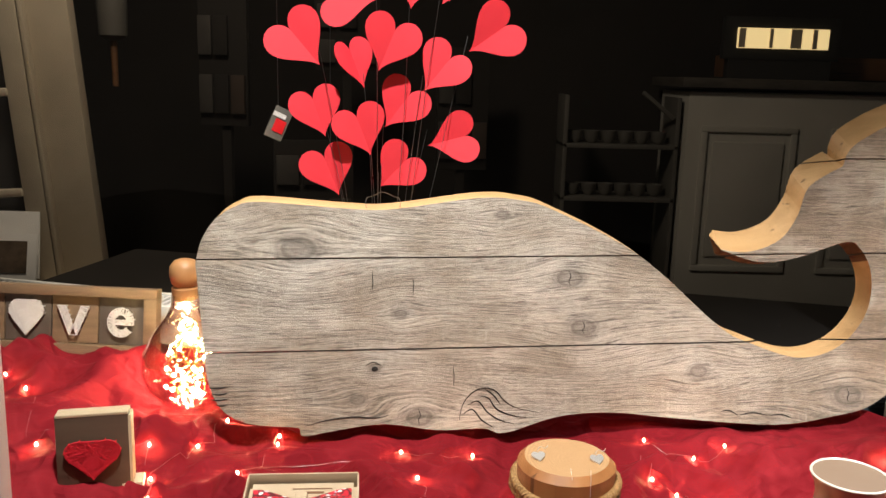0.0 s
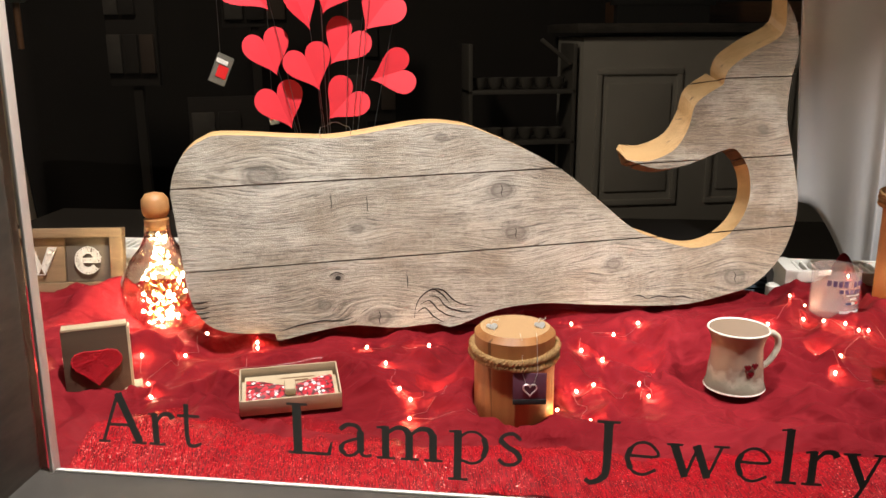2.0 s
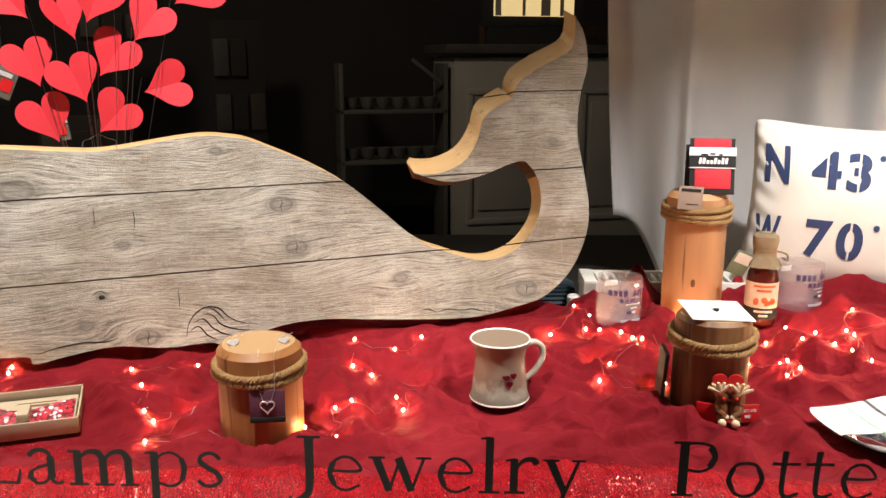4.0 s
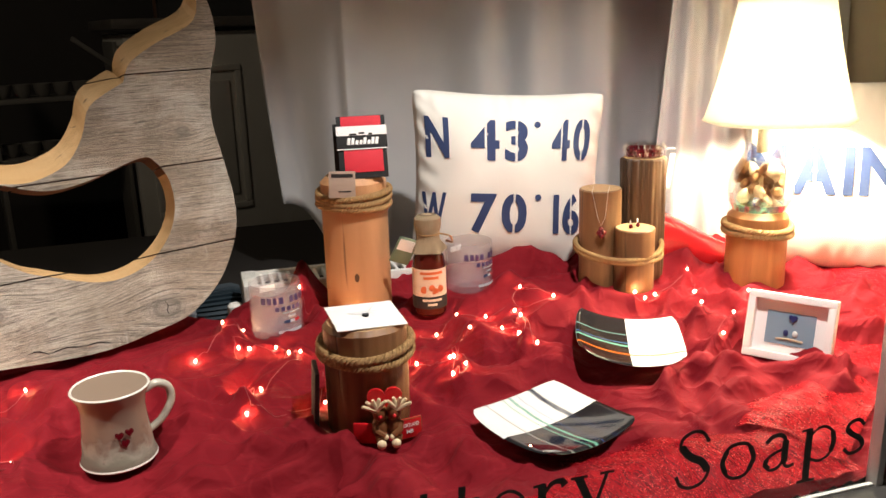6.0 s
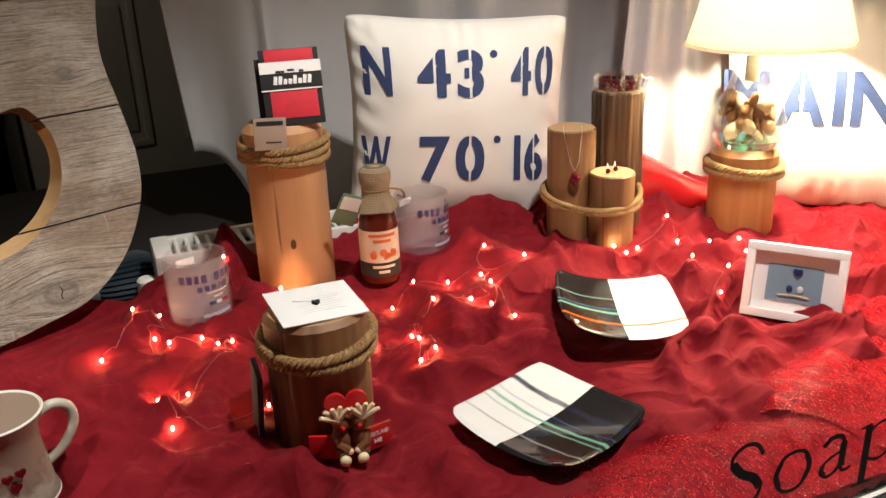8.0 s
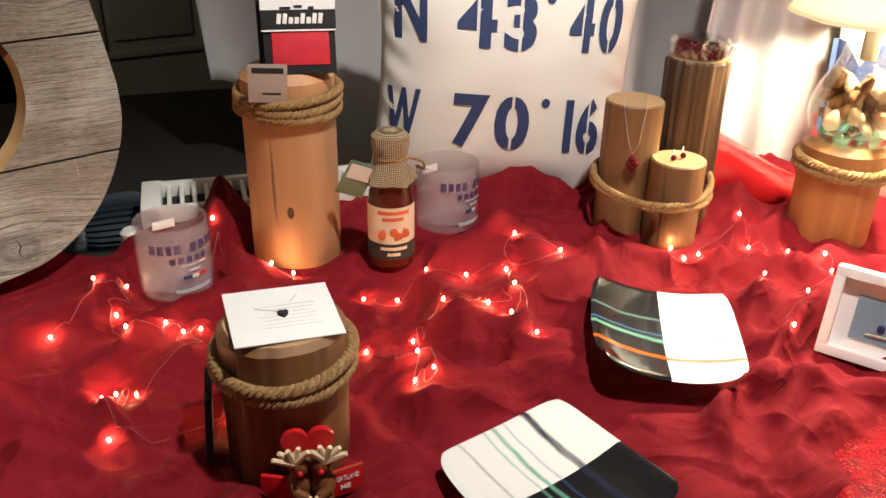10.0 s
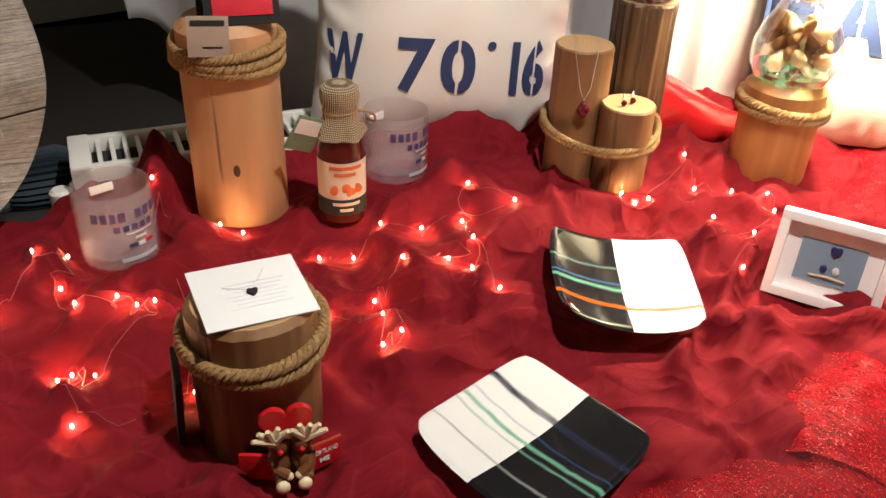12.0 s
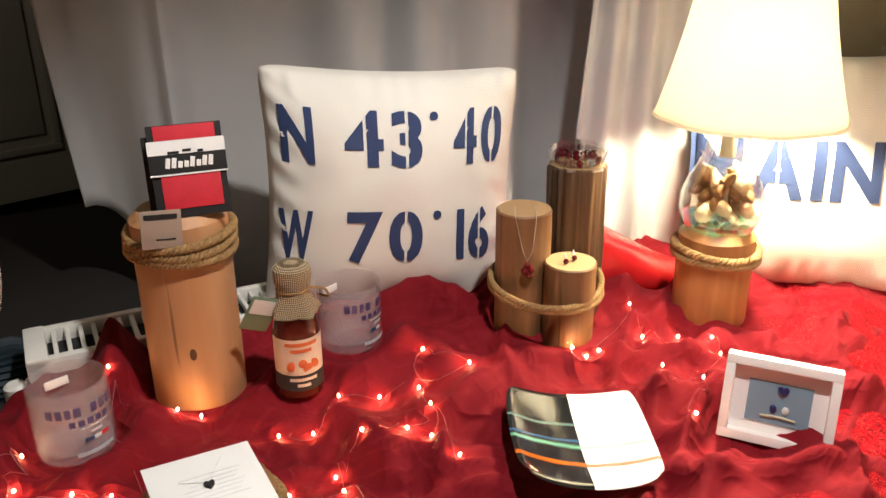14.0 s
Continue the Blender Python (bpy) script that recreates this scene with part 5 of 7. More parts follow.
def log(parent, r, low, high, material, chamfer=0.006, centre=(0, 0), seed=0, flats=0.012, ridges=0.0):
    def wave(a, z):
        rough = ridges * (0.5 + noise.noise(Vector((math.cos(a) * 9 + seed, math.sin(a) * 9, z * 6)))) if ridges else 0
        return 1 + flats * math.sin(3 * a + seed) + 0.6 * flats * math.sin(5 * a + 2 * seed) - rough
    bm = bmesh.new()
    steps = [(r * 0.985, low), (r, low + 0.003)] + [(r, low + (high - low) * t) for t in (0.25, 0.5, 0.75)] + [(r, high - chamfer), (r - chamfer, high)]
    lathe(bm, steps, 72 if not ridges else 120, (centre[0], centre[1], 0), wave)
    top = max(bm.faces, key=lambda f: f.calc_center_median().z)
    top.material_index = 1
    return part("log", bm, [material, M["end"]], parent)


def knot_mark(parent, r, angle, z, size=0.006):
    a = radians(angle)
    bm = ball(bmesh.new(), size, (0, 0, 0), (0.10, 0.8, 1.5))
    ob = part("knot", shifted(bm, Matrix.Translation((r * math.cos(a), r * math.sin(a), z)) @ Matrix.Rotation(a, 4, "Z")), M["knot"], parent, "dark knot")
    return ob


def small_heart(bm, w, m, thick=0.002):
    return slab(bm, heart_outline(w, w * 0.95, 24), 0, thick, m=m)


# log with silver hearts
st = thing("log_stand", pose(0.152, 0.880, -0.034), "short cedar log bound with rope, displaying silver jewelry", "log stand")
log(st, 0.056, 0, 0.138, M["log"], 0.008, seed=1)
rope_loops(st, 0.055, 0.106, 2, 0.0052, 0.003)
card = thing("necklace_card", pose(0.160, 0.8168, 0.016, 0, 0, -6), "plum card with silver heart pendant hung on the log", "card")
part("card", block(bmesh.new(), (0.045, 0.0015, 0.044), (0, 0, 0.022), 0.0004), M["plum"], card)
part("lower_fold", block(bmesh.new(), (0.045, 0.003, 0.007), (0, -0.001, 0.0035), 0.0006), M["black"], card)
bm = bmesh.new()
pts = [(x, -0.0022, z + 0.012) for x, z in heart_outline(0.018, 0.017, 30)]
part("pendant", tube(bm, pts, 0.0011, 6, True), M["silver"], card, "silver open heart")
for s in (-1, 1):
    part("chain", tube(bmesh.new(), [(s * 0.004, -0.002, 0.026), (s * 0.010, -0.001, 0.045), (s * 0.010, 0.012, 0.087), (s * 0.011, 0.030, 0.0895)], 0.0004, 4), M["silver"], card)
for x, y in ((0.120, 0.872), (0.186, 0.868)):
    ear = thing("earring", pose(x, y, 0.1050, 20, 0, 10), "silver filigree heart earring lying on the log", "earring", "silver earrings")
    part("heart", small_heart(bmesh.new(), 0.016, pose(0, -0.006, 0)), M["silver"], ear)
    part("hook", tube(bmesh.new(), spline([(0, 0.010, 0.001), (0.004, 0.014, 0.004), (0.010, 0.013, 0.002), (0.015, 0.018, 0.001)], 5), 0.0004, 5), M["silver"], ear)

# log with the white necklace card
ROT = -18
st = thing("log_stand", pose(0.804, 0.842, -0.034, 0, 0, ROT), "short brown log bound with rope holding a white necklace card", "log stand")
log(st, 0.0545, 0, 0.146, M["dark_log"], 0.006, seed=3, ridges=0.030)
rope_loops(st, 0.0545, 0.111, 2, 0.0058, 0.004)
knot_mark(st, 0.0535, -40, 0.122, 0.004)
card = thing("necklace_card", pose(0.805, 0.840, 0.1165, 4, 2, -12), "white card with a tiny dark heart necklace on the log", "card")
part("card", block(bmesh.new(), (0.090, 0.080, 0.0012), (0, 0, 0), 0.0003), M["white_card"], card)
for i in range(7):
    part("text_bar", block(bmesh.new(), (0.050 - 0.006 * (i % 3), 0.0012, 0.0003), (0.004, 0.012 - 0.0052 * i, 0.0008)), M["faint"], card)
part("pendant", small_heart(bmesh.new(), 0.009, pose(0.000, -0.008, 0.0007), 0.003), M["black"], card, "tiny dark heart")
part("chain", tube(bmesh.new(), [(-0.022, 0.010, 0.0012), (0, 0.001, 0.0014), (0.018, 0.028, 0.0012)], 0.0004, 4), M["silver"], card)
book = part("dark_card", block(bmesh.new(), (0.006, 0.05, 0.085), (0, 0, 0.0425), 0.001), M["teal_fringe"])
book.matrix_world = pose(0.737, 0.868, -0.032, 0, 4, ROT)
tagged(book, "dark blue card tucked behind the short log", "card")

# tall post
st = thing("log_post", pose(0.950, 1.163, -0.006), "tall peeled pine post bound with rope", "log post")
log(st, 0.0545, 0, 0.244, M["pale_log"], 0.010, seed=5, flats=0.008)
rope_loops(st, 0.0548, 0.208, 3, 0.0054, 0.004)
for a, z in ((-118, 0.082), (-76, 0.020), (-62, 0.164), (-50, 0.20)):
    knot_mark(st, 0.0540, a, z, 0.0050)


def wallet():
    w = thing("wallet", pose(0.950, 1.118, 0.2385, -15, 0, -21), "red and black fabric wallet standing open on the post", "wallet")
    part("front_panel", block(bmesh.new(), (0.078, 0.003, 0.100), (0, 0, 0.050), 0.001), M["black"], w)
    part("upper_pocket", block(bmesh.new(), (0.064, 0.0024, 0.024), (0, -0.0016, 0.087), 0.0006), M["red_fabric"], w)
    part("lower_pocket", block(bmesh.new(), (0.062, 0.0024, 0.036), (0.001, -0.0016, 0.0275), 0.0006), M["red_fabric"], w)
    sl = part("paper_sleeve", block(bmesh.new(), (0.081, 0.0016, 0.038), (0, -0.0030, 0.0645), 0.0004), M["black"], w, "black paper sleeve with white band")
    part("white_band", block(bmesh.new(), (0.081, 0.0008, 0.015), (0, -0.0040, 0.0758)), M["white_card"], sl)
    for i, tall in enumerate((0.011, 0.011, 0.007, 0.007, 0.011, 0.007, 0.011, 0.011)):
        bar = block(bmesh.new(), (0.0048, 0.0008, tall), (-0.021 + 0.0064 * i, -0.0042, 0.0535 + tall / 2), 0.0003, Matrix.Rotation(radians(10), 4, "Y"))
        part("logo_mark", bar, M["white_card"], sl)
    part("white_line", block(bmesh.new(), (0.081, 0.0006, 0.0018), (0, -0.0041, 0.0466)), M["white_card"], sl)
    for i in range(3):
        part("skyline_mark", block(bmesh.new(), (0.012 - 0.003 * i, 0.0004, 0.003), (-0.014 + 0.014 * i, -0.0046, 0.0700 + 0.0015 * (i % 2))), M["black"], sl)
    part("back_panel", block(bmesh.new(), (0.078, 0.003, 0.088), (-0.006, 0.013, 0.046), 0.001, Matrix.Rotation(radians(12), 4, "X")), M["black"], w)


wallet()
c = thing("name_card", pose(0.908, 1.1165, 0.212, -4, 3, -21), "small grey product card leaning on the post", "card")
part("card", block(bmesh.new(), (0.042, 0.001, 0.042), (0, 0, 0.021), 0.0003), M["grey_card"], c)
part("text_bar", block(bmesh.new(), (0.034, 0.0006, 0.0055), (0, -0.0008, 0.035)), M["ink"], c)
part("text_bar", block(bmesh.new(), (0.020, 0.0006, 0.0015), (0.004, -0.0008, 0.010)), M["ink"], c)

# three bound logs
st = thing("log_trio", pose(1.338, 0.945, 0.008), "three brown logs of different heights bound with rope", "log stand")
log(st, 0.033, 0, 0.130, M["dark_log"], 0.002, (-0.002, -0.040), 2, 0.01, 0.01)
log(st, 0.0355, 0, 0.190, M["dark_log"], 0.002, (-0.024, 0.021), 4, 0.01, 0.008)
log(st, 0.039, 0, 0.236, M["split_log"], 0.003, (0.058, 0.005), 6, 0.02, 0.09)
rope_loops(st, 0.0665, 0.090, 2, 0.0045, 0.010, (1.08, 0.98))
br = thing("bracelet", pose(1.396, 0.950, 0.2475), "dark red bead bracelet wrapped in clear film", "bracelet")
for k in range(2):
    for i in range(16):
        a = math.tau * i / 16 + 0.2 * k
        part("bead", ball(bmesh.new(), 0.0046, (0.026 * math.cos(a), 0.026 * math.sin(a), 0.002 + 0.008 * k), u=8, v=6), M["garnet"], br)
part("film", lathe(bmesh.new(), [(0.033, -0.001), (0.036, 0.012), (0.030, 0.020), (0.010, 0.022)], 24, wave=lambda a, z: 1 + 0.06 * math.sin(7 * a) + 0.04 * math.sin(11 * a + 3)), M["clear"], br, "crinkled clear film")
part("ribbon", tube(bmesh.new(), spline([(0.030, -0.010, 0.004), (0.044, -0.016, 0.008), (0.054, -0.018, 0.006)], 5), 0.0014, 5), M["white_card"], br)
part("tag", block(bmesh.new(), (0.012, 0.001, 0.060), (0.040, -0.022, -0.030), 0.0003, Matrix.Rotation(radians(10), 4, "Y")), M["white_card"], br)
nk = thing("necklace", pose(1.287, 0.939, 0.126, 0, 0, -43), "fine chain with a dark red stone hung over the log", "necklace")
part("chain", tube(bmesh.new(), [(-0.010, 0.040, 0.0735), (-0.012, 0.002, 0.073), (-0.002, -0.0022, 0.03), (0.004, -0.0022, 0.016), (0.010, -0.0022, 0.03), (0.014, 0.002, 0.073), (0.016, 0.042, 0.0735)], 0.0004, 4), M["silver"], nk)
bm = bmesh.new()
for dx, dz in ((0, 0), (0.004, -0.005), (-0.003, -0.006), (0.001, -0.011)):
    ball(bm, 0.005, (0.004 + dx, -0.003, 0.010 + dz), u=8, v=6)
part("pendant", bm, M["garnet"], nk, "dark red stones")
for x in (1.323, 1.339):
    ear = thing("earring", pose(x, 0.902, 0.1385, 0, 0, 0), "small dark red stone earring on the log", "earring", "garnet earrings")
    part("stone", ball(bmesh.new(), 0.0036, (0, 0, 0.0036), u=10, v=8), M["garnet"], ear)
    part("setting", tube(bmesh.new(), [(0.001, 0.001, 0.008), (0.003, 0.004, 0.013), (0.006, 0.010, 0.001)], 0.0007, 5), M["silver"], ear)


# ---------------------------------------------------------------- lamp
def lamp_set():
    lp = thing("table_lamp", pose(1.538, 0.822, 0.026), "lit table lamp on roped log with glass globe of shells", "lamp")
    log(lp, 0.0495, 0, 0.128, M["log"], 0.009, seed=8)
    rope_loops(lp, 0.0495, 0.098, 2, 0.0056, 0.003)
    knot_mark(lp, 0.0490, -95, 0.03, 0.004)
    bm = lathe(bmesh.new(), [(0.034, 0.129), (0.044, 0.1295), (0.047, 0.136), (0.050, 0.142)], 40)
    part("globe_base", bm, M["green_glass"], lp, "thick green glass base").visible_shadow = False
    bm = lathe(bmesh.new(), [(0.050, 0.142), (0.0535, 0.156), (0.0530, 0.172), (0.047, 0.192), (0.037, 0.210), (0.029, 0.228), (0.026, 0.255), (0.027, 0.285)], 40, cap=False)
    part("globe", bm, M["clear"], lp, "clear glass globe").visible_shadow = False
    rnd = random.Random(4)
    for i in range(54):
        z = 0.138 + 0.058 * (i / 54)
        lim = 0.037 - 0.30 * max(0.0, z - 0.172)
        a, d = i * 2.4 + rnd.random(), lim * (0.35 + 0.65 * rnd.random())
        turn = Euler((rnd.uniform(0, 3), rnd.uniform(0, 3), rnd.uniform(0, 3))).to_matrix().to_4x4()
        bm = ball(bmesh.new(), rnd.uniform(0.010, 0.015), (0, 0, 0), (1, rnd.uniform(0.6, 0.9), rnd.uniform(0.35, 0.6)), 22, 8)
        for v in bm.verts:  # ribbed, drawn to a hinge at one end
            fan = math.atan2(v.co.y, v.co.x + 0.014)
            v.co *= 1 + 0.07 * math.cos(fan * 16)
            v.co.y *= 0.55 + 0.45 * smoothstep(-0.014, 0.004, v.co.x)
        shifted(bm, Matrix.Translation((d * math.cos(a), d * math.sin(a), z + 0.008)) @ turn)
        part("shell", bm, M["shell"] if rnd.random() < 0.5 else M["shell_dark"], lp)
    part("stem", lathe(bmesh.new(), [(0.010, 0.225), (0.010, 0.30), (0.018, 0.302), (0.018, 0.33), (0.012, 0.335)], 20), M["old_paint"], lp)
    bm = lathe(bmesh.new(), [(0.116, 0.278), (0.113, 0.288), (0.100, 0.333), (0.088, 0.383), (0.078, 0.433), (0.071, 0.468)], 72, cap=False, wave=lambda a, z: 1 + 0.02 * math.cos(8 * a), centre=(0.016, -0.014, 0))
    sh = part("shade", bm, M["shade"], lp, "cream bell shade glowing from within")
    sh.modifiers.new("thick", "SOLIDIFY").thickness = 0.0012
    for z, r in ((0.278, 0.116), (0.468, 0.071)):
        pts = [(r * (1 + 0.02 * math.cos(8 * math.tau * i / 96)) * math.cos(math.tau * i / 96), r * (1 + 0.02 * math.cos(8 * math.tau * i / 96)) * math.sin(math.tau * i / 96), z) for i in range(96)]
        pts = [(x + 0.016, y - 0.014, zz) for x, y, zz in pts]
        part("trim", tube(bmesh.new(), pts, 0.0022, 6, True), M["shade"], lp)
    part("bulb", ball(bmesh.new(), 0.022, (0.015, -0.020, 0.363), (1, 1, 1.2)), glow("lamp bulb", (1.0, 0.80, 0.52), 30.0), lp, "lit bulb").visible_shadow = False


lamp_set()


# ---------------------------------------------------------------- cushions
def cushion(m, w, h, puff, texts, label):
    cu = thing("cushion", m, label, "cushion", "stencilled cushions")

    def skin(x, y):
        u, v = min(1, abs(2 * x / w)), min(1, abs(2 * y / h))
        body = max(0.0, (1 - u ** 2.2) * (1 - v ** 2.2)) ** 0.46
        ear = 0.022 * (u * v) ** 4 * max(0.0, 1 - max(u, v) ** 12) ** 0.5
        return puff * body + ear + 0.005 * noise.noise(Vector((x * 14, y * 14, 3))) * body

    def edge(x, y):
        """Sides drawn in between the corners."""
        u, v = max(-1, min(1, 2 * x / w)), max(-1, min(1, 2 * y / h))
        k = 1 - 0.060 * abs(u * v) ** 9
        return k * x * (1.050 - 0.105 * (1 - v * v) ** 0.8), k * y * (1.045 - 0.085 * (1 - u * u) ** 0.8)

    for side in (1, -1):
        bm = bmesh.new()
        n, grid = 72, []
        for i in range(n + 1):
            row = []
            for j in range(n + 1):
                x, y = (i / n - 0.5) * w, (j / n - 0.5) * h
                z = skin(x, y)
                rim = max(abs(2 * x / w), abs(2 * y / h))
                z += 0.0024 * smoothstep(0.66, 0.92, rim) * (1 - smoothstep(0.94, 1, rim)) * math.sin((x if abs(y) > abs(x) else y) * 150 + 3 * math.sin(x * 37))
                ex, ey = edge(x, y)
                row.append(bm.verts.new((ex, ey, side * z)))
            grid.append(row)
        for i in range(n):
            for j in range(n):
                f = (grid[i][j], grid[i + 1][j], grid[i + 1][j + 1], grid[i][j + 1])
                bm.faces.new(f if side == 1 else f[::-1])
        part("front_cover" if side == 1 else "back_cover", bm, M["pillow"], cu)
    for text, x, y, high, wide in texts:
        x, wide = x * 1.06, wide * (1.04 if text != "dot" else 1)
        if text == "dot":
            bm = bmesh.new()
            bmesh.ops.create_circle(bm, cap_ends=True, segments=14, radius=high / 2)
            shifted(bm, pose(x + wide / 2, y + high / 2, 0))
        else:
            bm = lettering(text, high, wide, 0.034, 0, "0346A")
            shifted(bm, pose(x, y, 0))
        for _ in range(4):
            long = [e for e in bm.edges if e.calc_length() > 0.012]
            if long:
                bmesh.ops.subdivide_edges(bm, edges=long, cuts=1)
                bmesh.ops.triangulate(bm, faces=[f for f in bm.faces if len(f.verts) > 3])
        for v in bm.verts:
            z = skin(v.co.x, v.co.y) + 0.0018
            ex, ey = edge(v.co.x, v.co.y)
            v.co = (ex, ey, z)
        part("stencil_text", bm, M["navy"], cu, "navy stencilled " + text)
    return cu


W, H = 0.358, 0.346
TXT = [("N", -0.149, 0.052, 0.069, 0.043), ("43", -0.069, 0.051, 0.069, 0.102), ("40", 0.073, 0.052, 0.069, 0.072),
       ("W", -0.157, -0.083, 0.068, 0.046), ("70", -0.068, -0.083, 0.068, 0.102), ("16", 0.080, -0.083, 0.068, 0.050)]
deg = [("dot", 0.041, 0.109, 0.012, 0.012), ("dot", 0.046, -0.025, 0.012, 0.012)]
cushion(pose(1.278, 1.190, 0.176, 82, 0, -31) @ pose(0, 0, 0, 0, 0, -3), W, H, 0.090, TXT + deg, "white canvas cushion with navy stencilled map coordinates")
cushion(pose(1.760, 0.803, 0.185, 80, 0, -52), W, H, 0.060, [("MAINE", -0.176, -0.030, 0.082, 0.310)], "white canvas cushion with a navy stencilled word, brightly lit")


# ---------------------------------------------------------------- the red hull
def red_hull():
    bm = bmesh.new()
    rings = []
    for i in range(25):
        t = i / 24
        x = 0.30 * t
        wide = 0.060 * (math.sin(math.pi * (0.18 + 0.80 * t)) ** 0.7)
        high = 0.118 * (1 - 0.72 * smoothstep(0.30, 1.0, t))
        ring = [(-wide * math.copysign(abs(math.cos(a)) ** 0.7, math.cos(a)), high * (0.5 + 0.5 * math.copysign(abs(math.sin(a)) ** 0.7, math.sin(a)))) for a in (math.tau * (k + 0.5) / 18 for k in range(18))]
        rings.append([bm.verts.new((x, y, z)) for y, z in ring])
    for a, b in zip(rings, rings[1:]):
        for k in range(18):
            bm.faces.new((a[k], a[(k + 1) % 18], b[(k + 1) % 18], b[k]))
    bm.faces.new(rings[0])
    bm.faces.new(rings[-1][::-1])
    bmesh.ops.recalc_face_normals(bm, faces=bm.faces)
    h = thing("red_hull", pose(1.366, 1.054, 0.022, 0, 0, -30), "glossy red painted wooden hull with a leather strap", "boat model")
    part("hull", bm, M["red_gloss"], h)
    part("strap", block(bmesh.new(), (0.055, 0.012, 0.014), (0.315, -0.006, 0.036), 0.003, Matrix.Rotation(radians(-10), 4, "Y")), M["leather"], h, "tan leather strap")


red_hull()


# ---------------------------------------------------------------- candle glasses and the sauce bottle
def candle_glass(x, y, turn):
    g = thing("candle_glass", pose(x, y, bed(x, y) + 0.003, 0, 0, turn), "frosted candle glass cut from a bottle with printed lettering", "glass", "frosted candle glasses")
    part("cup", lathe(bmesh.new(), [(0.033, 0.0), (0.0385, 0.003), (0.0405, 0.010), (0.0405, 0.086), (0.0395, 0.088), (0.0375, 0.086), (0.0375, 0.014), (0.02, 0.011)], 56), M["frost"], g).visible_shadow = False
    part("inner_label", block(bmesh.new(), (0.026, 0.001, 0.010), (0.002, 0.0345, 0.066), 0.0003), M["white_card"], g, "small white label")

    def band(z, low, high, start, end, material, name):
        bm = bmesh.new()
        k = max(3, int((end - start) / 6))
        row = [[bm.verts.new((0.0409 * math.cos(radians(start + (end - start) * i / k)), 0.0409 * math.sin(radians(start + (end - start) * i / k)), z + dz)) for dz in (low, high)] for i in range(k + 1)]
        for a, b in zip(row, row[1:]):
            bm.faces.new((a[0], b[0], b[1], a[1]))
        part(name, bm, material, g)

    for at, wide in ((-146, 10), (-132, 9), (-119, 8), (-107, 10), (-82, 10), (-68, 11), (-53, 11), (-38, 8), (-26, 8)):
        band(0.061, 0, 0.0105, at, at + wide, M["purple"], "brand_bar")
    for at in (-116, -103, -90, -77, -64):
        band(0.0490, 0, 0.0070, at, at + 9, M["purple"], "brand_bar")
    band(0.045, 0, 0.0018, -100, -56, M["pencil"], "text_bar")
    band(0.038, 0, 0.003, -88, -68, M["pencil"], "text_bar")
    band(0.029, 0, 0.0045, -98, -84, M["navy"], "flag_band")
    band(0.029, 0, 0.0045, -84, -72, M["white_card"], "flag_band")
    band(0.029, 0, 0.0045, -72, -58, M["red_clay"], "flag_band")
    band(0.013, 0, 0.0048, -112, -50, M["pencil"], "text_bar")


candle_glass(0.790, 1.134, 4)
candle_glass(1.132, 1.098, 12)


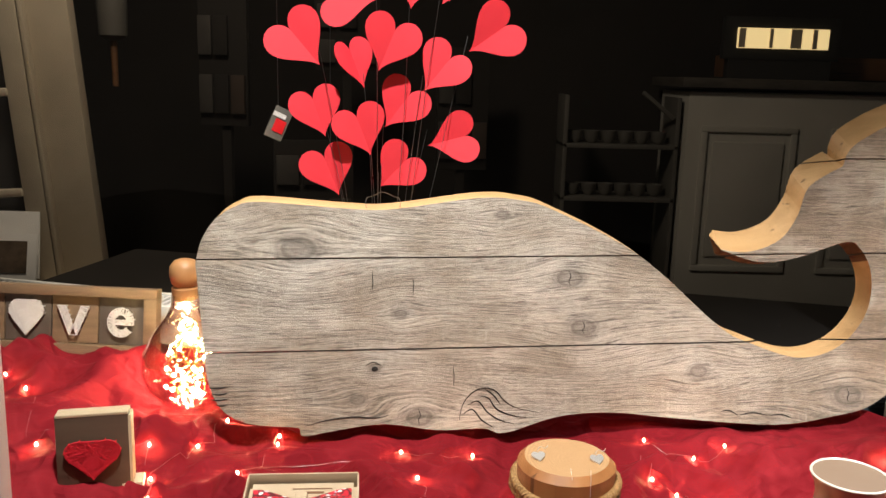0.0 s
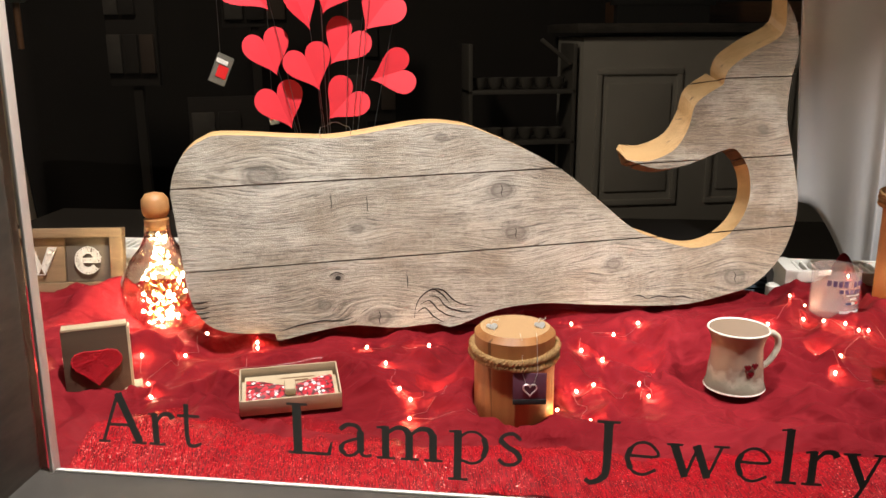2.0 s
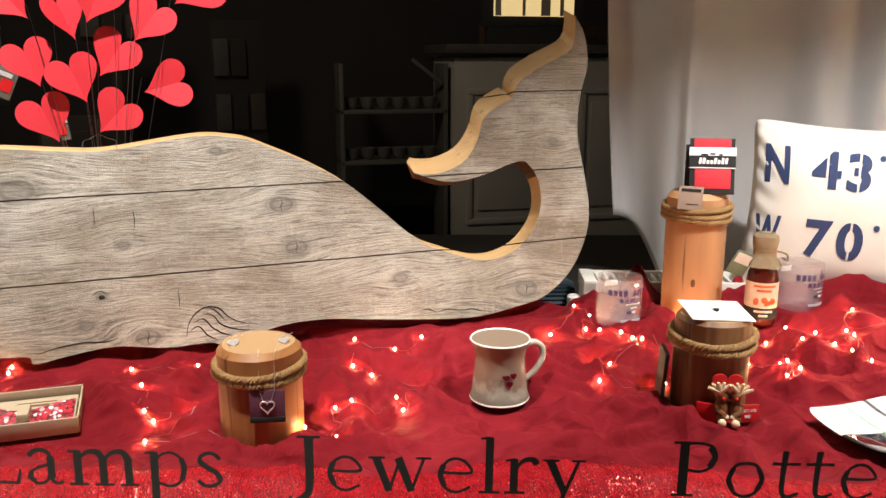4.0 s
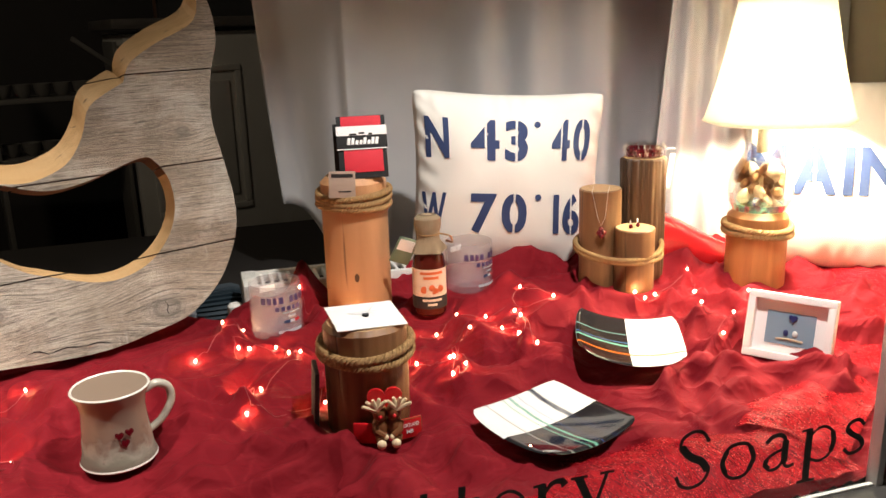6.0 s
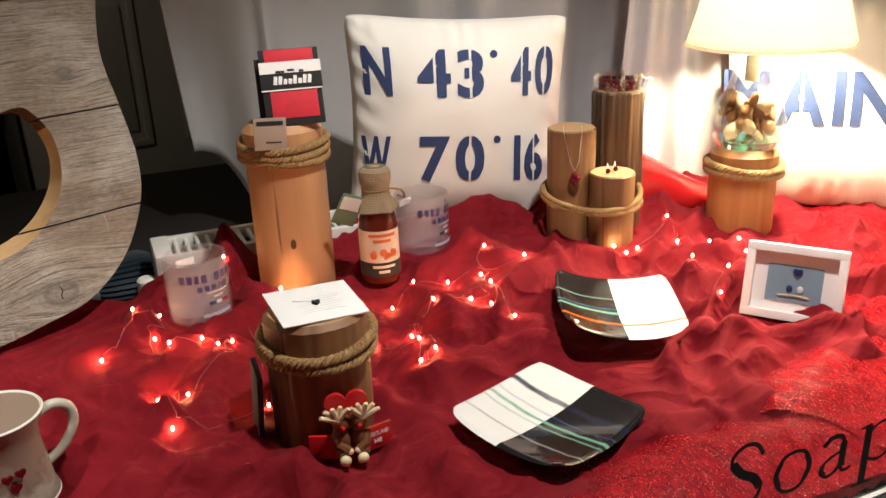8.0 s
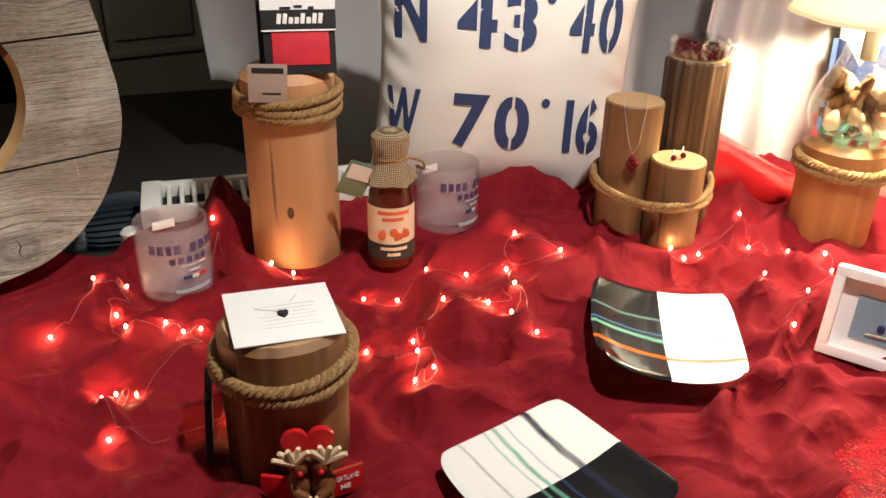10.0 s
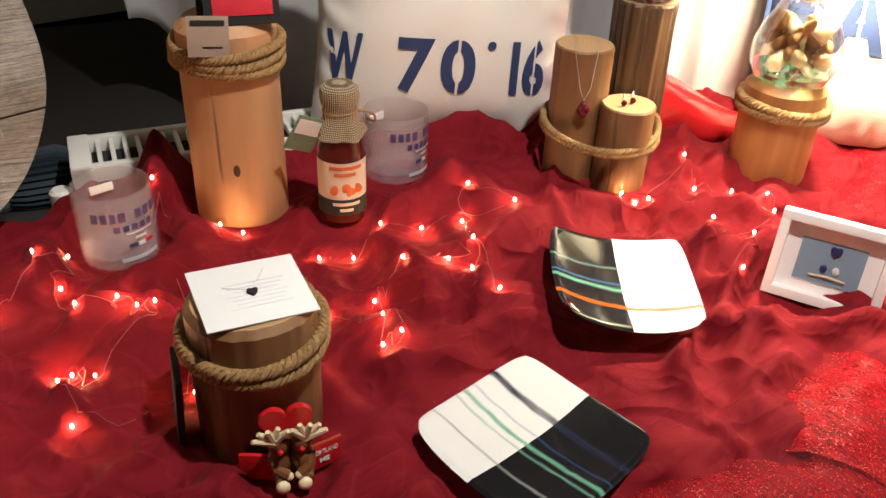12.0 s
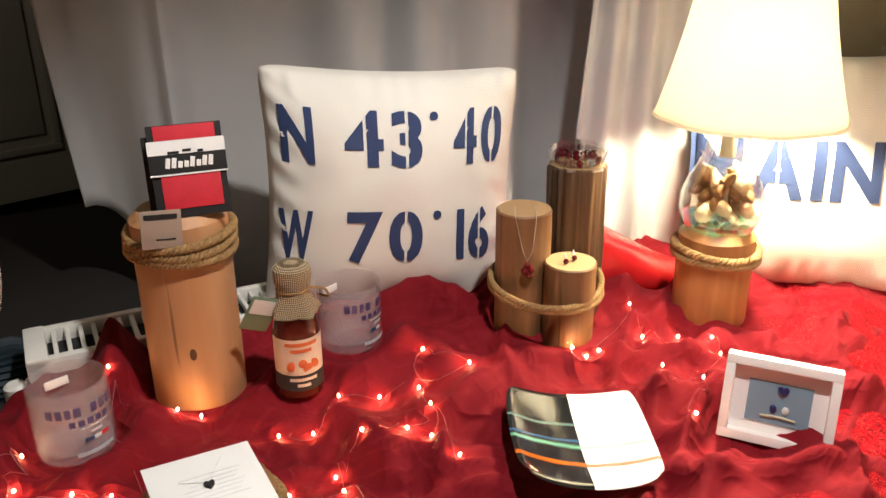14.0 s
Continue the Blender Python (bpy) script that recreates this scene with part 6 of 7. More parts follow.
def sauce_bottle():
    b = thing("sauce_bottle", pose(1.030, 1.062, bed(1.03, 1.062) + 0.003, 0, 0, -20), "small bottle of dark red cocktail sauce with burlap cap", "bottle")
    part("bottle", lathe(bmesh.new(), [(0.024, 0), (0.0268, 0.003), (0.0275, 0.012), (0.0272, 0.080), (0.0255, 0.094), (0.020, 0.110), (0.0155, 0.124), (0.0145, 0.150)], 40), M["sauce"], b)
    bm = lathe(bmesh.new(), [(0.0280, 0.016), (0.0280, 0.080)], 40, cap=False)
    lab = part("label", bm, M["label"], b, "cream paper label")
    part("lower_band", lathe(bmesh.new(), [(0.0283, 0.013), (0.0283, 0.034)], 40, cap=False), M["black"], lab, "black label band")

    def curve_bar(z, high, start, end, material, name="text_bar", r=0.0286):
        bm = bmesh.new()
        k = 8
        row = [[bm.verts.new((r * math.cos(radians(start + (end - start) * i / k)), r * math.sin(radians(start + (end - start) * i / k)), z + dz)) for dz in (0, high)] for i in range(k + 1)]
        for a, c in zip(row, row[1:]):
            bm.faces.new((a[0], c[0], c[1], a[1]))
        part(name, bm, material, lab)

    curve_bar(0.026, 0.004, -125, -58, M["label"])
    curve_bar(0.0185, 0.004, -108, -76, M["label"])
    curve_bar(0.0715, 0.0045, -132, -52, M["orange"])
    curve_bar(0.0635, 0.0045, -120, -68, M["orange"])
    bm = bmesh.new()
    for a, z, r in ((-118, 0.046, 0.0065), (-92, 0.049, 0.0055), (-78, 0.044, 0.0045), (-64, 0.047, 0.006), (-86, 0.041, 0.003)):
        ball(bm, r, (0.0282 * math.cos(radians(a)), 0.0282 * math.sin(radians(a)), z), (0.25 if abs(a + 90) > 60 else 1, 0.22, 1), 10, 8)
    part("lobster_picture", bm, M["orange"], lab, "orange printed lobster and fruit")
    cap = part("burlap_cap", lathe(bmesh.new(), [(0.0290, 0.106), (0.0270, 0.112), (0.0205, 0.123), (0.0185, 0.134), (0.0205, 0.141), (0.0225, 0.150), (0.0215, 0.160), (0.016, 0.165), (0.006, 0.166)], 60, wave=lambda a, z: 1 + (0.10 * math.sin(5 * a + 1) + 0.05 * math.sin(9 * a)) * smoothstep(0.125, 0.104, z)), M["burlap"], b, "burlap cloth cap")
    part("string", tube(bmesh.new(), [(0.0190 * math.cos(math.tau * i / 30), 0.0190 * math.sin(math.tau * i / 30), 0.1345) for i in range(30)], 0.0013, 5, True), M["rope"], cap)
    part("bow", tube(bmesh.new(), spline([(0.018, -0.006, 0.134), (0.036, -0.004, 0.128), (0.040, 0.0, 0.116), (0.030, 0.002, 0.12)], 5), 0.0016, 5), M["rope"], cap)
    tag = part("tag", block(bmesh.new(), (0.034, 0.001, 0.048), (0, 0, 0), 0.0003, Euler((radians(18), radians(22), radians(8))).to_matrix().to_4x4()), M["teal"], b, "green and white paper tag")
    tag.location = (-0.040, 0.0, 0.108)
    top = part("white_half", block(bmesh.new(), (0.028, 0.0006, 0.020), (0.0, -0.0009, 0.010), 0.0, Matrix.Identity(4)), M["white_card"], tag)
    top.matrix_basis = Euler((radians(18), radians(22), radians(8))).to_matrix().to_4x4()


sauce_bottle()


# ---------------------------------------------------------------- mug
def mug():
    g = thing("mug", pose(0.503, 0.922, bed(0.503, 0.922) + 0.006, 0, 0, 8) @ Matrix.Scale(0.95, 4), "handmade stoneware mug with red hearts and flared rim", "mug")
    part("body", lathe(bmesh.new(), [(0.040, 0.0), (0.046, 0.002), (0.047, 0.006), (0.044, 0.014), (0.0425, 0.030), (0.040, 0.055), (0.039, 0.072), (0.042, 0.086), (0.0475, 0.097), (0.0480, 0.0995)], 56), M["mug_body"], g)
    part("lining", lathe(bmesh.new(), [(0.0481, 0.0993), (0.0465, 0.1012), (0.0440, 0.099), (0.0385, 0.086), (0.0355, 0.072), (0.036, 0.040)], 56, cap=False), M["mug_in"], g, "pale glazed inside and rim")
    part("contents", lathe(bmesh.new(), [(0.0355, 0.064), (0.0355, 0.0645)], 40), M["glaze"], g)
    part("foot_ring", tube(bmesh.new(), [(0.0455 * math.cos(math.tau * i / 48), 0.0455 * math.sin(math.tau * i / 48), 0.0035) for i in range(48)], 0.0022, 6, True), M["mug_in"], g)
    pts = spline([(0.039, 0, 0.082), (0.058, 0, 0.086), (0.073, 0, 0.076), (0.074, 0, 0.056), (0.060, 0, 0.036), (0.043, 0, 0.026)], 6)
    part("handle", tube(bmesh.new(), pts, lambda t: 0.0058 - 0.001 * t, 10), M["glaze"], g)
    for a, z in ((-102, 0.044), (-86, 0.046), (-94, 0.033)):
        r = 0.0425
        m = Matrix.Translation((r * math.cos(radians(a)), r * math.sin(radians(a)), z)) @ Matrix.Rotation(radians(a + 90), 4, "Z") @ pose(0, 0, 0, 90)
        part("heart", small_heart(bmesh.new(), 0.0105, m, 0.003), M["garnet"], g, "raised red heart")


mug()


# ---------------------------------------------------------------- plates
def plate(m, w, h, material, lift_x, lift_y, label):
    bm = bmesh.new()
    n, layers = 36, []
    for dz in (0.0045, 0.0):
        grid = []
        for i in range(n + 1):
            row = []
            for j in range(n + 1):
                u, v = 2 * i / n - 1, 2 * j / n - 1
                k = 1 - 0.04 * (u * u * v * v) - 0.075 * abs(u * v) ** 7  # softly rounded corners and bowed sides
                x, y = u * k * w / 2 * (1 + 0.022 * (1 - v * v)), v * k * h / 2 * (1 + 0.022 * (1 - u * u))
                rim = max(abs(u), abs(v))
                z = lift_x * u * u + lift_y * v * v + (dz if rim < 0.98 else 0.0022)
                row.append(bm.verts.new((x, y, z)))
            grid.append(row)
        layers.append(grid)
    for k, grid in enumerate(layers):
        for i in range(n):
            for j in range(n):
                f = (grid[i][j], grid[i + 1][j], grid[i + 1][j + 1], grid[i][j + 1])
                bm.faces.new(f if k == 0 else f[::-1])
    bmesh.ops.remove_doubles(bm, verts=bm.verts, dist=0.0001)
    ob = part("plate", bm, material)
    ob.matrix_world = m
    return tagged(ob, label, "plate", "glazed square plates")


plate(pose(0.974, 0.670, -0.018, 0, 0, 95), 0.160, 0.156, M["plate_a"], 0.008, 0.008, "square glazed plate, half white half black with green bands")
plate(pose(1.190, 0.765, 0.008, 4, 5, -39), 0.152, 0.156, M["plate_b"], 0.016, 0.006, "curved square plate, half black half white with orange band")


# ---------------------------------------------------------------- picture frame
def shadow_box():
    f = thing("picture_frame", pose(1.386, 0.641, -0.022, -15.5, 0, -67), "small white shadow box frame with sea glass hearts", "picture frame")
    w, h, t, d = 0.122, 0.098, 0.0105, 0.024
    for size, at in (((w, d, t), (0, 0, t / 2)), ((w, d, t), (0, 0, h - t / 2)), ((t, d, h - 2 * t), (-w / 2 + t / 2, 0, h / 2)), ((t, d, h - 2 * t), (w / 2 - t / 2, 0, h / 2))):
        part("moulding", block(bmesh.new(), size, at, 0.001), M["white_card"], f)
    mat_board = part("mount", block(bmesh.new(), (w - 2 * t, 0.003, h - 2 * t), (0, 0.004, h / 2)), M["white_card"], f)
    part("picture", block(bmesh.new(), (0.068, 0.002, 0.048), (0, 0.0018, h / 2 - 0.002)), M["blue"], mat_board, "grey blue picture")
    turn = pose(0, 0, 0, 90)
    part("blue_heart", small_heart(bmesh.new(), 0.012, Matrix.Translation((0.003, 0.0006, h / 2 + 0.008)) @ turn, 0.003), M["sea_blue"], mat_board, "dark blue sea glass heart")
    for x, mm in ((-0.005, M["sea_blue"]), (0.008, M["sea_white"])):
        part("pebble_bird", ball(bmesh.new(), 0.005, (x, 0.0, h / 2 - 0.008), (0.8, 0.4, 1), 10, 8), mm, mat_board)
    part("driftwood", tube(bmesh.new(), [(-0.018, 0, h / 2 - 0.018), (0.0, -0.0005, h / 2 - 0.0165), (0.020, 0, h / 2 - 0.018)], 0.0016, 6), M["driftwood"], mat_board)


shadow_box()


# ---------------------------------------------------------------- clay ornament
def ornament():
    """Two seated clay deer under a red heart, before a red banner; one plain mesh."""
    mats = [M["fur"], M["antler"], M["red_clay"], M["white_card"]]
    bm = bmesh.new()

    def done(k):
        for f in bm.faces:
            if f.tag is False:
                f.material_index, f.tag = k, True

    for f in bm.faces:
        f.tag = False
    slab(bm, heart_outline(0.044, 0.036, 30), -0.003, 0.003, m=pose(-0.002, 0.003, 0.036, 90))
    block(bm, (0.030, 0.004, 0.026), (-0.028, 0.002, 0.015), 0.001, Matrix.Rotation(radians(-18), 4, "Z"))
    block(bm, (0.036, 0.004, 0.026), (0.026, 0.002, 0.016), 0.001, Matrix.Rotation(radians(18), 4, "Z"))
    done(2)
    for s in (-1, 1):
        ball(bm, 0.0125, (s * 0.0085 - 0.001, -0.003, 0.024), (0.85, 0.8, 1.25))
        ball(bm, 0.0105, (s * 0.0085 - 0.001, -0.006, 0.044), (0.9, 0.9, 1.1))
        tube(bm, [(s * 0.016, -0.006, 0.030), (s * 0.014, -0.013, 0.022), (s * 0.005, -0.015, 0.016)], 0.0042, 8)
        tube(bm, [(s * 0.012, -0.006, 0.012), (s * 0.010, -0.016, 0.010)], 0.0055, 8)
    done(0)
    for s in (-1, 1):
        ball(bm, 0.006, (s * 0.009 - 0.001, -0.019, 0.007), (1, 0.8, 1))
        ball(bm, 0.0035, (s * 0.004, -0.016, 0.015))
        for k in range(5):
            a = radians(-48 + 24 * k) + s * 0.22
            base = Vector((s * 0.0125 - 0.001, -0.010, 0.049))
            way = Vector((math.sin(a), -0.25 + 0.1 * (k % 2), 0.8 * math.cos(a)))
            tube(bm, [base, base + 0.009 * way, base + 0.020 * way], lambda t: 0.0046 * (1.05 - 0.6 * t), 7)
    done(1)
    for s in (-1, 1):
        ball(bm, 0.0026, (s * 0.0085 - 0.001, -0.0165, 0.042), u=8, v=6)
    done(2)
    text = lettering("PORTLAND", 0.0046, 0.023, 0.01, 0.0004)
    low = lettering("ME", 0.0046, 0.009, 0.01, 0.0004)
    for t, at in ((text, (0.0175, -0.0029, 0.0185)), (low, (0.023, -0.0020, 0.0105))):
        shifted(t, Matrix.Translation(at) @ Matrix.Rotation(radians(18), 4, "Z") @ pose(0, 0, 0, 90))
        tmp = bpy.data.meshes.new("letters")
        t.to_mesh(tmp)
        t.free()
        bm.from_mesh(tmp)
        bpy.data.meshes.remove(tmp)
    done(3)
    ob = part("clay_ornament", bm, mats)
    ob.matrix_world = pose(0.795, 0.772, bed(0.795, 0.772) + 0.002, -3, 0, -22)
    tagged(ob, "red and brown clay deer ornament with place name banner", "ornament")


ornament()


# ---------------------------------------------------------------- left end of the display
def heart_block():
    b = thing("string_art_block", pose(-0.438, 0.992, -0.018, -4, 0, 14), "small barn wood block with red string heart", "wood block")
    part("wood", block(bmesh.new(), (0.090, 0.026, 0.106), (0, 0.013, 0.053), 0.003), M["stained"], b)
    part("top_edge", block(bmesh.new(), (0.088, 0.027, 0.004), (0, 0.013, 0.1063), 0.0012), M["driftwood"], b, "pale sawn top")
    part("side_edge", block(bmesh.new(), (0.004, 0.026, 0.102), (0.0455, 0.013, 0.052), 0.001), M["driftwood"], b)
    part("foot", block(bmesh.new(), (0.026, 0.034, 0.012), (0.046, 0.016, 0.005), 0.002), M["driftwood"], b)
    rnd = random.Random(2)
    out = [(x, z + 0.022) for x, z in heart_outline(0.068, 0.052, 36)]
    bm = bmesh.new()
    for i in range(300):
        p, q = rnd.choice(out), rnd.choice(out)
        tube(bm, [(p[0], -0.004 - rnd.random() * 0.003, p[1]), (q[0], -0.004 - rnd.random() * 0.003, q[1])], 0.0007, 4)
    tube(bm, [(x, -0.006, z) for x, z in out], 0.0009, 5, True)
    part("string_heart", bm, M["wool_red"], b, "red string wound heart")
    for x, z in out[::2]:
        part("nail", tube(bmesh.new(), [(x, 0.002, z), (x, -0.009, z)], 0.0008, 5), M["red_gloss"], b)


heart_block()


def bow_tie_box():
    b = thing("gift_box", pose(-0.163, 0.952, bed(-0.163, 0.952) + 0.008, 8, 0, 5), "open kraft box holding a heart print bow tie", "gift box")
    w, d, h = 0.140, 0.088, 0.024
    part("bottom", block(bmesh.new(), (w, d, 0.002), (0, 0, 0.001)), M["kraft"], b)
    for size, at in (((w, 0.002, h), (0, -d / 2, h / 2)), ((w, 0.002, h), (0, d / 2, h / 2)), ((0.002, d - 0.004, h), (-w / 2, 0, h / 2)), ((0.002, d - 0.004, h), (w / 2, 0, h / 2))):
        part("side", block(bmesh.new(), size, at, 0.0004), M["kraft"], b)
    part("card", block(bmesh.new(), (w - 0.012, d - 0.012, 0.0015), (0, 0, 0.012)), M["kraft"], b)
    for i, ww in enumerate((0.050, 0.030)):
        part("text_bar", block(bmesh.new(), (ww, 0.004 - 0.002 * (1 - i), 0.0005), (0.012, 0.026 - 0.008 * i, 0.0132)), M["brown"], b)
    tie = part("bow_tie", block(bmesh.new(), (0.016, 0.030, 0.012), (0, -0.010, 0.020), 0.004), M["kraft"], b, "bow tie with knot")
    for s in (-1, 1):
        bm = bmesh.new()
        n, grid = 14, []
        for i in range(n + 1):
            t = i / n
            row = []
            for j in range(n + 1):
                v = 2 * j / n - 1
                half = 0.014 + 0.020 * smoothstep(0, 0.9, t)
                row.append(bm.verts.new((s * (0.006 + 0.056 * t), -0.010 + v * half, 0.014 + 0.009 * (1 - v * v) * math.sin(math.pi * (0.15 + 0.8 * t)) + 0.0012 * math.sin(9 * v))))
            grid.append(row)
        for i in range(n):
            for j in range(n):
                f = (grid[i][j], grid[i + 1][j], grid[i + 1][j + 1], grid[i][j + 1])
                bm.faces.new(f if s == 1 else f[::-1])
        part("wing", bm, M["hearts"], tie, "red and white heart print")


bow_tie_box()


def love_sign():
    s = thing("wooden_sign", pose(-0.497, 1.415, 0.018, -10, 0, -4), "barn wood frame sign with white string art letters", "sign")
    w, h = 0.400, 0.122
    part("backing", block(bmesh.new(), (w - 0.02, 0.010, h - 0.02), (-w / 2, 0.012, h / 2), 0.001), M["barn"], s)
    for size, at in (((w, 0.024, 0.018), (-w / 2, 0, 0.009)), ((w, 0.024, 0.018), (-w / 2, 0, h - 0.009)), ((0.024, 0.023, h - 0.036), (-0.012, 0, h / 2)), ((0.024, 0.023, h - 0.036), (-w + 0.012, 0, h / 2))):
        part("frame_piece", block(bmesh.new(), size, at, 0.002), M["barn_frame"], s)
    for i in range(4):
        part("panel", block(bmesh.new(), (0.0845, 0.006, h - 0.038), (-0.067 - 0.0875 * i, 0.004, h / 2), 0.001), M["barn"] if i % 2 == 0 else M["barn_frame"], s)
    rnd = random.Random(6)

    def wound(outline, name):
        bm = bmesh.new()
        for i in range(190):
            k = rnd.randrange(len(outline))
            p, q = outline[k], outline[(k + (rnd.randint(2, 12) if name != "heart" else rnd.randint(4, 36))) % len(outline)]
            tube(bm, [(p[0], -0.004 - rnd.random() * 0.003, p[1]), (q[0], -0.004 - rnd.random() * 0.003, q[1])], 0.0011, 4)
        ob = part(name, bm, M["wool_white"], s, "white string wound shape")
        for x, z in outline[::2]:
            part("nail", tube(bmesh.new(), [(x, 0.002, z), (x, -0.008, z)], 0.0008, 5), M["silver"], ob)

    def strung(rungs, name):
        """String wound to and fro between two rows of nails."""
        bm = bmesh.new()
        for i in range(170):
            k = rnd.randrange(len(rungs))
            p, q = rungs[k][0], rungs[min(len(rungs) - 1, max(0, k + rnd.randint(-2, 2)))][1]
            tube(bm, [(p[0], -0.004 - rnd.random() * 0.003, p[1]), (q[0], -0.004 - rnd.random() * 0.003, q[1])], 0.0009, 4)
        for side in (0, 1):
            tube(bm, [(r[side][0], -0.006, r[side][1]) for r in rungs], 0.0011, 4)
        ob = part(name, bm, M["wool_white"], s, "white string wound letter")
        for r in rungs[::2]:
            for x, z in r:
                part("nail", tube(bmesh.new(), [(x, 0.002, z), (x, -0.008, z)], 0.0008, 5), M["silver"], ob)

    bowl = [((-0.067 + 0.024 * math.cos(a), 0.060 + 0.026 * math.sin(a)), (-0.067 + 0.012 * math.cos(a), 0.060 + 0.014 * math.sin(a))) for a in np.linspace(0.0, 5.55, 26)]
    bar = [((-0.080 + 0.034 * i / 7, 0.064), (-0.080 + 0.034 * i / 7, 0.056)) for i in range(8)]
    strung(bowl[::-1] + bar[::-1], "letter_e")
    v0 = -0.1545
    down = [((v0 - 0.029 + 0.022 * i / 9, 0.086 - 0.052 * i / 9), (v0 - 0.014 + 0.014 * i / 9, 0.086 - 0.038 * i / 9)) for i in range(10)]
    rise = [((v0 + 0.007 + 0.022 * i / 9, 0.034 + 0.052 * i / 9), (v0 + 0.014 * i / 9, 0.048 + 0.038 * i / 9)) for i in range(10)]
    strung(down + rise, "letter_v")
    wound([(x - 0.242, z + 0.030) for x, z in heart_outline(0.066, 0.064, 40)], "heart")


love_sign()


def light_bottle():
    b = thing("light_bottle", pose(-0.395, 1.262, 0.002), "round glass bottle with turned stopper and warm fairy lights inside", "bottle")
    prof = [(0.030, 0.0), (0.044, 0.004), (0.066, 0.030), (0.073, 0.058), (0.068, 0.086), (0.050, 0.118), (0.030, 0.142), (0.022, 0.160), (0.021, 0.178)]
    part("glass", lathe(bmesh.new(), prof, 48, cap=False, wave=lambda a, z: 1 + 0.022 * math.sin(8 * a + z * 40)), M["amber_glass"], b).visible_shadow = False
    part("base", lathe(bmesh.new(), [(0.030, 0.0), (0.042, 0.003), (0.030, 0.010), (0.008, 0.014)], 40), M["amber_glass"], b).visible_shadow = False
    part("stopper", lathe(bmesh.new(), [(0.019, 0.170), (0.0205, 0.180), (0.021, 0.188), (0.0165, 0.191), (0.021, 0.196), (0.0235, 0.208), (0.0225, 0.222), (0.016, 0.231), (0.006, 0.234)], 32), M["cork"], b, "turned wooden stopper")
    rnd = random.Random(9)
    pts = []
    for i in range(44):
        z = 0.012 + 0.120 * abs(math.sin(i * 0.37)) ** 2.4
        lim = 0.058 * math.sin(math.pi * min(0.95, (z + 0.035) / 0.19))
        a = i * 1.9 + rnd.random()
        pts.append((lim * (0.2 + 0.6 * rnd.random()) * math.cos(a), lim * (0.2 + 0.6 * rnd.random()) * math.sin(a), z))
    part("wire", tube(bmesh.new(), spline(pts, 4), 0.0010, 5), M["brass"], b, "gold coloured wire")
    for p in pts:
        part("bulb", ball(bmesh.new(), 0.0028, p, u=8, v=6), M["bottle_bulb"], b)


light_bottle()

# dark glittering roll on the boards behind the whale
roll = thing("scarf_roll", pose(0.62, 1.50, -0.045, 0, 0, -12), "dark rolled scarf with silver sequins and teal fringe", "scarf")
part("roll", shifted(lathe(bmesh.new(), [(0.034, 0), (0.040, 0.01), (0.041, 0.12), (0.036, 0.13)], 32), pose(0, 0, 0, 0, 90, 0)), M["sequin"], roll)
part("fringe", shifted(lathe(bmesh.new(), [(0.036, 0.128), (0.042, 0.15), (0.044, 0.20), (0.038, 0.215)], 90, wave=lambda a, z: 1 + 0.06 * math.sin(30 * a)), pose(0, 0, 0, 0, 90, 0)), M["teal_fringe"], roll)


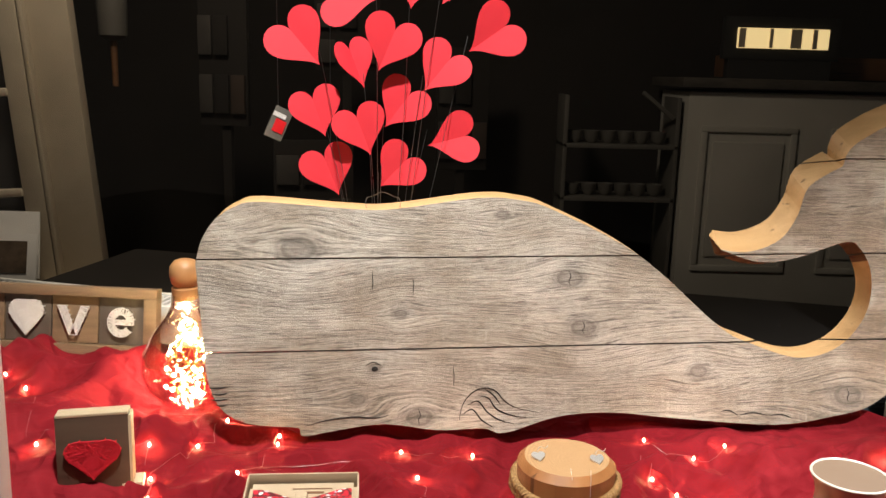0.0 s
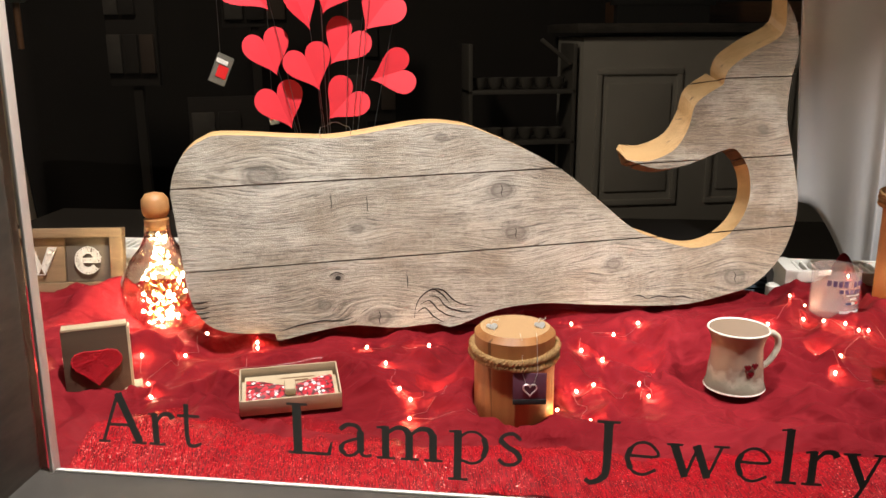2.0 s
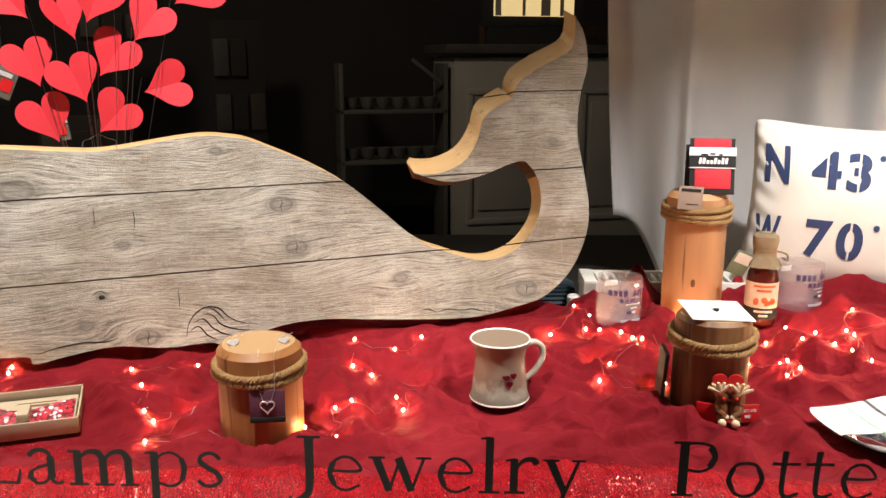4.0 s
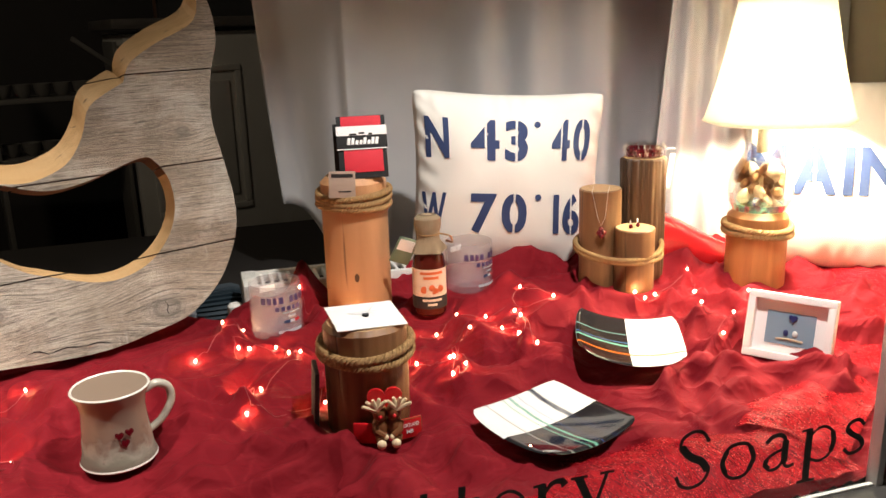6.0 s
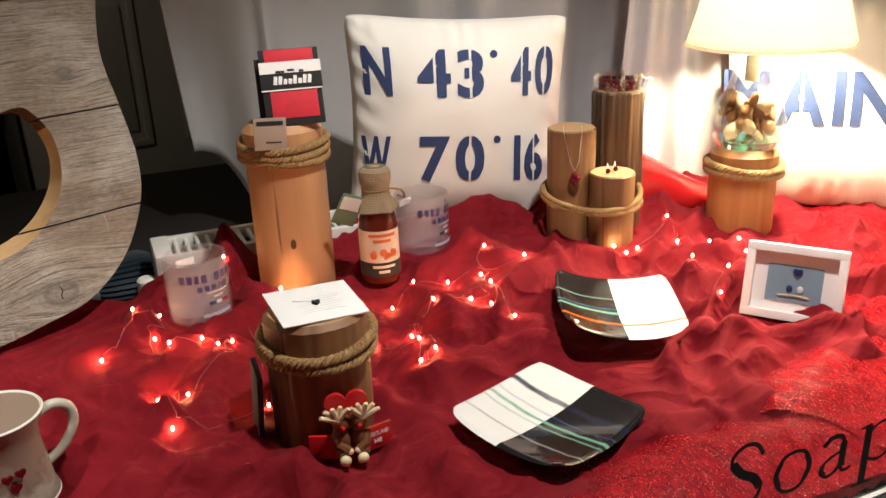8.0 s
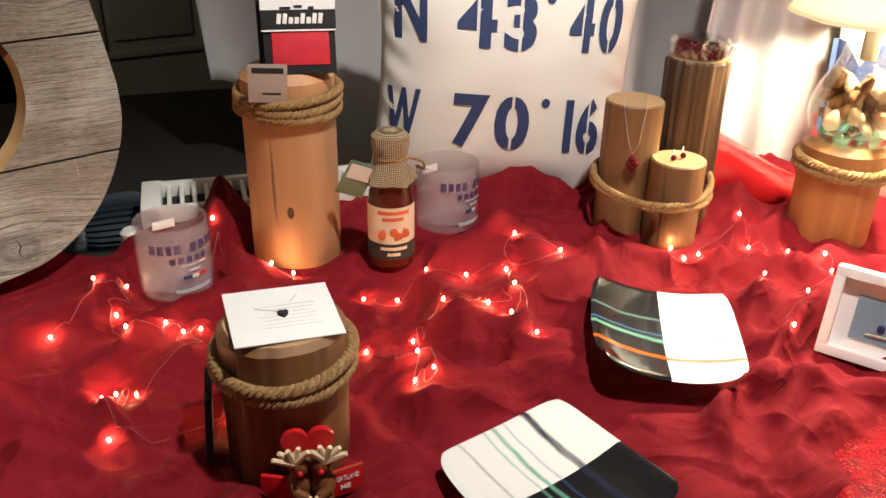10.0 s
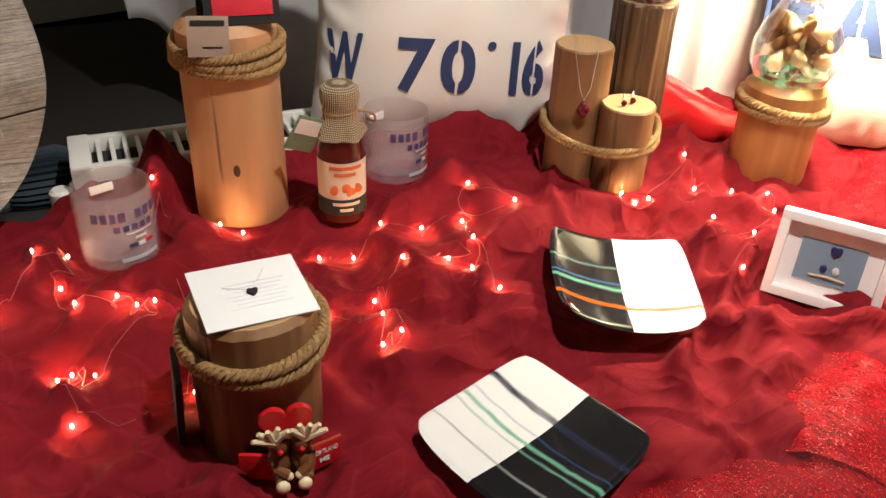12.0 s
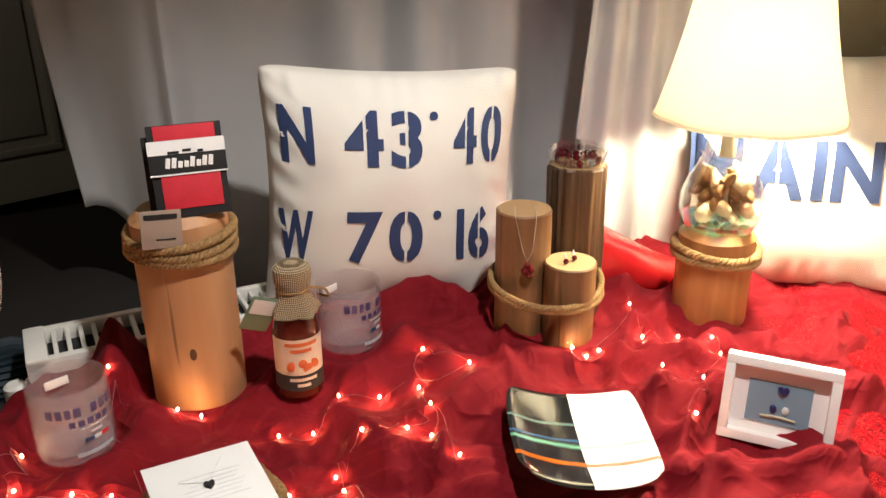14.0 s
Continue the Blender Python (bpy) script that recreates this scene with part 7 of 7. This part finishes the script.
# ---------------------------------------------------------------- fairy lights
def fairy_string(label, spots):
    st = thing("fairy_lights", Matrix.Identity(4), label, "fairy lights", "strings of fairy lights")
    pts = [Vector((x, y, cloth_height(x, y) + 0.0022)) for x, y in spots]
    way = []
    for a, b in zip(pts, pts[1:]):
        for k in range(8):
            t = k / 8
            x, y = a.x + (b.x - a.x) * t + 0.008 * math.sin(7 * t + 40 * a.x), a.y + (b.y - a.y) * t + 0.008 * math.sin(6 * t + 30 * a.y)
            way.append((x, y, cloth_height(x, y) + 0.0006))
    part("wire", tube(bmesh.new(), way, 0.0005, 4), M["wire"], st)
    one = part("bulb", ball(bmesh.new(), 0.0013, (0, 0, 0.0022), (1, 1, 1.7), 8, 6), M["bulb"], st)
    for i, p in enumerate(pts):
        ob = one if i == 0 else new("bulb", one.data)
        ob.parent = st
        ob.location = p


WARM = "string of tiny warm fairy lights laid on the red cloth"
fairy_string(WARM, [(-0.715, 1.311), (-0.687, 1.268), (-0.656, 1.258), (-0.542, 1.054), (-0.395, 1.074), (-0.363, 0.972), (-0.379, 1.029), (-0.335, 1.100), (-0.309, 1.165), (-0.248, 1.183), (-0.224, 1.128), (-0.221, 1.096), (-0.264, 1.038), (-0.046, 1.103), (0.056, 1.094)])
fairy_string(WARM, [(-0.020, 1.015), (-0.006, 0.923), (0.008, 0.902), (0.059, 0.962), (0.075, 0.955), (0.090, 0.953), (0.002, 0.853), (0.208, 0.851), (0.248, 0.823), (0.255, 0.916), (0.278, 0.907), (0.340, 0.889), (0.345, 0.863), (0.389, 0.983), (0.320, 0.998), (0.295, 1.030), (0.311, 1.145), (0.373, 1.102), (0.423, 1.122)])
fairy_string(WARM, [(0.645, 1.090), (0.700, 1.125), (0.733, 1.130), (0.712, 1.095), (0.710, 1.033), (0.749, 1.032), (0.761, 1.013), (0.779, 1.013), (0.698, 0.959), (0.683, 0.981), (0.670, 0.980), (0.662, 0.915), (0.768, 0.905), (0.855, 1.197), (0.891, 1.100), (0.914, 1.092)])
fairy_string(WARM, [(0.898, 0.943), (0.922, 0.921), (0.950, 0.863), (0.931, 0.835), (0.950, 0.831), (0.974, 0.913), (1.017, 0.922), (1.058, 0.895), (1.096, 0.900), (1.069, 0.868), (1.070, 0.825), (1.120, 0.948), (1.155, 0.981), (1.182, 0.927), (1.083, 0.976), (1.049, 1.011), (0.996, 0.987), (0.965, 1.010)])
fairy_string(WARM, [(1.307, 0.872), (1.310, 0.852), (1.325, 0.845), (1.442, 0.885), (1.412, 0.841), (1.447, 0.810), (1.455, 0.767), (1.440, 0.745), (1.346, 0.767), (1.375, 0.729), (1.325, 0.705)])
